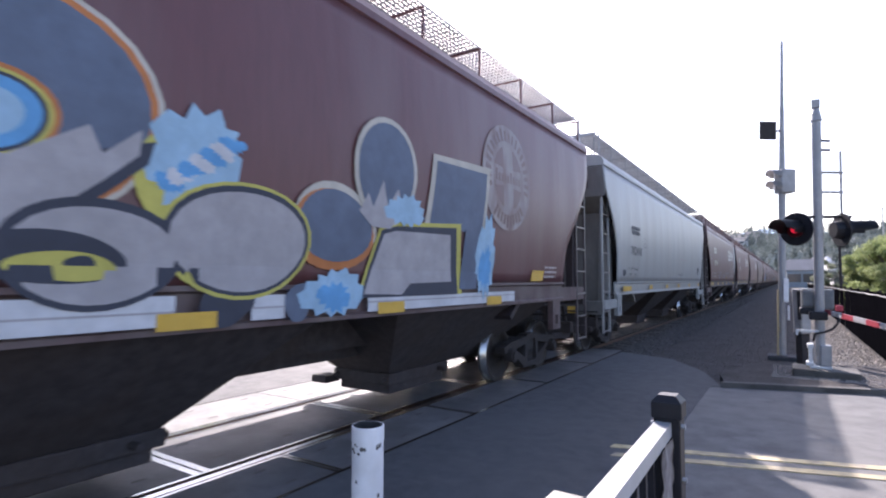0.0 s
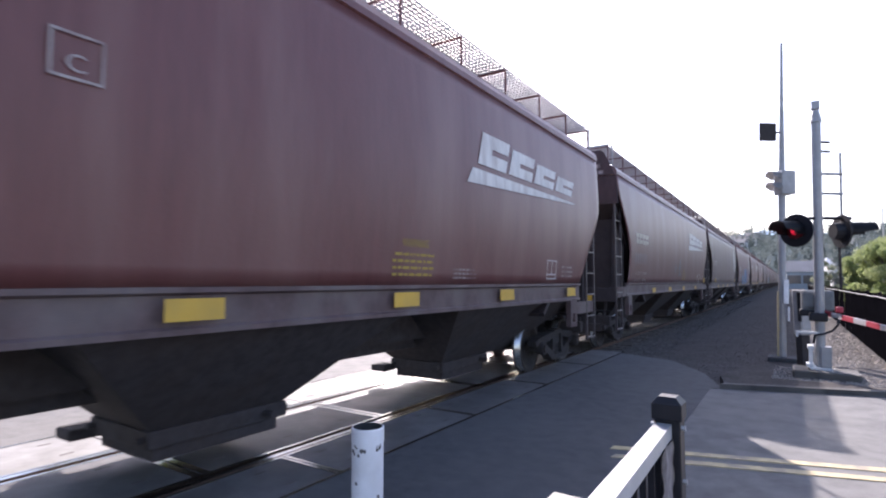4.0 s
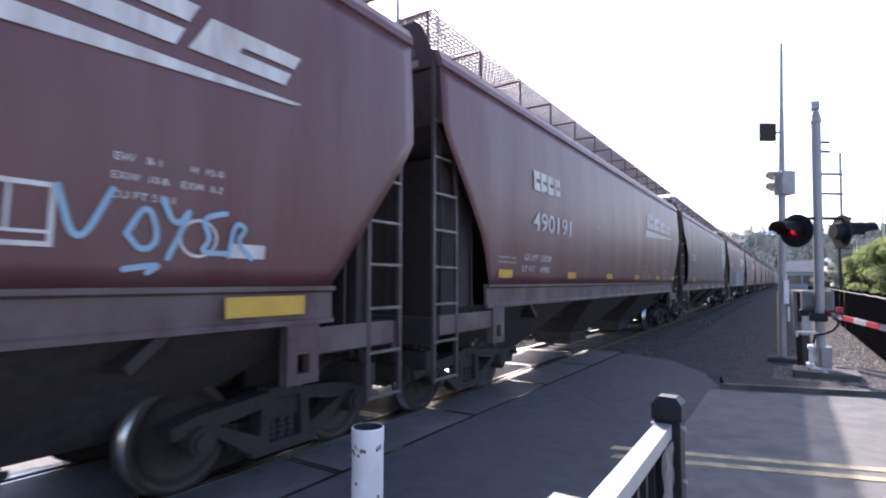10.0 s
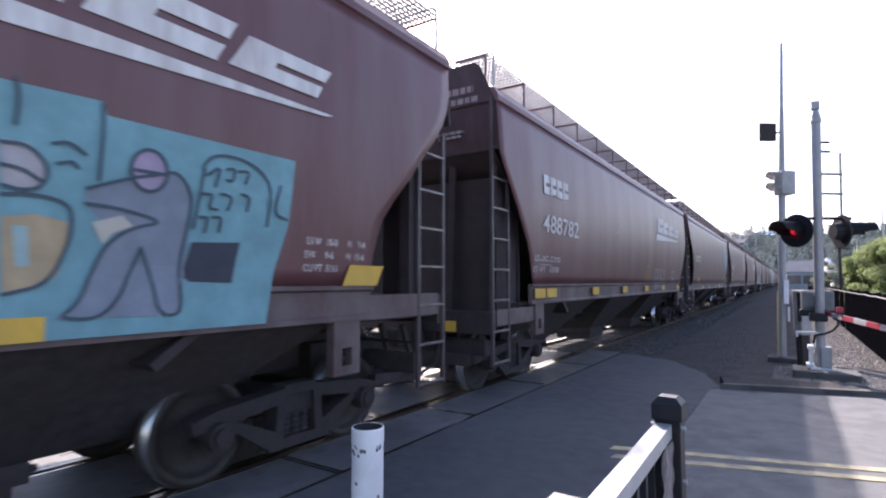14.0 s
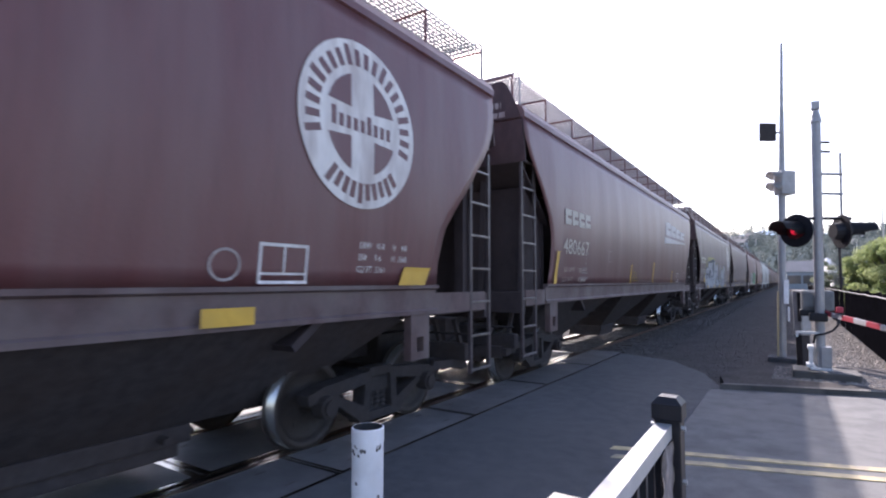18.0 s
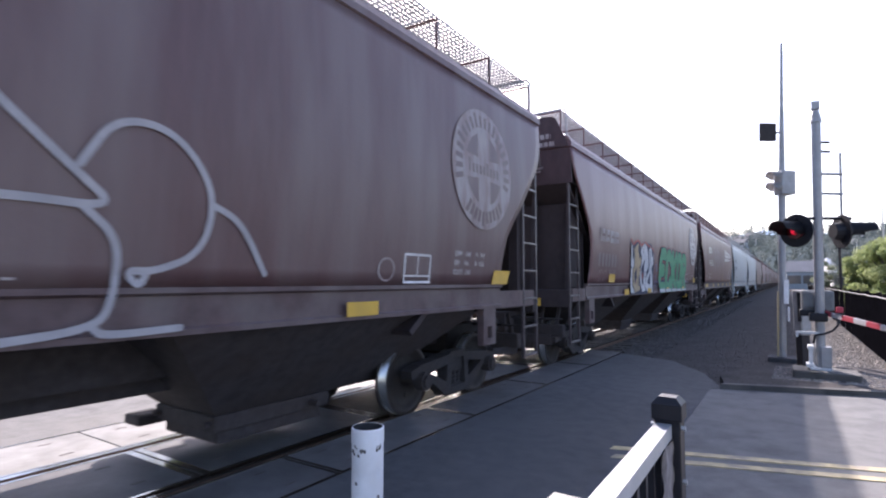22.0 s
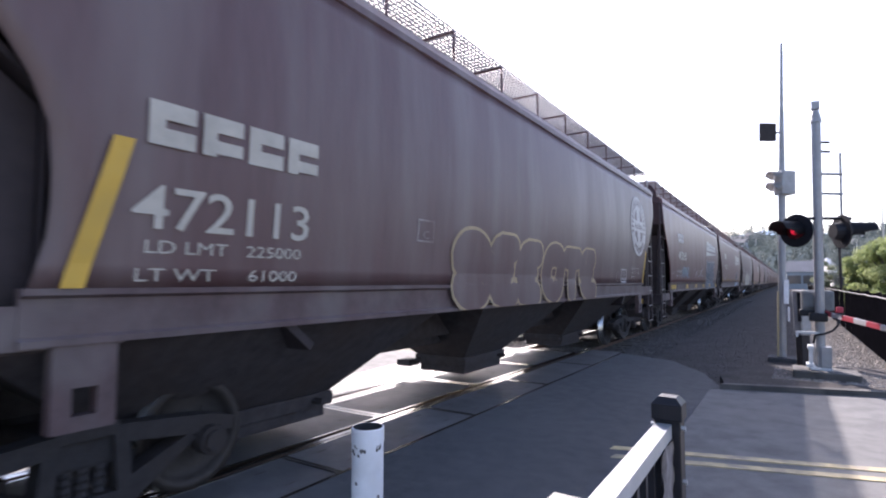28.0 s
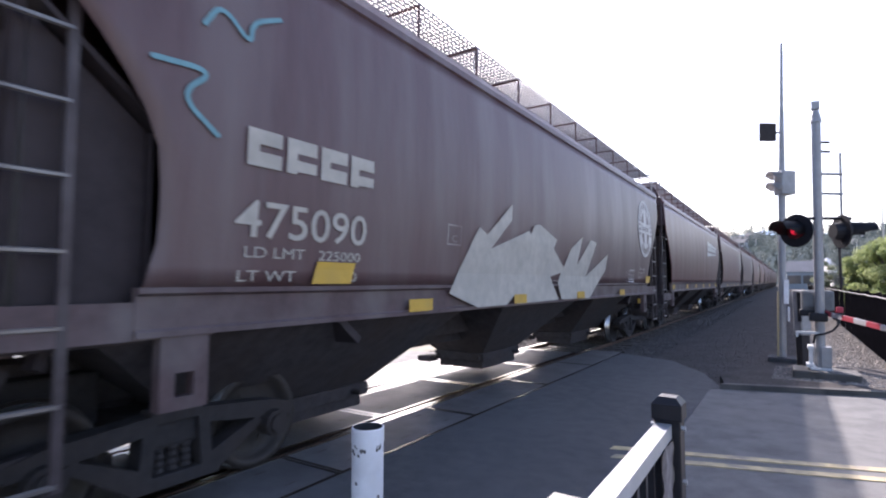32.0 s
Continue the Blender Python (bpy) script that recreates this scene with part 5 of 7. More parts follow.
def stroke(pts, w, cap=True):
    """The outlines of a brush line of width w: one four-sided piece a segment and a round end."""
    out = []
    n = len(pts)
    sides = []
    for i in range(n):
        a, b = pts[max(i - 1, 0)], pts[min(i + 1, n - 1)]
        dx, dy = b[0] - a[0], b[1] - a[1]
        d = math.hypot(dx, dy) or 1
        sides.append((-dy / d * w / 2, dx / d * w / 2))
    for i in range(n - 1):
        (x0, y0), (x1, y1), (a0, b0), (a1, b1) = pts[i], pts[i + 1], sides[i], sides[i + 1]
        out.append([(x0 + a0, y0 + b0), (x0 - a0, y0 - b0), (x1 - a1, y1 - b1), (x1 + a1, y1 + b1)])
    if cap:
        for x, y in (pts[0], pts[-1]):
            out.append([(x + w / 2 * math.cos(t * math.pi / 5), y + w / 2 * math.sin(t * math.pi / 5)) for t in range(10)])
    return out


def word_strokes(text, u0, u1, z0, z1, rng, jitter=0.06, soft=2):
    cell = (u1 - u0) / len(text)
    for i, ch in enumerate(text):
        if ch == " ":
            continue
        lean = rng.uniform(-0.12, 0.16)
        dz = rng.uniform(-jitter, jitter) * (z1 - z0)
        for line in strokes_of(ch):
            yield i, soften([(u0 + cell * (i + 0.16 + 0.68 * x + lean * (y - 0.5)), z0 + dz + (z1 - z0) * y) for x, y in line], soft)


def graffiti(car, text, u0, u1, z0, z1, layers, label, seed=1, soft=2, jitter=0.05):
    """layers: (material, brush width in parts of a letter's width), from the widest halo to the innermost fill."""
    cell = (u1 - u0) / len(text.replace(" ", "") or "x")
    pieces = []
    for slot, (m, w) in enumerate(layers):
        rng = random.Random(seed)
        pad = layers[0][1] * cell / 2
        for i, pts in word_strokes(text, u0, u1, max(z0 + pad * 0.75, 1.40), z1 - pad, rng, jitter, soft):
            alt = m if not isinstance(m, tuple) else m[i % len(m)]
            pieces += [(p, alt) for p in stroke(pts, w * cell)]
    mats = []
    out = []
    for p, m in pieces:
        if m not in mats:
            mats.append(m)
        out.append((p, mats.index(m)))
    return painted(car, "graffiti", out, mats, label, lift=0.0015)


def sprayed(car, shapes, label, lift=0.002, edge=None):
    """Sprayed flat areas (colour, layer, outline), the higher layers over the lower; edge: a colour drawn round the areas of layer 2."""
    names = sorted({c for c, _, _ in shapes} | ({edge} if edge else set()))
    out = [(list(p), names.index(c), r) for c, r, p in shapes]
    if edge:
        for c, r, p in shapes:
            if r == 2:
                out += [(q, names.index(edge), 5) for q in stroke(list(p) + [p[0]], 0.03, False)]
    return painted(car, "graffiti", out, [S[n] for n in names], label, lift, 0.0)


def tag(car, lines, w, material, label="scribbled spray tag", lift=0.004, du=None):
    pieces = []
    for pts in lines:
        pieces += stroke(soften(pts, 3), w)
    return painted(car, "graffiti", pieces, material, label, lift, du)


def blob(u, z, ru, rz, seed=0, bumps=0.10, n=26, spikes=0.0):
    rng = random.Random(seed)
    ph = [rng.uniform(0, 6.28) for _ in range(3)]
    return [(u + ru * (1 + bumps * math.sin(2 * t + ph[0]) + bumps * 0.7 * math.sin(3 * t + ph[1]) + (spikes if k % 2 else -spikes)) * math.cos(t),
             max(1.38, z + rz * (1 + bumps * math.sin(2 * t + ph[0]) + bumps * 0.7 * math.sin(3 * t + ph[1]) + (spikes if k % 2 else -spikes)) * math.sin(t)))
            for k, t in ((k, 2 * math.pi * k / n) for k in range(n))]


def star(u, z, r, r2=0.45):
    return [(u + (r if k % 2 == 0 else r * r2) * math.sin(math.pi * k / 5 + 0.1), z + (r if k % 2 == 0 else r * r2) * math.cos(math.pi * k / 5 + 0.1)) for k in range(10)]


TEXT = {}


def letters(car, text, u0, u1, z0, z1, material, name="lettering", label="", bold=0.0, lean=0.0):
    """Text in the built-in font, fitted to the given box on the side."""
    if (text, bold) not in TEXT:
        cu = bpy.data.curves.new("t", "FONT")
        cu.body, cu.resolution_u, cu.offset = text, 3, bold
        ob = bpy.data.objects.new("t", cu)
        me = bpy.data.meshes.new_from_object(ob)
        co = [(v.co.x, v.co.y) for v in me.vertices]
        fs = [tuple(p.vertices) for p in me.polygons]
        bpy.data.objects.remove(ob)
        bpy.data.meshes.remove(me)
        TEXT[(text, bold)] = (co, fs)
    co, fs = TEXT[(text, bold)]
    x0, x1 = min(c[0] for c in co), max(c[0] for c in co)
    y0, y1 = min(c[1] for c in co), max(c[1] for c in co)
    fit = [(u0 + (u1 - u0) * (x - x0) / (x1 - x0) + lean * (y - y0), z0 + (z1 - z0) * (y - y0) / (y1 - y0)) for x, y in co]
    bm = bmesh.new()
    vs = [bm.verts.new((0, *p)) for p in fit]
    for f in fs:
        bm.faces.new([vs[i] for i in f])
    for z in DECAL_CUTS:
        if z0 < z < z1:
            bmesh.ops.bisect_plane(bm, geom=bm.verts[:] + bm.edges[:] + bm.faces[:], plane_co=(0, 0, z), plane_no=(0, 0, 1))
    for v in bm.verts:
        v.co.x = skin(v.co.z, 0.0007)
    me = bpy.data.meshes.new(name)
    bm.to_mesh(me)
    bm.free()
    me.materials.append(material)
    return tagged(part(name, me, None, car, label), kind="stuff" if len(text) > 1 else "")


def owner_blocks(car, u0, u1, z0, z1, material, lean=0.0):
    """The owner's mark as four plain blocks with a slit each."""
    w = (u1 - u0) / 4
    h = z1 - z0
    out = []
    for i in range(4):
        a, b = u0 + w * i + w * 0.06, u0 + w * (i + 1) - w * 0.08
        out += [rect(a, a + (b - a) * 0.34, z0, z1, lean * h), rect(a + (b - a) * 0.34, b, z0 + h * 0.60, z1, lean * h * 0.5),
                rect(a + (b - a) * 0.34, b, z0 + h * (0.08 if i % 2 else 0.0), z0 + h * 0.40, lean * h * 0.3)]
    return painted(car, "owner_mark", out, material, "plain block mark")


def wedge_logo(car, material, u0=2.6, u1=6.9, z0=3.06, z1=3.84):
    """Four slanted blocks over a tapering bar."""
    w = (u1 - u0 - 0.5) / 4
    out = []
    for i in range(4):
        a = u0 + 0.3 + w * i
        zb, zt = z0 + 0.30 + 0.012 * i, z1 - 0.05 * i
        h = zt - zb
        out += [rect(a, a + w * 0.36, zb, zt, 0.18), [(a + w * 0.36, zb), (a + w * 0.9, zb), (a + w * 0.9 + 0.07, zb + h * 0.40), (a + w * 0.36 + 0.07, zb + h * 0.40)],
                [(a + w * 0.36 + 0.10, zb + h * 0.58), (a + w * 0.9 + 0.10, zb + h * 0.58), (a + w * 0.9 + 0.18, zt), (a + w * 0.36 + 0.18, zt)]]
    out.append([(u0, z0), (u1 - 0.2, z0 + 0.19), (u1 - 0.1, z0 + 0.22), (u0 + 0.16, z0 + 0.22)])
    return painted(car, "owner_logo", out, material, "white slanted block logo over a tapering bar")


def round_logo(car, material, paint, u, z=3.30, r=0.84):
    """A white disc with four dark quarters, a cross, and dark bars round the rim."""
    ring = lambda rr, a0, a1, n: [(u + rr * math.cos(a0 + (a1 - a0) * k / n), z + rr * math.sin(a0 + (a1 - a0) * k / n)) for k in range(n + 1)]
    out = [(ring(r, 0, 2 * math.pi, 48)[:-1], 0)]
    for q in range(4):
        a0, a1 = q * math.pi / 2 + 0.33, (q + 1) * math.pi / 2 - 0.33
        arc = ring(r * 0.60, a0, a1, 10)
        cx, cz = u + r * 0.20 * math.copysign(1, math.cos((a0 + a1) / 2)), z + r * 0.17 * math.copysign(1, math.sin((a0 + a1) / 2))
        out.append((arc + [(cx, cz)], 1))
    for k in range(9):
        x = u - r * 0.52 + k * r * 0.118
        out.append((rect(x, x + r * 0.075, z - r * 0.10, z + r * (0.12 if k % 5 == 0 else 0.05)), 1))
    n = 30
    for k in range(n):
        a = math.radians(200 - 330 * k / (n - 1)) if k < 20 else math.radians(232 + 9.0 * (k - 20))
        if k < 20:
            a = math.radians(195 - 210 * k / 19)
        c, s = math.cos(a), math.sin(a)
        w, h0, h1 = 0.035 * r / 0.84, r * 0.70, r * (0.90 if k % 4 else 0.94)
        out.append(([(u + c * h0 + s * w, z + s * h0 - c * w), (u + c * h1 + s * w, z + s * h1 - c * w), (u + c * h1 - s * w, z + s * h1 + c * w), (u + c * h0 - s * w, z + s * h0 + c * w)], 1))
    return painted(car, "owner_roundel", out, [material, paint], "white roundel with dark cross quarters")


def frame_box(car, u0, u1, z0, z1, material, w=0.025, inner=True):
    out = [rect(u0, u1, z1 - w, z1), rect(u0, u1, z0, z0 + w), rect(u0, u0 + w, z0 + w, z1 - w), rect(u1 - w, u1, z0 + w, z1 - w)]
    if inner:
        out += [rect((u0 + u1) / 2 - 0.01, (u0 + u1) / 2 + 0.01, z0 + 0.09, z1 - w), rect(u0 + w, u1 - w, z0 + 0.075, z0 + 0.095)]
    return painted(car, "placard_frame", out, material, "thin white framed box")


def small_print(car, u0, u1, z0, z1, rows, material, seed=0):
    """Writing too small to read, as bars."""
    rng = random.Random(seed)
    out = []
    h = (z1 - z0) / rows
    for i in range(rows):
        u = u0 + rng.uniform(0, 0.05)
        while u < u1 - 0.04:
            w = min(rng.uniform(0.03, 0.13), u1 - u)
            out.append(rect(u, u + w, z0 + h * i + h * 0.30, z0 + h * i + h * 0.72))
            u += w + 0.028
    return painted(car, "small_print", out, material, "rows of small painted print")


def patch(car, u0, u1, z0, z1, lean=0.0, material=None):
    return painted(car, "reflector", [rect(u0, u1, z0, z1, lean)], material or M_YELLOW, "yellow reflective patch", lift=0.016)


def sill_patches(car, at, w=0.46, z0=1.46, z1=1.62):
    for u in at:
        patch(car, u, u + w, z0, z1)


def spray(name, c):
    return mat("spray_" + name, c, 0.6, 0, 0.16, 5, tint=tuple(v * 0.75 for v in c), tint_amount=0.5, tint_scale=2)


S = {"white": spray("white", (0.52, 0.52, 0.54)), "pale": spray("pale", (0.34, 0.32, 0.33)), "dark": spray("dark", (0.035, 0.04, 0.06)),
     "slate": spray("slate", (0.10, 0.125, 0.18)), "blue": spray("blue", (0.10, 0.30, 0.55)), "sky": spray("sky", (0.28, 0.43, 0.56)),
     "violet": spray("violet", (0.20, 0.22, 0.42)), "yellow": spray("yellow", (0.48, 0.43, 0.10)), "orange": spray("orange", (0.45, 0.16, 0.05)),
     "red": spray("red", (0.33, 0.05, 0.045)), "green": spray("green", (0.06, 0.26, 0.13)), "tan": spray("tan", (0.40, 0.30, 0.18)),
     "navy": spray("navy", (0.022, 0.028, 0.065)), "cyan": spray("cyan", (0.15, 0.31, 0.345)), "faint": spray("faint", (0.24, 0.20, 0.20)),
     "pink": spray("pink", (0.40, 0.31, 0.33)), "ink": spray("ink", (0.05, 0.075, 0.10)), "teal": spray("teal", (0.30, 0.42, 0.42)),
     "navyblue": spray("navyblue", (0.07, 0.13, 0.26)), "silver": spray("silver", (0.36, 0.37, 0.40)), "moss": spray("moss", (0.17, 0.19, 0.17)), "mauve": spray("mauve", (0.33, 0.26, 0.36)),
     "cream": spray("cream", (0.46, 0.42, 0.36)), "dusk": spray("dusk", (0.19, 0.22, 0.27)), "ochre": spray("ochre", (0.30, 0.27, 0.10)), "deep": spray("deep", (0.05, 0.16, 0.33))}
PAINT = {"round": M_BROWN, "maroon": M_MAROON, "straight": M_MAROON, "red": M_RED, "pale": M_PALE, "paleblue": M_PALEBLUE}


def straight_marks(k, number, limit="224000", light="62000", mark=M_WHITE, logo=M_WHITE, warn=True, du=0.0, u_box=5.3, u_warn=0.95, sill_du=0.0, ring=False, high=(), u_c=-2.25, z_c=2.93):
    c = CARS[k]
    owner_blocks(c, -5.7 + du, -4.45 + du, 3.28, 3.62, mark)
    letters(c, number, -5.72 + du, -3.90 + du, 2.60, 2.92, mark, "car_number", "white painted car number", 0.008)
    letters(c, "LD LMT  " + limit, -6.0 + du, -4.85 + du, 2.09, 2.19, mark)
    letters(c, "LT WT    " + light, -6.05 + du, -4.9 + du, 1.90, 2.00, mark)
    wedge_logo(c, logo, 2.45, 6.75)
    frame_box(c, u_c, u_c + 0.3, z_c, z_c + 0.29, M_OLDWHITE, 0.018, False)
    letters(c, "C", u_c + 0.09, u_c + 0.2, z_c + 0.05, z_c + 0.16, M_OLDWHITE)
    small_print(c, -6.95, -6.3, 2.0, 2.14, 2, M_OLDWHITE, k)
    if high:
        sill_patches(c, high, 0.47, 1.80, 1.92)
    else:
        sill_patches(c, (-7.1, -6.58))
        sill_patches(c, [u + sill_du for u in (-4.0, -1.5, 1.0, 3.5, 6.3)])
    if ring:
        sill_patches(c, (5.98,))
        data_lines(c, 5.13, 2.27, ("EW   8-1        H  15-0", "EXW  10-8    EXW  8-2", "CU FT 5161"), M_WHITE, 0.05)
        painted(c, "stencil_ring", stroke([(5.75 + 0.14 * math.cos(t * 0.4), 2.05 + 0.13 * math.sin(t * 0.4)) for t in range(17)], 0.022, False), M_WHITE, "white stencil ring")
        painted(c, "notice", [rect(6.02, 6.33, 1.92, 2.03)], M_WHITE, "small white notice")
    frame_box(c, u_box, u_box + 0.45, 1.78 + 0.16 * ring, 2.12 + 0.19 * ring, M_WHITE, 0.02 + 0.01 * ring)
    if not ring:
        small_print(c, 6.0, 6.6, 1.8, 2.05, 3, M_OLDWHITE, k + 3)
    small_print(c, 2.2, 2.8, 1.76, 1.92, 3, M_OLDWHITE, k + 5)
    if warn:
        letters(c, "WARNING", u_warn + 0.17, u_warn + 0.67, 2.13, 2.22, M_YELLOWINK)
        small_print(c, u_warn, u_warn + 0.8, 1.78, 2.08, 4, M_YELLOWINK, k + 7)


def data_lines(c, u, z, lines, mark, h=0.066):
    """Stencilled sizes in short lines, the last one lowest."""
    for i, text in enumerate(lines):
        w = 0.42 if i == 2 else 0.78
        letters(c, text, u + 0.01 * (2 - i), u + w, z + 0.12 * (2 - i), z + 0.12 * (2 - i) + h, mark, "stencil", "white stencilled sizes", 0.004)


def round_marks(k, number, limit="225000", light="61000", mark=M_WHITE, logo=M_WHITE, u_logo=6.95, yellow=True, stripes=False, wedge=False, dz=0.0, du=0.0, boxes=-1.75, tail=0.1):
    c = CARS[k]
    owner_blocks(c, -6.8 + du, -5.25 + du, 2.66 + dz, 2.96 + dz, mark)
    if not number:
        painted(c, "car_number", [rect(-6.85 + du + 0.26 * i, -6.72 + du + 0.26 * i, 2.09 + dz, 2.39 + dz) for i in range(6)], S["faint"], "faded car number as bars")
    else:
        letters(c, number, -6.85 + du, -5.35 + du, 2.09 + dz, 2.39 + dz, mark, "car_number", "painted car number", 0.008)
    letters(c, "LD LMT   " + limit, -6.75 + du, -5.42 + du, 1.93, 2.02, mark)
    letters(c, "LT WT     " + light, -6.8 + du, -5.45 + du, 1.74, 1.83, mark)
    if wedge:
        wedge_logo(c, logo, 2.45 + 0.35 * (k == 14), 6.95 + 0.25 * (k == 14))
    else:
        round_logo(c, logo, PAINT[KINDS[k]], u_logo)
    frame_box(c, -3.85, -3.52, 2.20, 2.46, M_OLDWHITE, 0.018, False)
    letters(c, "C", -3.74, -3.62, 2.24, 2.33, M_OLDWHITE)
    ub = u_logo + boxes
    frame_box(c, ub, ub + 0.52, 1.72, 2.06, M_WHITE, 0.028)
    painted(c, "stencil_ring", stroke([(ub - 0.3 + 0.13 * math.cos(t * 0.4), 1.87 + 0.12 * math.sin(t * 0.4)) for t in range(17)], 0.022, False), M_OLDWHITE, "faded white stencil ring")
    data_lines(c, u_logo + {10: -0.38, 13: 0.0}.get(k, -0.71), 1.83, ("EXW   10-8      H    9-8", "EW     9-6       H  15-6", "CU FT  5161"), M_WHITE)
    small_print(c, -0.9, 1.6, 1.735, 1.775, 1, M_OLDWHITE, k + 2)
    if not stripes:
        sill_patches(c, (-4.6, -1.9, 1.0, 4.2 + 0.2 * (k == 13)), z0=1.40, z1=1.54)
        if k != 15:
            patch(c, u_logo + tail, u_logo + tail + 0.5, 1.70, 1.9, 0.1)
    if yellow:
        patch(c, -6.05 - 1.3 * (k == 10), -5.55 - 1.3 * (k == 10), 1.72 + 0.3 * (k == 10), 1.92 + 0.3 * (k == 10), 0.06)
    if stripes:
        for u, z1 in ((-7.36, 2.66), (7.25, 2.62)) if k == 21 else ((-7.3, 2.3), (-1.85, 2.2), (0.93, 2.34), (4.05, 2.12)):
            patch(c, u, u + 0.13, 1.70, z1, 0.24 if k == 21 else 0.12, M_YELLOW)
    if k == 14:
        for i in range(4):
            small_print(c, -1.6 + 0.1 * (i == 3), -0.85 - 0.07 * i, 1.74 + 0.075 * i, 1.81 + 0.075 * i, 1, M_YELLOWINK, k + i)


def lettered():
    # first car: large rounded piece in pale grey and slate
    c = CARS[0]
    round_logo(c, M_OLDWHITE, M_MAROON, 5.0, 3.28, 0.8)
    names = ("orange", "yellow", "slate", "pale", "sky", "dark", "blue", "cream", "white")
    out, slots = [], [S[n] for n in names]

    def add(rank, colour, *a, **kw):
        out.append((blob(*a, **kw), names.index(colour), rank))

    def shape(rank, colour, *pts):
        out.append((list(pts), names.index(colour), rank))
    for r, (colour, k) in enumerate((("cream", 1.0), ("orange", 0.95), ("slate", 0.89))):
        add(r, colour, -1.12, 2.76, 0.88 * k, 0.72 * k, seed=1, bumps=0.02)
    for r, (colour, k) in enumerate((("orange", 1.0), ("yellow", 0.9), ("dark", 0.82), ("blue", 0.74), ("sky", 0.5))):
        add(3 + r, colour, -1.2, 2.64, 0.36 * k, 0.27 * k, seed=2, bumps=0.03)
    shape(4, "dark", (-1.5, 2.48), (-1.1, 2.38), (-0.3, 2.66), (-0.34, 2.5), (-0.56, 2.30), (-1.05, 1.90), (-1.5, 1.8))
    shape(5, "pale", (-1.5, 2.46), (-1.1, 2.42), (-0.7, 2.68), (-0.62, 2.52), (-0.39, 2.72), (-0.40, 2.55), (-0.6, 2.36), (-1.09, 1.95), (-1.5, 1.85))
    add(6, "dark", -0.6, 1.90, 0.52, 0.36, seed=4, bumps=0.03)
    add(7, "pale", -0.6, 1.89, 0.47, 0.31, seed=4, bumps=0.03)
    add(8, "dark", -0.86, 1.87, 0.42, 0.16, seed=11, bumps=0.05)
    add(9, "yellow", -0.78, 1.82, 0.29, 0.09, seed=12, bumps=0.06)
    add(10, "dark", -0.70, 1.84, 0.08, 0.05, seed=13)
    add(2, "yellow", -0.1, 2.45, 0.34, 0.36, seed=6, bumps=0.05)
    add(3, "sky", 0.0, 2.58, 0.36, 0.36, seed=6, bumps=0.10, spikes=0.14)
    for i in range(7):
        add(4, "white" if i % 2 else "blue", -0.2 + 0.08 * i, 2.40 + 0.06 * i, 0.09, 0.06, seed=30 + i, bumps=0.2, spikes=0.2)
    add(5, "yellow", 0.43, 2.05, 0.66, 0.47, seed=8, bumps=0.03)
    add(6, "dark", 0.43, 2.05, 0.63, 0.44, seed=8, bumps=0.03)
    add(7, "pale", 0.43, 2.04, 0.59, 0.40, seed=8, bumps=0.03)
    add(3, "cream", 1.42, 2.26, 0.54, 0.39, seed=9, bumps=0.04)
    add(4, "orange", 1.40, 2.20, 0.53, 0.38, seed=9, bumps=0.04)
    add(5, "slate", 1.42, 2.24, 0.48, 0.34, seed=9, bumps=0.04)
    add(6, "cream", 2.12, 2.88, 0.52, 0.58, seed=15, bumps=0.02)
    add(7, "slate", 2.12, 2.88, 0.46, 0.52, seed=15, bumps=0.02)
    shape(8, "pale", (1.70, 2.42), (1.82, 2.62), (1.9, 2.48), (2.05, 2.78), (2.12, 2.5), (2.3, 2.72), (2.38, 2.52), (2.2, 2.28), (1.9, 2.28))
    shape(2, "cream", (2.83, 2.40), (2.99, 3.25), (4.42, 3.32), (4.26, 2.40))
    shape(3, "slate", (2.92, 2.38), (3.06, 3.18), (4.32, 3.22), (4.18, 2.36))
    shape(4, "yellow", (1.74, 1.56), (2.04, 2.30), (2.3, 2.36), (3.62, 2.46), (3.72, 1.56))
    shape(5, "dark", (1.78, 1.56), (2.06, 2.26), (2.3, 2.32), (3.52, 2.40), (3.62, 1.56))
    shape(6, "pale", (1.83, 1.60), (2.10, 2.22), (2.3, 2.27), (3.38, 2.30), (3.46, 1.72), (2.5, 1.70), (2.45, 1.58))
    shape(6, "slate", (3.65, 1.62), (3.75, 2.4), (4.2, 2.4), (4.1, 1.62))
    add(8, "sky", 2.45, 2.50, 0.3, 0.18, seed=18, spikes=0.14)
    add(7, "sky", 1.42, 1.62, 0.36, 0.22, seed=14, bumps=0.1, spikes=0.12)
    add(8, "blue", 1.42, 1.58, 0.2, 0.12, seed=24, bumps=0.1, spikes=0.2)
    add(7, "sky", 4.32, 2.05, 0.26, 0.52, seed=20, spikes=0.14)
    add(8, "blue", 4.32, 1.9, 0.14, 0.3, seed=21, spikes=0.2)
    for u0, u1, z0, z1 in ((-1.5, -0.1, 1.42, 1.63), (0.52, 0.85, 1.42, 1.62), (1.9, 5.3, 1.42, 1.57)):
        out.append((rect(u0, u1, z0, z1), names.index("white"), 3))
        out.append((rect(u0, u1, z0 + 0.09, z0 + 0.105), names.index("pale"), 4))
    add(4, "dark", 0.3, 1.55, 0.24, 0.16, seed=22, bumps=0.1)
    add(5, "slate", 1.0, 1.55, 0.16, 0.16, seed=23, bumps=0.1)
    painted(c, "graffiti", out, slots, "large rounded graffiti in grey, slate and blue", lift=0.002)
    frame_box(c, 3.6, 4.15, 1.72, 2.02, M_OLDWHITE, 0.028)
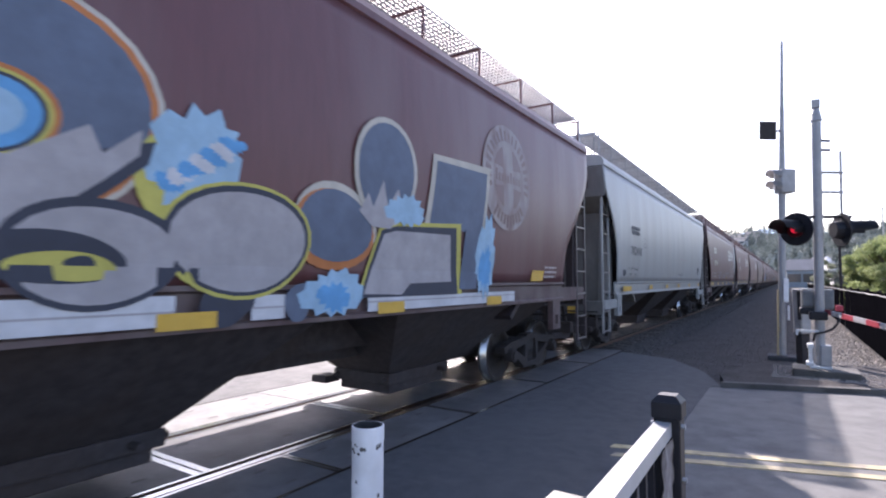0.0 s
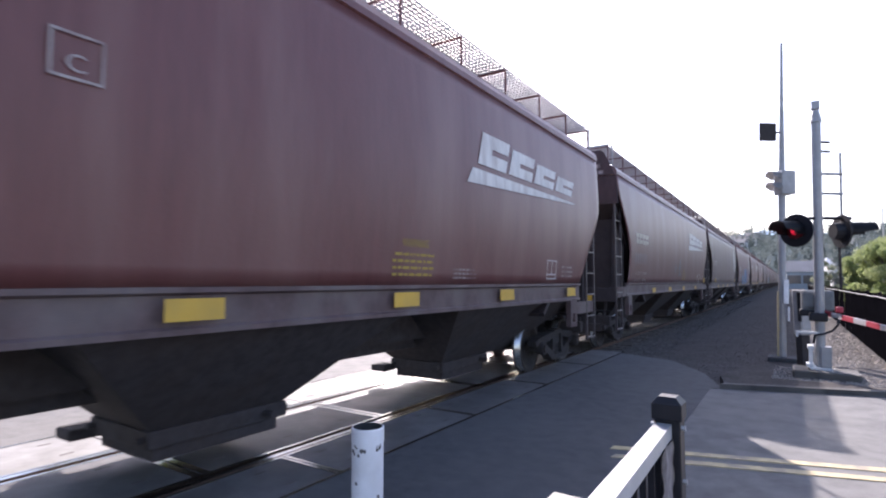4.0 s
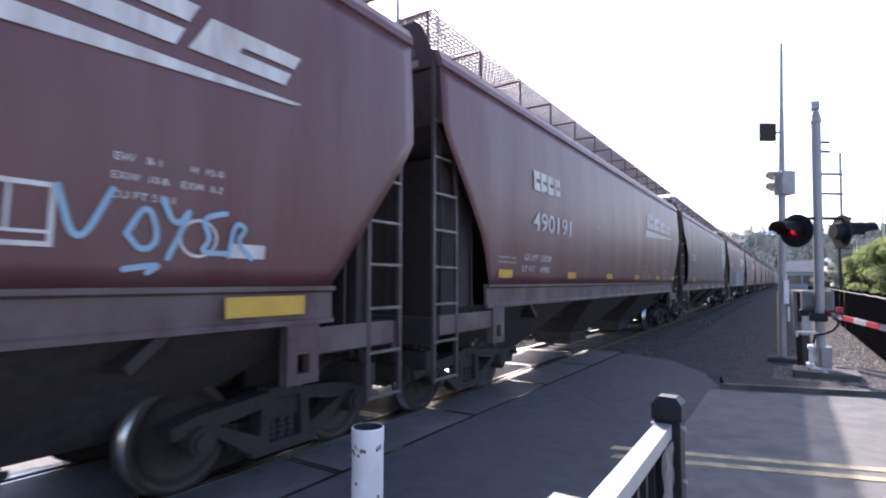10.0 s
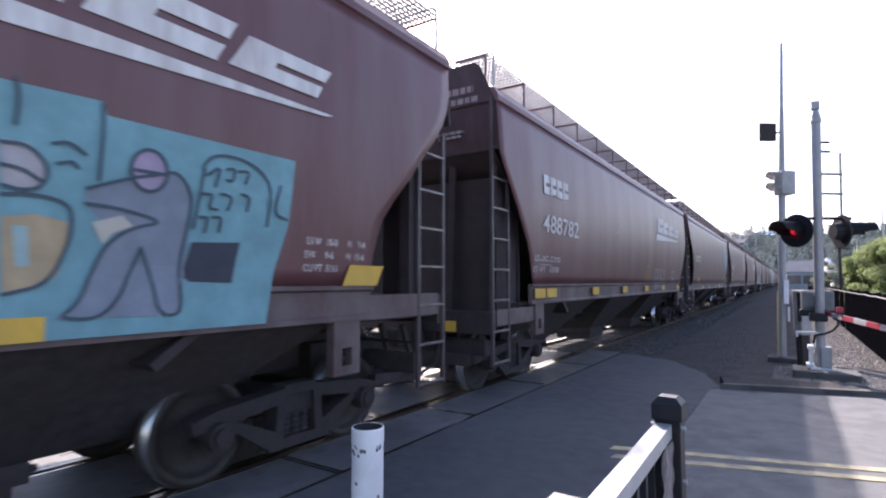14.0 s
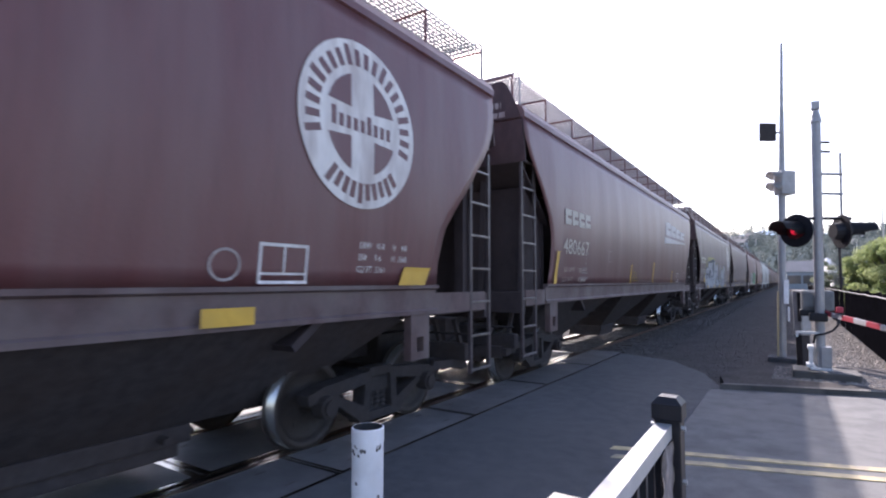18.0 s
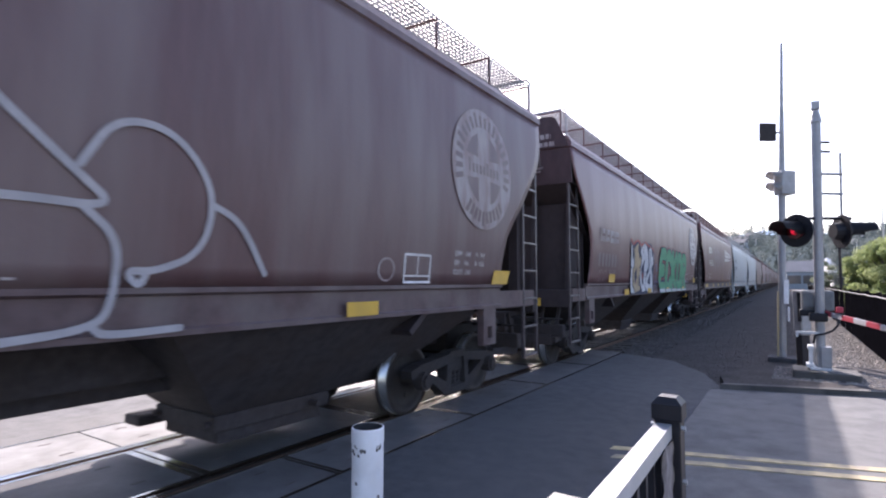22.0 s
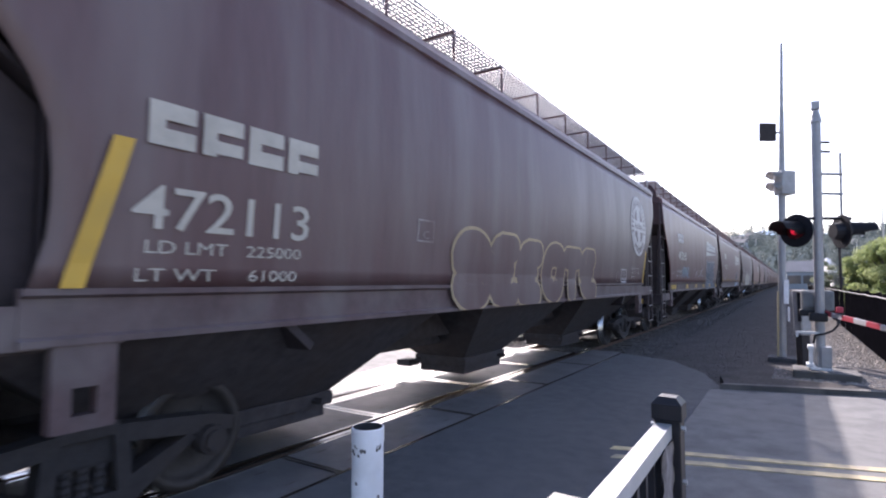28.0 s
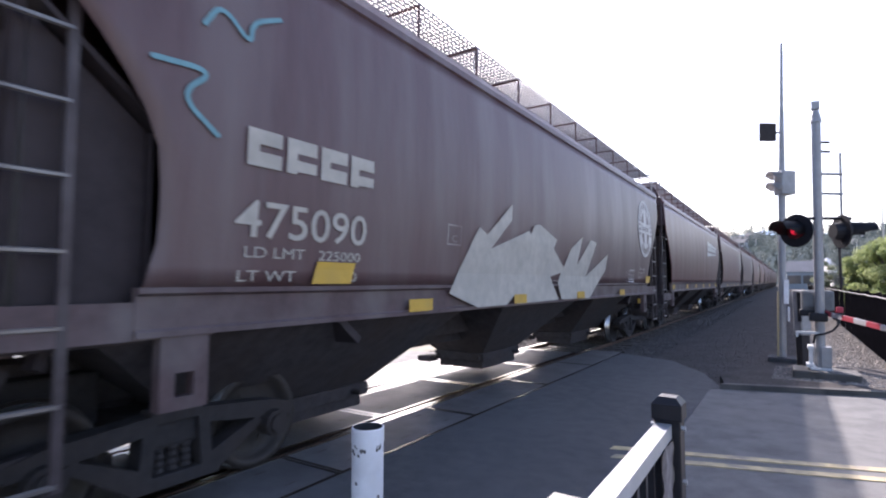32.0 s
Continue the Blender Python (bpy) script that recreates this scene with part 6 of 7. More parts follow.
    sill_patches(c, (-0.23, 2.05, 4.4), 0.45, 1.39, 1.51)
    patch(c, 5.9, 6.4, 1.72, 1.9, 0.08)
    small_print(c, 6.5, 7.1, 1.76, 2.0, 3, M_WHITE, 3)
    # pale grey cars
    for k, mark, num, u0 in ((1, 1, "702418", -6.17), (19, 0, "400034", -6.95)):
        c = CARS[k]
        u1 = -4.97 if k == 1 else -5.31
        if k == 1:
            owner_blocks(c, -6.13, -5.16, 2.98, 3.22, M_BLACKINK)
        else:
            owner_blocks(c, -6.80, -5.86, 3.24, 3.50, M_BLACKINK)
        letters(c, num, u0, u1, 2.42 if k == 1 else 2.70, 2.66 if k == 1 else 2.94, M_BLACKINK, "car_number", "dark painted car number", 0.012)
        dz = 0 if k == 1 else 0.2
        letters(c, "LD LMT  224600" if k == 1 else "LD LMT  223000", -6.35, -5.35, 2.0 + dz, 2.09 + dz, M_BLACKINK, bold=0.004)
        letters(c, "LT WT     61400" if k == 1 else "LT WT     63000", -6.35, -5.40, 1.83 + dz, 1.92 + dz, M_BLACKINK, bold=0.004)
        if k == 19:
            letters(c, "5200", -6.08, -5.79, 1.88, 1.98, M_BLACKINK, bold=0.004)
        frame_box(c, -4.70, -4.41, 2.68, 2.95, M_BLACKINK, 0.012, False)
        letters(c, "C", -4.61, -4.51, 2.73, 2.83, M_BLACKINK)
        small_print(c, 1.6, 3.2, 2.50, 2.58, 1, S["pink"], k)
        small_print(c, 1.4, 2.4, 1.9, 2.0, 2, M_BLACKINK, k + 1)
        painted(c, "placard", [rect(6.15, 6.7, 1.95, 2.3)], M_BLACKINK, "dark data placard")
        frame_box(c, 6.15, 6.7, 1.95, 2.3, M_STRIPE_W, 0.02)
        patch(c, -6.93, -6.05, 1.45, 1.58)
        sill_patches(c, (-3.86, -1.3, 1.0, 3.6, 6.3), 0.46, 1.46, 1.58)
    painted(CARS[1], "logo_mark", [blob(-6.75, 1.93, 0.14, 0.10, 4)], M_BLACKINK, "small dark oval mark")
    c = CARS[20]
    sill_patches(c, (-4.0, -1.4, 1.2, 3.9, 6.2), 0.46, 1.46, 1.58)
    small_print(c, 4.8, 5.5, 1.85, 2.05, 3, M_BLACKINK, 2)
    small_print(c, 2.4, 3.2, 1.9, 2.05, 2, M_BLACKINK, 3)
    # straight-sided cars
    for k, num, lim, lt in ((2, "487648", "223700", "62900"), (3, "485324", "224000", "61900"), (7, "486340", "223900", "62100"),
                            (8, "490191", "225200", "60800"), (11, "488782", "223100", "62900"),
                            (18, "485576", "224000", "62000"), (22, "485058", "224100", "61900"), (23, "490021", "225400", "60600")):
        straight_marks(k, num, lim, lt, du=-1.1 if k == 11 else 0.0, u_box=4.4 if k in (2, 7, 18) else 5.3, ring=k in (2, 7, 18),
                       u_warn={22: 2.15, 8: 2.2, 23: -3.3}.get(k, 0.95), sill_du={22: 0.25, 2: 0.15}.get(k, 0.0), warn=k != 7,
                       high={8: (-6.9, -4.0, -1.4, 1.33, 4.11, 6.78), 23: (-6.9, -4.1, -1.44, 1.06, 3.9, 6.7)}.get(k, ()),
                       u_c=-3.4 if k == 23 else -2.25, z_c=2.58 if k == 23 else 2.93)
    painted(CARS[8], "notice", [rect(3.07, 3.36, 1.81, 1.96)], M_OLDWHITE, "small white notice")
    round_marks(10, "482521", "223800", "62200", S["cream"], wedge=True, dz=0.15, du=-0.2)
    round_marks(14, "480667", "223400", "62600", S["cream"], wedge=True, stripes=True, yellow=False, dz=0.18)
    round_marks(4, "", "224000", "62000", S["cream"], wedge=True, yellow=False, dz=0.15)
    letters(CARS[4], "WARNING", 1.12, 1.62, 2.13, 2.22, M_YELLOWINK)
    small_print(CARS[4], 0.95, 1.75, 1.78, 2.08, 4, M_YELLOWINK, 11)
    # round-sided cars
    for k, num in ((5, ""), (6, "478066"), (9, ""), (12, ""), (13, "476755"), (15, "474760"), (16, ""), (17, ""), (21, "472113"), (24, "475090")):
        round_marks(k, num, mark=M_OLDWHITE if k in (5, 9, 16, 17) else S["cream"], logo=S["sky"] if k == 12 else (M_OLDWHITE if k in (16,) else M_WHITE),
                    u_logo={13: 6.05, 15: 6.42, 16: 6.85, 21: 6.75}.get(k, 6.95), stripes=k == 21, yellow=k not in (6, 21),
                    du={6: 0.3, 15: -0.28, 21: -0.13}.get(k, 0.0), boxes=-1.16 if k == 13 else -1.75, tail={13: 0.65, 16: 0.28}.get(k, 0.1))
    sill_patches(CARS[6], (-6.8,), 0.95, 1.40, 1.54)
    for u in (6.95, 7.12):
        patch(CARS[15], u, u + 0.12, 1.70, 2.18, 0.12)
    tag(CARS[15], [[(6.37, 2.0), (6.42, 1.86), (6.5, 1.98), (6.56, 1.86), (6.62, 2.0)], [(6.68, 1.86), (6.7, 1.98)], [(6.78, 2.05), (6.78, 1.86), (6.86, 1.88)], [(6.72, 1.97), (6.86, 1.97)], [(6.92, 2.06), (6.92, 1.86)], [(6.92, 1.95), (7.0, 1.98), (7.04, 1.86)]], 0.03, S["pale"])
    for k in range(25, len(CARS)):
        if SHAPE_OF[KINDS[k]] == "straight":
            wedge_logo(CARS[k], M_WHITE)
            sill_patches(CARS[k], (-7.1, -4.0, -1.5, 1.0, 3.5, 6.3))
        else:
            round_logo(CARS[k], M_WHITE, PAINT[KINDS[k]], 6.75)
            sill_patches(CARS[k], (-4.6, -1.6, 1.0, 4.2), z0=1.40, z1=1.54)
    # painted pieces and tags
    tag(CARS[2], [[(-7.9, 3.35), (-7.6, 3.35), (-7.85, 3.05), (-7.55, 3.05)], [(-7.5, 3.1), (-7.2, 3.15), (-7.4, 2.9), (-7.15, 2.9)], [(-7.0, 2.95), (-7.2, 2.75), (-7.0, 2.6), (-6.8, 2.75), (-7.0, 2.95)]], 0.035, S["pale"])
    rng = random.Random(12)
    for i in range(14):
        u = -3.6 + i * 0.5 + rng.uniform(-0.1, 0.1)
        tag(CARS[2], [[(u + rng.uniform(-0.22, 0.3), rng.uniform(1.75, 2.35)) for _ in range(5)]], 0.03, S["sky"] if i % 3 else S["faint"])
    sprayed(CARS[2], (("white", 1, [(7.55, 4.3), (7.95, 4.42), (8.2, 4.2), (8.22, 3.9), (8.2, 3.35), (7.9, 2.97), (7.4, 2.16), (6.88, 2.42), (6.72, 2.77), (7.07, 3.23), (7.4, 3.61), (7.35, 3.96)]),), "white spray figure at the end of the side", 0.002)
    tag(CARS[2], [[(7.65, 4.27), (7.9, 3.99), (7.72, 3.51), (8.07, 3.41)], [(7.38, 3.45), (7.7, 3.18), (7.06, 2.85), (6.87, 2.46)], [(8.14, 4.0), (7.95, 3.74), (8.1, 3.34), (7.7, 2.94)], [(7.22, 3.1), (7.53, 2.84), (7.32, 2.5), (7.42, 2.27)]], 0.03, S["dark"], "dark lines in the white figure", 0.008, 0.0)
    graffiti(CARS[2], "WARM", 4.42, 5.2, 2.38, 2.64, ((S["pale"], 0.16),), "thin pale spray tag", 5, 1)
    rng = random.Random(31)
    painted(CARS[2], "graffiti", [(blob(1.2 + 0.42 * i, rng.uniform(1.48, 1.62), 0.22, 0.06, i, 0.25, spikes=0.2), i % 2) for i in range(9)], [S["navyblue"], S["slate"]], "blue spray smears along the sill", lift=0.001)
    tag(CARS[4], [[(0.18, 2.2), (0.24, 2.55), (0.36, 2.62), (0.46, 2.4), (0.42, 2.0), (0.30, 1.92), (0.2, 2.1), (0.2, 2.3)], [(0.05, 2.35), (0.15, 2.2), (0.3, 2.3)], [(0.33, 2.5), (0.33, 2.05)], [(0.45, 2.05), (0.62, 2.0)], [(-0.6, 2.35), (-0.5, 2.0), (-0.4, 2.3)]], 0.03, S["cyan"])
    for i, w in enumerate(("352", "SORN", "CT")):
        a, b = ((-5.6, -5.12), (-5.05, -4.3), (-4.1, -3.6))[i]
        graffiti(CARS[5], w.replace("5", "S"), a, b, 1.70, 1.98, ((S["pale"], 0.16),), "thin pale spray tag", i, 2)
    c = CARS[6]
    graffiti(c, "2023", -3.24, -2.08, 1.52, 2.36, ((S["deep"], 0.62), (S["blue"], 0.48), (S["sky"], 0.20)), "blue and white sprayed year", 2)
    graffiti(c, "EYBSOR", -1.2, 2.95, 1.58, 2.98, ((S["sky"], 0.60), (S["dark"], 0.47), ((S["dusk"], S["violet"], S["blue"], S["slate"]), 0.40), (S["sky"], 0.08)), "large blue and violet graffiti with a pale glow", 4)
    painted(c, "graffiti", [(star(-1.75, 1.85, 0.24), 0), (star(-1.75, 1.85, 0.19), 1), (star(-1.35, 1.87, 0.17), 0), (star(-1.35, 1.87, 0.13), 1), (star(3.35, 2.3, 0.44), 0), (star(3.35, 2.3, 0.38), 2), (star(3.35, 2.3, 0.32), 1)],
            [S["sky"], S["blue"], S["dark"]], "blue painted stars", lift=0.003)
    letters(c, "HAPPY BDAY", -1.05, 0.4, 1.42, 1.56, S["white"])
    tag(CARS[7], [[(5.1, 2.3), (5.22, 1.92), (5.4, 2.32)], [(5.5, 2.05), (5.62, 2.28), (5.72, 2.02), (5.6, 1.93), (5.5, 2.05)], [(5.72, 2.3), (5.82, 2.1), (5.95, 2.3), (5.78, 1.9)], [(6.2, 2.25), (6.0, 2.2), (6.1, 2.05), (6.0, 1.95), (6.22, 1.95)], [(6.25, 1.93), (6.28, 2.2), (6.4, 2.15), (6.3, 2.05), (6.45, 1.92)], [(5.5, 1.82), (5.75, 1.86), (5.65, 1.8)]], 0.04, S["sky"], "pale blue handwritten tag")
    tag(CARS[7], [[(-3.95, 1.95), (-4.05, 2.3), (-3.75, 2.42), (-3.65, 2.1), (-3.45, 2.45), (-3.2, 2.15), (-3.3, 1.95)], [(-4.05, 2.05), (-3.65, 1.92), (-3.15, 2.0)], [(-3.9, 2.2), (-3.5, 2.25), (-3.25, 2.2)], [(-3.8, 2.0), (-3.75, 2.4)], [(-3.4, 2.0), (-3.4, 2.4)]], 0.045, S["pale"])
    rng = random.Random(9)
    c = CARS[9]
    for i in range(9):
        u = -5.4 + i * 0.3
        tag(c, [[(u + rng.uniform(-0.2, 0.3), rng.uniform(1.75, 2.3)) for _ in range(6)]], 0.025, S["faint"] if i % 2 else S["pale"])
    tag(c, [[(-2.73, 2.35), (-2.67, 2.2), (-2.40, 2.22), (-2.20, 2.2)], [(-2.63, 2.12), (-2.73, 2.0), (-2.73, 1.88), (-2.63, 1.85)], [(-2.45, 2.2), (-2.47, 1.85)], [(-2.60, 1.9), (-2.50, 2.05)], [(-1.80, 1.85), (-1.75, 1.92), (-1.67, 1.85), (-1.75, 1.80), (-1.80, 1.85)]], 0.035, S["white"])
    for i in range(5):
        u = -1.1 + i * 0.5
        painted(c, "graffiti", [(blob(u, 2.35 - 0.05 * i, 0.17, 0.22, i, 0.1), 0), (blob(u - 0.02, 1.95, 0.11, 0.26, i + 9, 0.15), 0)], S["faint"], "faded pale spray shapes", lift=0.002)
    c = CARS[10]
    graffiti(c, "RBAR", -5.85, -1.95, 1.36, 2.66, ((S["pale"], 0.56), (S["ink"], 0.49), (S["slate"], 0.30), (S["pale"], 0.09)), "dark outlined graffiti letters with white edges", 6)
    painted(c, "graffiti", [([(-6.9, 1.62), (-6.2, 1.60), (-5.95, 1.40), (-5.8, 2.3), (-6.05, 1.98), (-6.5, 1.78)], 0), ([(-2.2, 2.3), (-1.75, 1.85), (-2.35, 1.6)], 0)], S["pink"], "pale pink spray spikes", lift=0.001)
    painted(c, "graffiti", [([(-2.1, 1.40), (-1.7, 2.45), (-0.9, 2.55), (0.2, 2.42), (1.0, 2.62), (1.6, 2.5), (2.33, 2.36), (2.36, 1.40)], 0),
                            ([(2.63, 1.40), (2.93, 2.85), (4.4, 2.83), (4.9, 2.85), (4.92, 2.77), (6.41, 2.77), (6.37, 2.21), (6.2, 1.62), (6.19, 1.40)], 1)], [S["moss"], S["cyan"]], "muted green and turquoise painted grounds", lift=0.0)
    graffiti(c, "CHENZ", -2.0, 2.25, 1.42, 2.5, ((S["white"], 0.44), (S["ink"], 0.40), ((S["mauve"], S["sky"], S["sky"], S["mauve"]), 0.33)), "blue and mauve graffiti letters with dark edges", 3, 1)
    sprayed(c, (
        ("dusk", 2, [(4.83, 2.3), (5.09, 2.41), (5.26, 2.46), (5.37, 2.49), (5.5, 2.36), (5.48, 2.15), (5.43, 1.81), (5.47, 1.52), (5.31, 1.51), (5.26, 1.74), (5.17, 1.96), (5.01, 1.52), (4.71, 1.52), (4.82, 1.6), (4.89, 1.8), (4.96, 1.98), (5.1, 2.1), (5.32, 2.14), (5.04, 2.2), (4.83, 2.21)]),
        ("cream", 3, [(4.87, 2.1), (5.04, 2.16), (5.11, 2.1), (4.99, 2.04), (4.94, 1.97)]),
        ("pale", 2, [(4.4, 2.51), (4.53, 2.51), (4.62, 2.4), (4.61, 2.28), (4.52, 2.25), (4.42, 2.27)]),
        ("tan", 2, [(4.43, 2.09), (4.58, 2.12), (4.75, 2.09), (4.74, 1.9), (4.71, 1.74), (4.61, 1.72), (4.46, 1.67)]),
        ("teal", 3, [(4.48, 2.05), (4.55, 2.05), (4.58, 1.77), (4.52, 1.74)]),
        ("dark", 3, [(5.52, 2.02), (5.91, 2.04), (5.86, 1.73), (5.45, 1.74)]),
    ), "grey stooping figure and ochre letters on turquoise", 0.0035)
    tag(c, [[(4.83, 2.3), (5.09, 2.41), (5.28, 2.46), (5.38, 2.5), (5.5, 2.36), (5.48, 2.15)],
            [(4.83, 2.21), (5.04, 2.2), (5.32, 2.14), (5.11, 2.09), (4.96, 1.98), (4.89, 1.8), (4.82, 1.6), (4.71, 1.52), (5.01, 1.51), (5.17, 1.96)],
            [(5.48, 2.15), (5.43, 1.81), (5.48, 1.51), (5.31, 1.51), (5.26, 1.74), (5.17, 1.96)],
            [(4.4, 2.49), (4.53, 2.5), (4.63, 2.39), (4.61, 2.28), (4.52, 2.24), (4.42, 2.26)],
            [(4.41, 2.37), (4.51, 2.36), (4.59, 2.31)],
            [(4.45, 2.85), (4.47, 2.73), (4.46, 2.6)],
            [(4.89, 2.83), (4.9, 2.64), (4.89, 2.36)],
            [(4.42, 2.21), (4.57, 2.23), (4.74, 2.2), (4.77, 2.09), (4.74, 1.9), (4.66, 1.72), (4.46, 1.67)],
            [(5.52, 2.12), (5.56, 2.43), (5.59, 2.67), (5.93, 2.69), (6.18, 2.54), (6.15, 2.19)],
            [(5.6, 2.51), (5.71, 2.6), (5.67, 2.44)],
            [(5.76, 2.58), (5.83, 2.6), (5.81, 2.49), (5.76, 2.5)],
            [(5.86, 2.58), (5.96, 2.6), (5.92, 2.5)],
            [(5.57, 2.37), (5.66, 2.38), (5.62, 2.27), (5.69, 2.27)],
            [(5.72, 2.39), (5.82, 2.38), (5.78, 2.28)],
            [(5.89, 2.41), (5.97, 2.4), (5.95, 2.29)],
            [(5.56, 2.2), (5.63, 2.21), (5.61, 2.1)],
            [(5.66, 2.21), (5.74, 2.22), (5.72, 2.11)],
            [(4.64, 2.53), (4.72, 2.56), (4.81, 2.5)],
            [(4.67, 2.42), (4.75, 2.45), (4.77, 2.41)],
            [(6.26, 2.53), (6.2, 2.29), (6.34, 2.26)]], 0.022, S["ink"], "dark drawn outlines on turquoise", 0.016)
    sprayed(c, (("mauve", 3, blob(5.19, 2.47, 0.12, 0.14, 3, 0.03)),), "round grey head of the figure", 0.0035)
    tag(c, [[(5.19 + 0.12 * math.cos(a * 0.45), 2.47 + 0.14 * math.sin(a * 0.45)) for a in range(15)], [(5.1, 2.46), (5.28, 2.46)], [(2.7, 1.7), (3.5, 2.32), (3.7, 2.55), (3.95, 2.1), (4.15, 1.76), (3.7, 1.85), (2.9, 1.66)], [(3.1, 2.7), (3.3, 2.4), (3.05, 2.2)]], 0.025, S["ink"], "dark drawn outlines", 0.016)
    sprayed(c, (("tan", 2, [(2.75, 1.72), (3.5, 2.30), (3.68, 2.50), (3.92, 2.1), (4.1, 1.78), (3.7, 1.84), (2.95, 1.67)]),), "ochre sprayed shape", 0.003)
    frame_box(c, 5.45, 5.93, 1.71, 2.05, M_WHITE, 0.02)
    graffiti(CARS[11], "CROER", 2.4, 4.1, 1.5, 2.15, ((S["pale"], 0.16),), "thin pale outlined tag", 5)
    graffiti(CARS[12], "SE", 2.2, 3.0, 1.42, 1.58, ((S["cream"], 0.4),), "cream dabs on the sill", 2)
    painted(CARS[14], "graffiti", [(rect(-5.9 + 0.1 * i, -5.35 - 0.05 * i, 1.8 + 0.1 * i, 1.84 + 0.1 * i), 0) for i in range(6)], S["faint"], "faint ghost of old markings", lift=0.001)
    c = CARS[15]
    sprayed(c, (
        ("ochre", 1, [(-5.91, 2.06), (-5.53, 2.22), (-5.47, 2.58), (-5.28, 2.87), (-5.19, 2.52), (-4.82, 2.58), (-4.66, 3.03), (-4.52, 2.73), (-4.04, 2.87), (-2.38, 3.08), (-1.48, 3.01), (-1.27, 2.41), (-1.4, 1.4), (-4.67, 1.39), (-5.34, 1.39), (-5.54, 1.73), (-5.68, 1.6), (-5.86, 1.82)]),
        ("dark", 2, [(-5.78, 2), (-5.44, 2.16), (-5.4, 2.59), (-5.28, 2.76), (-5.2, 2.46), (-4.78, 2.53), (-4.63, 2.88), (-4.48, 2.77), (-3.94, 2.84), (-2.38, 3), (-1.57, 2.94), (-1.45, 2.39), (-1.58, 1.4), (-4.96, 1.39), (-5.4, 1.45), (-5.55, 1.87)]),
        ("silver", 3, [(-5.7, 1.97), (-5.41, 2.14), (-5.36, 2.55), (-5.26, 2.37), (-5.06, 2.48), (-4.73, 2.44), (-4.6, 2.72), (-4.52, 2.67), (-4.66, 2.27), (-4.72, 1.89), (-4.82, 1.68), (-5.08, 1.69), (-4.76, 1.6), (-4.89, 1.39), (-5.22, 1.39), (-5.42, 1.64), (-5.51, 1.97)]),
        ("dark", 4, [(-5.26, 2.15), (-4.95, 2.19), (-5.05, 1.98), (-5.18, 2.03)]),
        ("dark", 4, [(-4.89, 2.17), (-4.66, 2.21), (-4.73, 1.89), (-4.92, 1.98)]),
        ("dark", 4, [(-5.17, 1.88), (-5.01, 1.96), (-5.02, 1.84), (-4.7, 1.79), (-4.88, 1.74), (-5.12, 1.78)]),
        ("dark", 4, [(-5.1, 1.51), (-4.96, 1.55), (-4.91, 1.48), (-5.06, 1.45)]),
        ("silver", 3, [(-4.67, 1.84), (-4.39, 2.73), (-4.24, 2.78), (-4.31, 2.22), (-4.11, 2.71), (-3.52, 2.75), (-3.38, 2.19), (-3.25, 1.6), (-3.6, 1.4), (-4.35, 1.44), (-4.6, 1.71)]),
        ("dark", 4, [(-4.26, 2.22), (-4, 2.33), (-3.5, 2.39), (-3.51, 2.31), (-3.99, 2.24), (-4.16, 2.08), (-3.66, 1.92), (-3.69, 1.84), (-4.23, 2.03)]),
        ("dark", 4, [(-3.98, 2.09), (-3.76, 2.06), (-3.76, 1.92), (-3.96, 1.94)]),
        ("silver", 3, [(-3.23, 2.23), (-3.32, 2.71), (-2.72, 2.84), (-2.78, 2.44), (-2.3, 2.24), (-2.1, 1.48), (-2.65, 1.39), (-3.2, 1.46)]),
        ("dark", 4, [(-3.11, 2.04), (-2.57, 2.09), (-2.56, 2.01), (-3.07, 1.95)]),
        ("silver", 3, [(-2.16, 2.34), (-1.91, 2.84), (-1.5, 2.97), (-1.55, 2.55), (-1.83, 2.29), (-1.69, 1.97), (-1.39, 1.9), (-1.54, 1.48), (-1.98, 1.48)]),
    ), "silver graffiti shapes with dark and yellow outline", 0.002)
    graffiti(c, "RLIMB", -1.1, 4.3, 1.40, 2.85, ((S["ochre"], 0.50), (S["dark"], 0.44), (S["silver"], 0.33)), "silver letters with dark and yellow outline", 9)
    tag(c, [[(-4.36, 2.7), (-4.3, 2.25), (-4.5, 1.9)], [(-3.95, 2.7), (-4.05, 2.35)], [(-3.05, 2.75), (-3.0, 2.3), (-2.85, 2.1)], [(-2.6, 2.75), (-2.7, 2.45)], [(-3.75, 2.7), (-3.85, 2.5), (-3.6, 2.45)], [(-5.3, 1.95), (-5.25, 1.7), (-5.05, 1.62)], [(-2.9, 1.9), (-2.5, 1.75), (-2.3, 1.5)]], 0.028, S["dark"], "dark lines in the silver letters", 0.014, 0.0)
    c = CARS[16]
    graffiti(c, "NULPH", -5.18, -4.55, 2.32, 2.75, ((S["pale"], 0.2),), "white brush letters", 3, 1)
    painted(c, "graffiti", [(blob(-1.9, 2.5, 0.45, 0.36, 3, 0.06), 0), (blob(-1.2, 2.25, 1.0, 0.28, 5, 0.1, spikes=0.08), 0), (blob(-1.9, 1.75, 0.16, 0.4, 6), 0), (blob(-1.2, 1.75, 0.14, 0.4, 7), 0), (blob(-0.4, 1.8, 0.14, 0.42, 8), 0)], S["faint"], "pale dripping spray shape", lift=0.002)
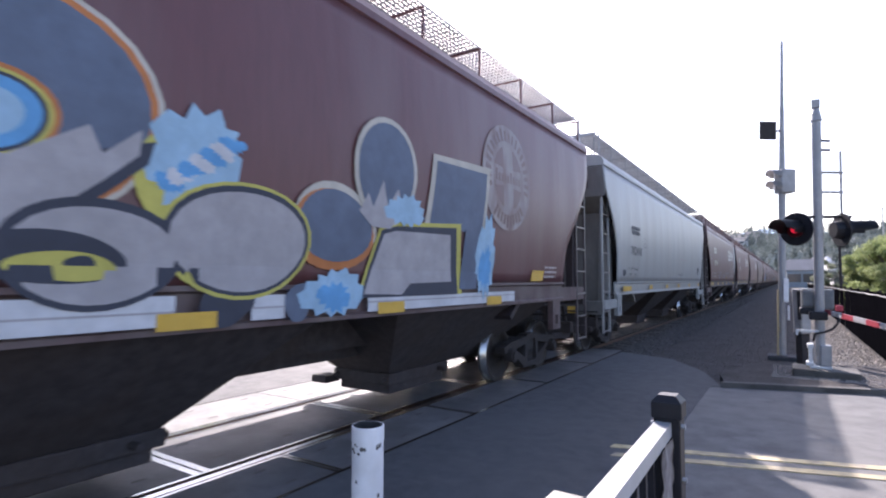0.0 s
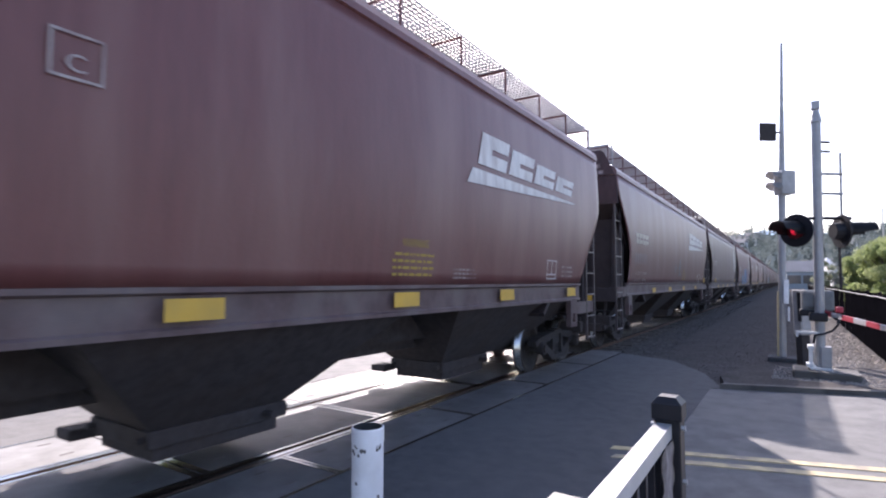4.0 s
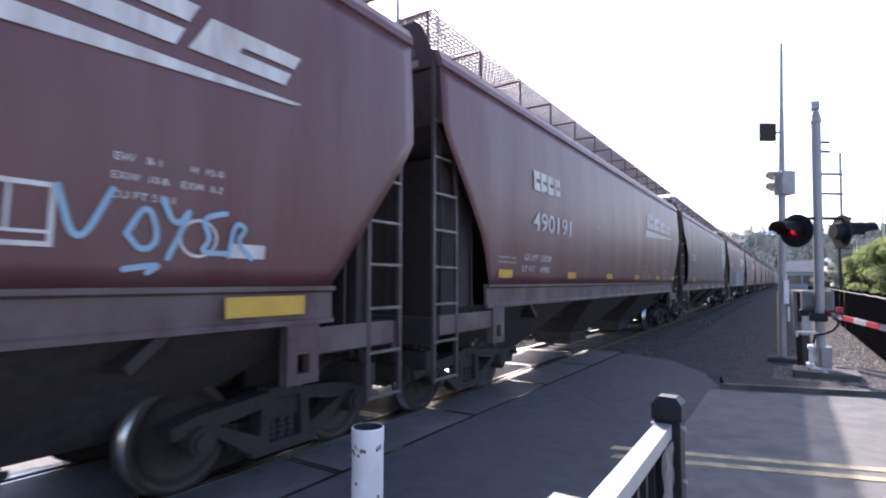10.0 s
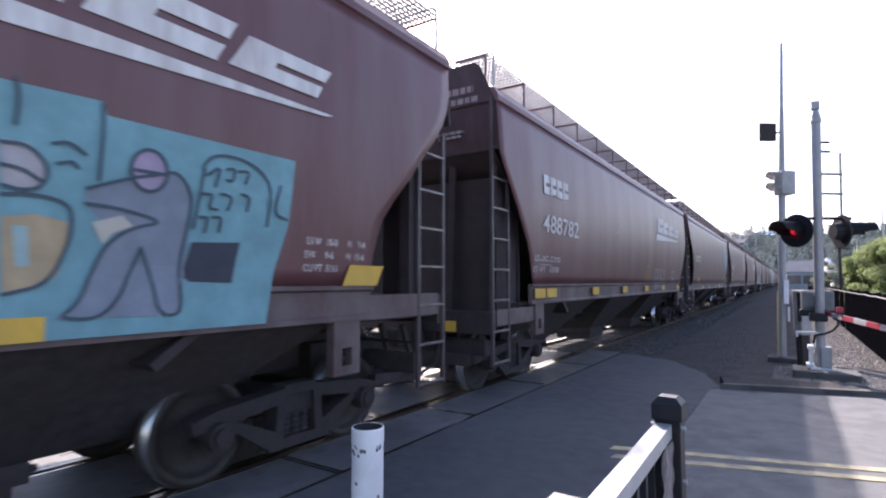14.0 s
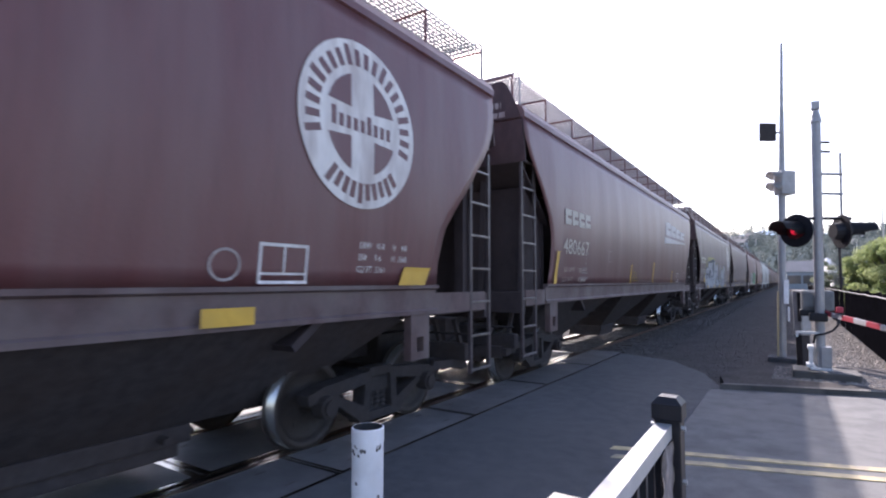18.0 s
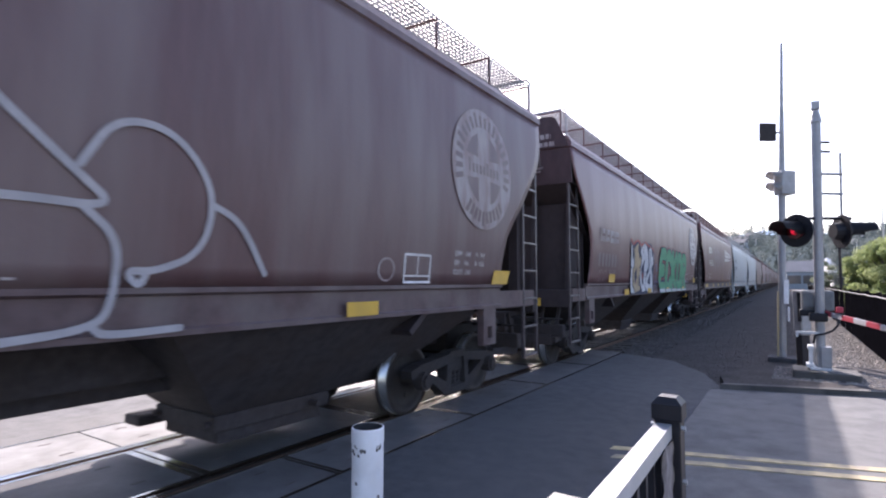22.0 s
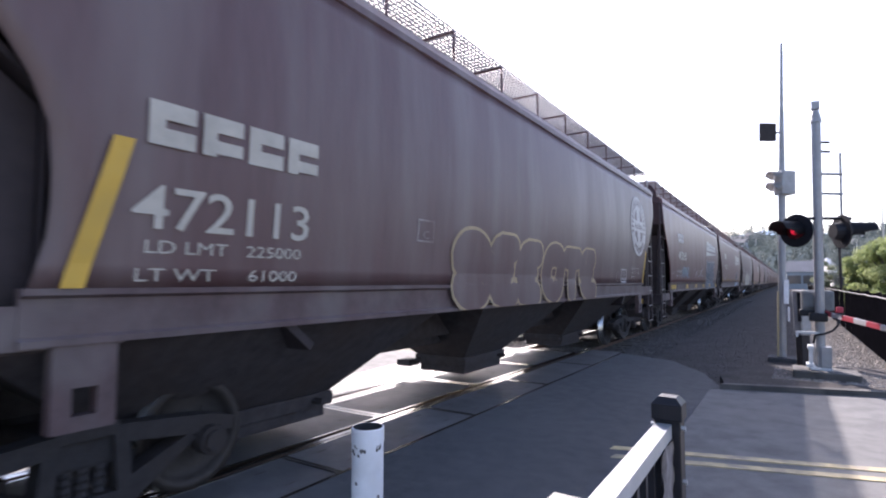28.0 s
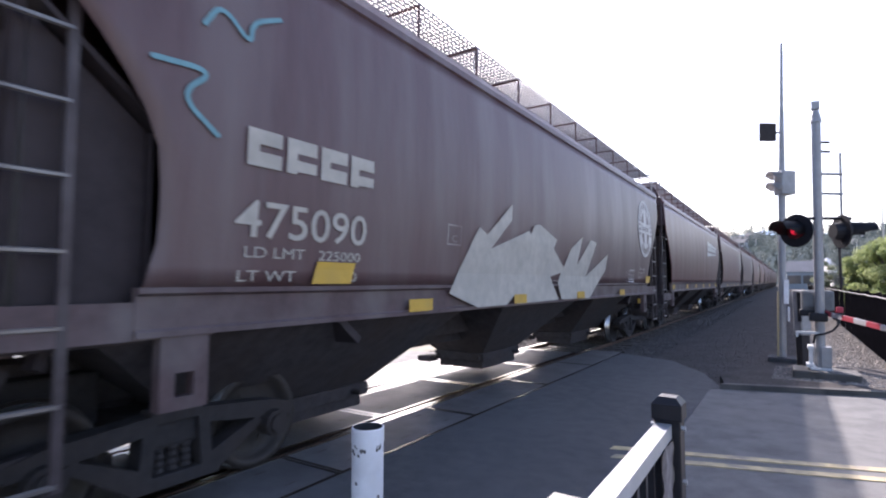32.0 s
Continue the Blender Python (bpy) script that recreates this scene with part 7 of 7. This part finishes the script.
    tag(c, [[(-3.3, 2.6), (-3.25, 2.3), (-3.1, 2.55), (-3.05, 2.3), (-2.9, 2.6), (-2.8, 2.3)], [(-3.0, 2.2), (-3.1, 1.95)], [(0.3, 2.4), (0.6, 2.2), (0.4, 1.9), (0.9, 1.95), (1.0, 2.4), (1.3, 2.0)]], 0.03, S["faint"])
    tag(c, [[(1.0, 3.0), (1.7, 2.4), (1.95, 2.2), (1.4, 2.22), (0.8, 2.18)], [(1.72, 2.45), (1.9, 2.78), (2.3, 2.78), (2.62, 2.4), (2.55, 1.95), (2.2, 1.80), (2.02, 1.82), (2.1, 1.70), (2.15, 1.78)],
            [(1.75, 2.2), (1.98, 2.0), (1.95, 1.6), (1.85, 1.45), (1.3, 1.40)], [(2.6, 2.3), (2.85, 2.2), (3.1, 1.8)], [(1.85, 1.45), (1.9, 1.40), (2.4, 1.42)]], 0.05, S["pale"], "large looping pale outline")
    c = CARS[17]
    sprayed(c, (
        ("navy", 1, [(-4.06, 2.84), (-3.86, 2.73), (-3.71, 2.74), (-3.59, 2.8), (-3.14, 2.91), (-3, 2.67), (-2.51, 2.89), (-2.17, 2.84), (-1.98, 2.71), (-1.55, 2.88), (-1.38, 2.65), (-1.18, 2.66), (-1.07, 1.39), (-2.69, 1.39), (-3.97, 1.39)]),
        ("white", 2, [(-4.06, 2.8), (-3.87, 2.69), (-3.88, 2.47), (-3.77, 2.34), (-3.72, 2.47), (-3.66, 2.34), (-3.66, 2.17), (-3.82, 2.09), (-3.69, 2), (-3.66, 1.84), (-3.83, 1.62), (-3.57, 1.56), (-3.53, 1.41), (-3.97, 1.43)]),
        ("navy", 3, [(-4.01, 2.03), (-3.93, 1.99), (-3.9, 1.89), (-3.92, 1.78), (-3.99, 1.75)]),
        ("navy", 3, [(-4.02, 2.19), (-3.87, 2.13), (-4.02, 2.07), (-4.02, 2.1), (-3.94, 2.13), (-4.02, 2.15)]),
        ("tan", 2, [(-3.8, 2.66), (-3.58, 2.42), (-3.57, 2.71), (-3.41, 2.78), (-3.17, 2.83), (-3.26, 2.63), (-3.05, 2.39), (-2.86, 2.51), (-2.81, 2.23), (-3.09, 2.12), (-2.9, 2.06), (-2.93, 1.9), (-3.1, 1.85), (-3.1, 1.66), (-2.85, 1.61), (-2.91, 1.49), (-3.51, 1.42), (-3.76, 1.64), (-3.67, 1.74), (-3.66, 1.94), (-3.82, 2.08), (-3.64, 2.11), (-3.66, 2.41)]),
        ("navy", 3, [(-3.55, 1.98), (-3.31, 2.15), (-3.39, 1.98), (-3.33, 1.88), (-3.15, 1.81), (-3.12, 1.69), (-3.31, 1.74), (-3.46, 1.66)]),
        ("red", 4, [(-3.49, 1.77), (-3.31, 1.84), (-3.31, 1.74), (-3.46, 1.68)]),
        ("white", 2, [(-2.98, 2.57), (-2.88, 2.71), (-2.77, 2.76), (-2.59, 2.52), (-2.52, 2.75), (-2.4, 2.86), (-2.17, 2.77), (-1.97, 2.52), (-1.85, 2.23), (-2.11, 2.02), (-2.39, 2), (-2.35, 1.87), (-2.1, 1.88), (-2.32, 1.64), (-2.23, 1.45), (-2.64, 1.43), (-2.85, 1.65), (-2.93, 1.9), (-2.88, 2.06), (-2.66, 2.2), (-2.85, 2.27), (-2.8, 2.44)]),
        ("navy", 3, [(-2.78, 2.07), (-2.42, 2.42), (-2.43, 2.18), (-2.44, 1.96), (-2.45, 1.65), (-2.61, 1.68), (-2.69, 1.9)]),
        ("red", 4, [(-2.66, 1.97), (-2.52, 2), (-2.49, 1.82), (-2.63, 1.78)]),
        ("white", 2, [(-1.92, 2.72), (-1.58, 2.82), (-1.45, 2.46), (-1.3, 2.61), (-1.22, 2.29), (-1.46, 2.16), (-1.24, 1.9), (-1.23, 1.39), (-2.06, 1.44), (-2.32, 1.64), (-2.15, 1.83), (-1.74, 2.14), (-1.7, 2.5)]),
        ("navy", 3, [(-1.96, 1.73), (-1.55, 2.01), (-1.52, 1.73), (-1.68, 1.63)]),
    ), "white and tan angular graffiti letters on navy with red edges", 0.002, "navy")
    tag(c, [[(-4.06, 2.88), (-3.91, 2.84), (-3.79, 2.74), (-3.62, 2.81), (-3.18, 2.91), (-3.01, 2.79), (-2.7, 2.8), (-2.46, 2.91), (-1.92, 2.81), (-1.35, 2.76), (-1.19, 2.67)]], 0.06, S["red"], "red sprayed outline", 0.004, 0.0)
    graffiti(c, "2EI", -2.17, -1.88, 1.42, 1.56, ((S["red"], 0.25),), "small red tag between the letters", 2, 1)
    graffiti(c, "ECKOR", -0.1, 5.2, 1.36, 2.95, ((S["red"], 0.52), (S["navy"], 0.48), (S["green"], 0.40)), "green graffiti letters with dark inside and red outline", 10, 1, 0.02)
    painted(c, "graffiti", [(rect(0.0 + 1.06 * i, 0.92 + 1.06 * i, 1.39, 1.50 - 0.01 * i), 0) for i in range(5)], S["white"], "white feet of the green letters", lift=0.018)
    tag(c, [[(-0.75, 2.3), (-0.75, 2.12)], [(-0.75, 2.3), (-0.6, 2.28)], [(-0.55, 2.3), (-0.55, 2.1), (-0.42, 2.1)], [(-0.7, 1.95), (-0.6, 1.85), (-0.5, 1.97)], [(-0.75, 1.8), (-0.72, 1.6), (-0.6, 1.62)], [(-0.5, 1.8), (-0.45, 1.68), (-0.35, 1.82), (-0.48, 1.55)]], 0.028, S["violet"])
    c = CARS[18]
    for text, u0, u1, z0, z1, seed in (("GSCBG", -3.4, -0.4, 2.62, 3.72, 4), ("EKAMS", -0.3, 2.5, 2.60, 3.55, 5), ("SWRGC", -3.2, -0.5, 2.75, 3.60, 6)):
        graffiti(c, text, u0, u1, z0, z1, ((S["pale"], 0.035),), "thin pale outline letters high on the side", seed)
    graffiti(c, "MNANAC", 4.55, 5.72, 1.47, 1.76, ((S["faint"], 0.13),), "thin faded scribble along the sill", 9)
    c = CARS[21]
    graffiti(c, "SEE", -3.5, -0.75, 1.37, 2.48, ((S["tan"], 0.56), (M_BROWN, 0.46), (S["tan"], 0.06)), "outlined letters in thin tan spray", 3)
    graffiti(c, "OTE", -0.6, 2.3, 1.37, 2.45, ((S["tan"], 0.52), (M_BROWN, 0.43), (S["tan"], 0.06)), "outlined letters in thin tan spray", 6)
    c = CARS[22]
    graffiti(c, "NOVAZ", -4.45, -2.75, 1.9, 2.35, ((S["sky"], 0.2),), "pale blue brush tag", 3)
    tag(c, [[(-0.9, 2.3), (-0.75, 1.85), (-0.55, 2.3), (-0.4, 1.9), (-0.2, 2.25)], [(0.42, 2.3), (0.48, 2.0), (0.70, 2.02), (0.75, 2.3), (0.78, 2.0)], [(0.88, 2.45), (0.90, 2.0)], [(0.90, 2.2), (1.02, 2.25), (1.06, 2.0)], [(1.15, 2.0), (1.20, 2.5), (1.40, 2.5), (1.38, 2.3), (1.20, 2.22), (1.40, 2.0), (1.75, 2.0)], [(0.00, 2.0), (0.42, 1.92)]], 0.04, S["white"], "white handwritten tag")
    graffiti(c, "BRUOE", 2.85, 6.25, 1.36, 2.85, ((S["white"], 0.46), (S["slate"], 0.35), (S["ink"], 0.06)), "slate graffiti letters with a pale outline", 6, 1)
    c = CARS[23]
    painted(c, "graffiti", [(blob(3.35, 2.12, 0.36, 0.30, 1, 0.06), 0), (blob(3.35, 2.12, 0.32, 0.26, 1, 0.06), 1), (blob(3.5, 2.12, 0.19, 0.15, 2, 0.1), 0), (blob(3.5, 2.12, 0.16, 0.12, 2, 0.1), 1),
                            (blob(4.1, 2.2, 0.34, 0.34, 3, 0.06), 0), (blob(4.1, 2.2, 0.29, 0.29, 3, 0.06), 1), (blob(4.1, 2.2, 0.2, 0.24, 4, 0.1), 2), (blob(4.05, 1.85, 0.44, 0.26, 5, 0.1), 0),
                            (blob(4.05, 1.85, 0.39, 0.21, 5, 0.1), 2), (blob(3.75, 1.58, 0.24, 0.19, 6, 0.08), 1), (blob(3.75, 1.58, 0.2, 0.15, 6, 0.08), 3), (blob(4.3, 1.58, 0.24, 0.19, 7, 0.08), 1), (blob(4.3, 1.58, 0.2, 0.15, 7, 0.08), 3)],
            [S["sky"], S["dark"], S["faint"], S["white"]], "rounded dark graffiti shapes with a sky blue outline", lift=0.003)
    graffiti(c, "ANEN", 2.1, 3.35, 1.38, 1.72, ((S["sky"], 0.2),), "pale blue brush tag", 2, 1)
    tag(CARS[24], [[(-7.44, 3.63), (-7.3, 3.85), (-7.04, 3.6), (-7.04, 3.81), (-6.75, 3.95)], [(-7.81, 3.25), (-7.34, 3.29), (-7.64, 3.05), (-7.32, 2.82)]], 0.04, S["cyan"], "thin blue zigzag tag")
    tag(CARS[7], [[(-8.0, 3.62), (-7.98, 3.32), (-7.73, 3.38)], [(-7.5, 3.08), (-7.35, 3.25), (-7.05, 3.34), (-6.98, 3.2)], [(-7.5, 2.99), (-7.3, 3.02), (-7.11, 2.92)]], 0.025, S["faint"], "thin faded scrawl")
    c = CARS[24]
    sprayed(c, (
        ("cream", 2, [(-3.76, 1.59), (-3.49, 1.95), (-2.96, 1.93), (-3.28, 2.24), (-3.06, 2.49), (-2.59, 2.3), (-2.5, 2.55), (-2.07, 2.92), (-2.07, 2.68), (-2.7, 2.21), (-1.44, 2.56), (-1.18, 2.46), (-2.34, 2.13), (-1.42, 1.73), (-2.57, 1.83), (-2.16, 1.39), (-3.05, 1.39)]),
        ("cream", 2, [(-1.94, 1.73), (-1.52, 2.27), (-1.09, 2.58), (-1.22, 2.67), (-0.98, 2.71), (-1.06, 2.3), (-0.18, 2.5), (-0.42, 2.23), (-1.02, 2.01), (0.35, 1.94), (-1.08, 1.73), (-0.01, 1.41), (-1.81, 1.39)]),
        ("cream", 2, [(-0.04, 1.73), (0.58, 2.38), (1.23, 2.65), (0.97, 2.07), (1.78, 2.63), (2.18, 2.59), (1.54, 1.84), (3.07, 2.38), (2.93, 1.98), (1.8, 1.39), (0.14, 1.41)]),
    ), "angular cream graffiti letters", 0.002)


lettered()


def motions():
    spin = SPEED / 0.457
    for c, y in zip(CARS, CENTRES):
        walk(c, [(t, pose(XC, y - SPEED * t, 0)) for t in (0.0, 8.0, 16.0, 24.0, 32.0)])
        # the wheels roll while their car is close by
        near = max(0.0, y / SPEED - 1.5), min(32.0, max(0.0, y / SPEED + 1.2))
        if near[1] - near[0] < 0.2:
            continue
        n0, n1 = round(near[0] * FPS), round(near[1] * FPS)
        for w in c.children_recursive:
            if w.name.startswith("wheelset"):
                base = w.matrix_basis.copy()
                rows = [(0.0, base)] if n0 > 0 else []
                rows += [(i / FPS, base @ Matrix.Rotation(spin * (i - n0) / FPS, 4, "X")) for i in range(n0, n1 + 1)]
                if n1 < 32 * FPS:
                    rows.append((32.0, rows[-1][1]))
                walk(w, rows)


motions()
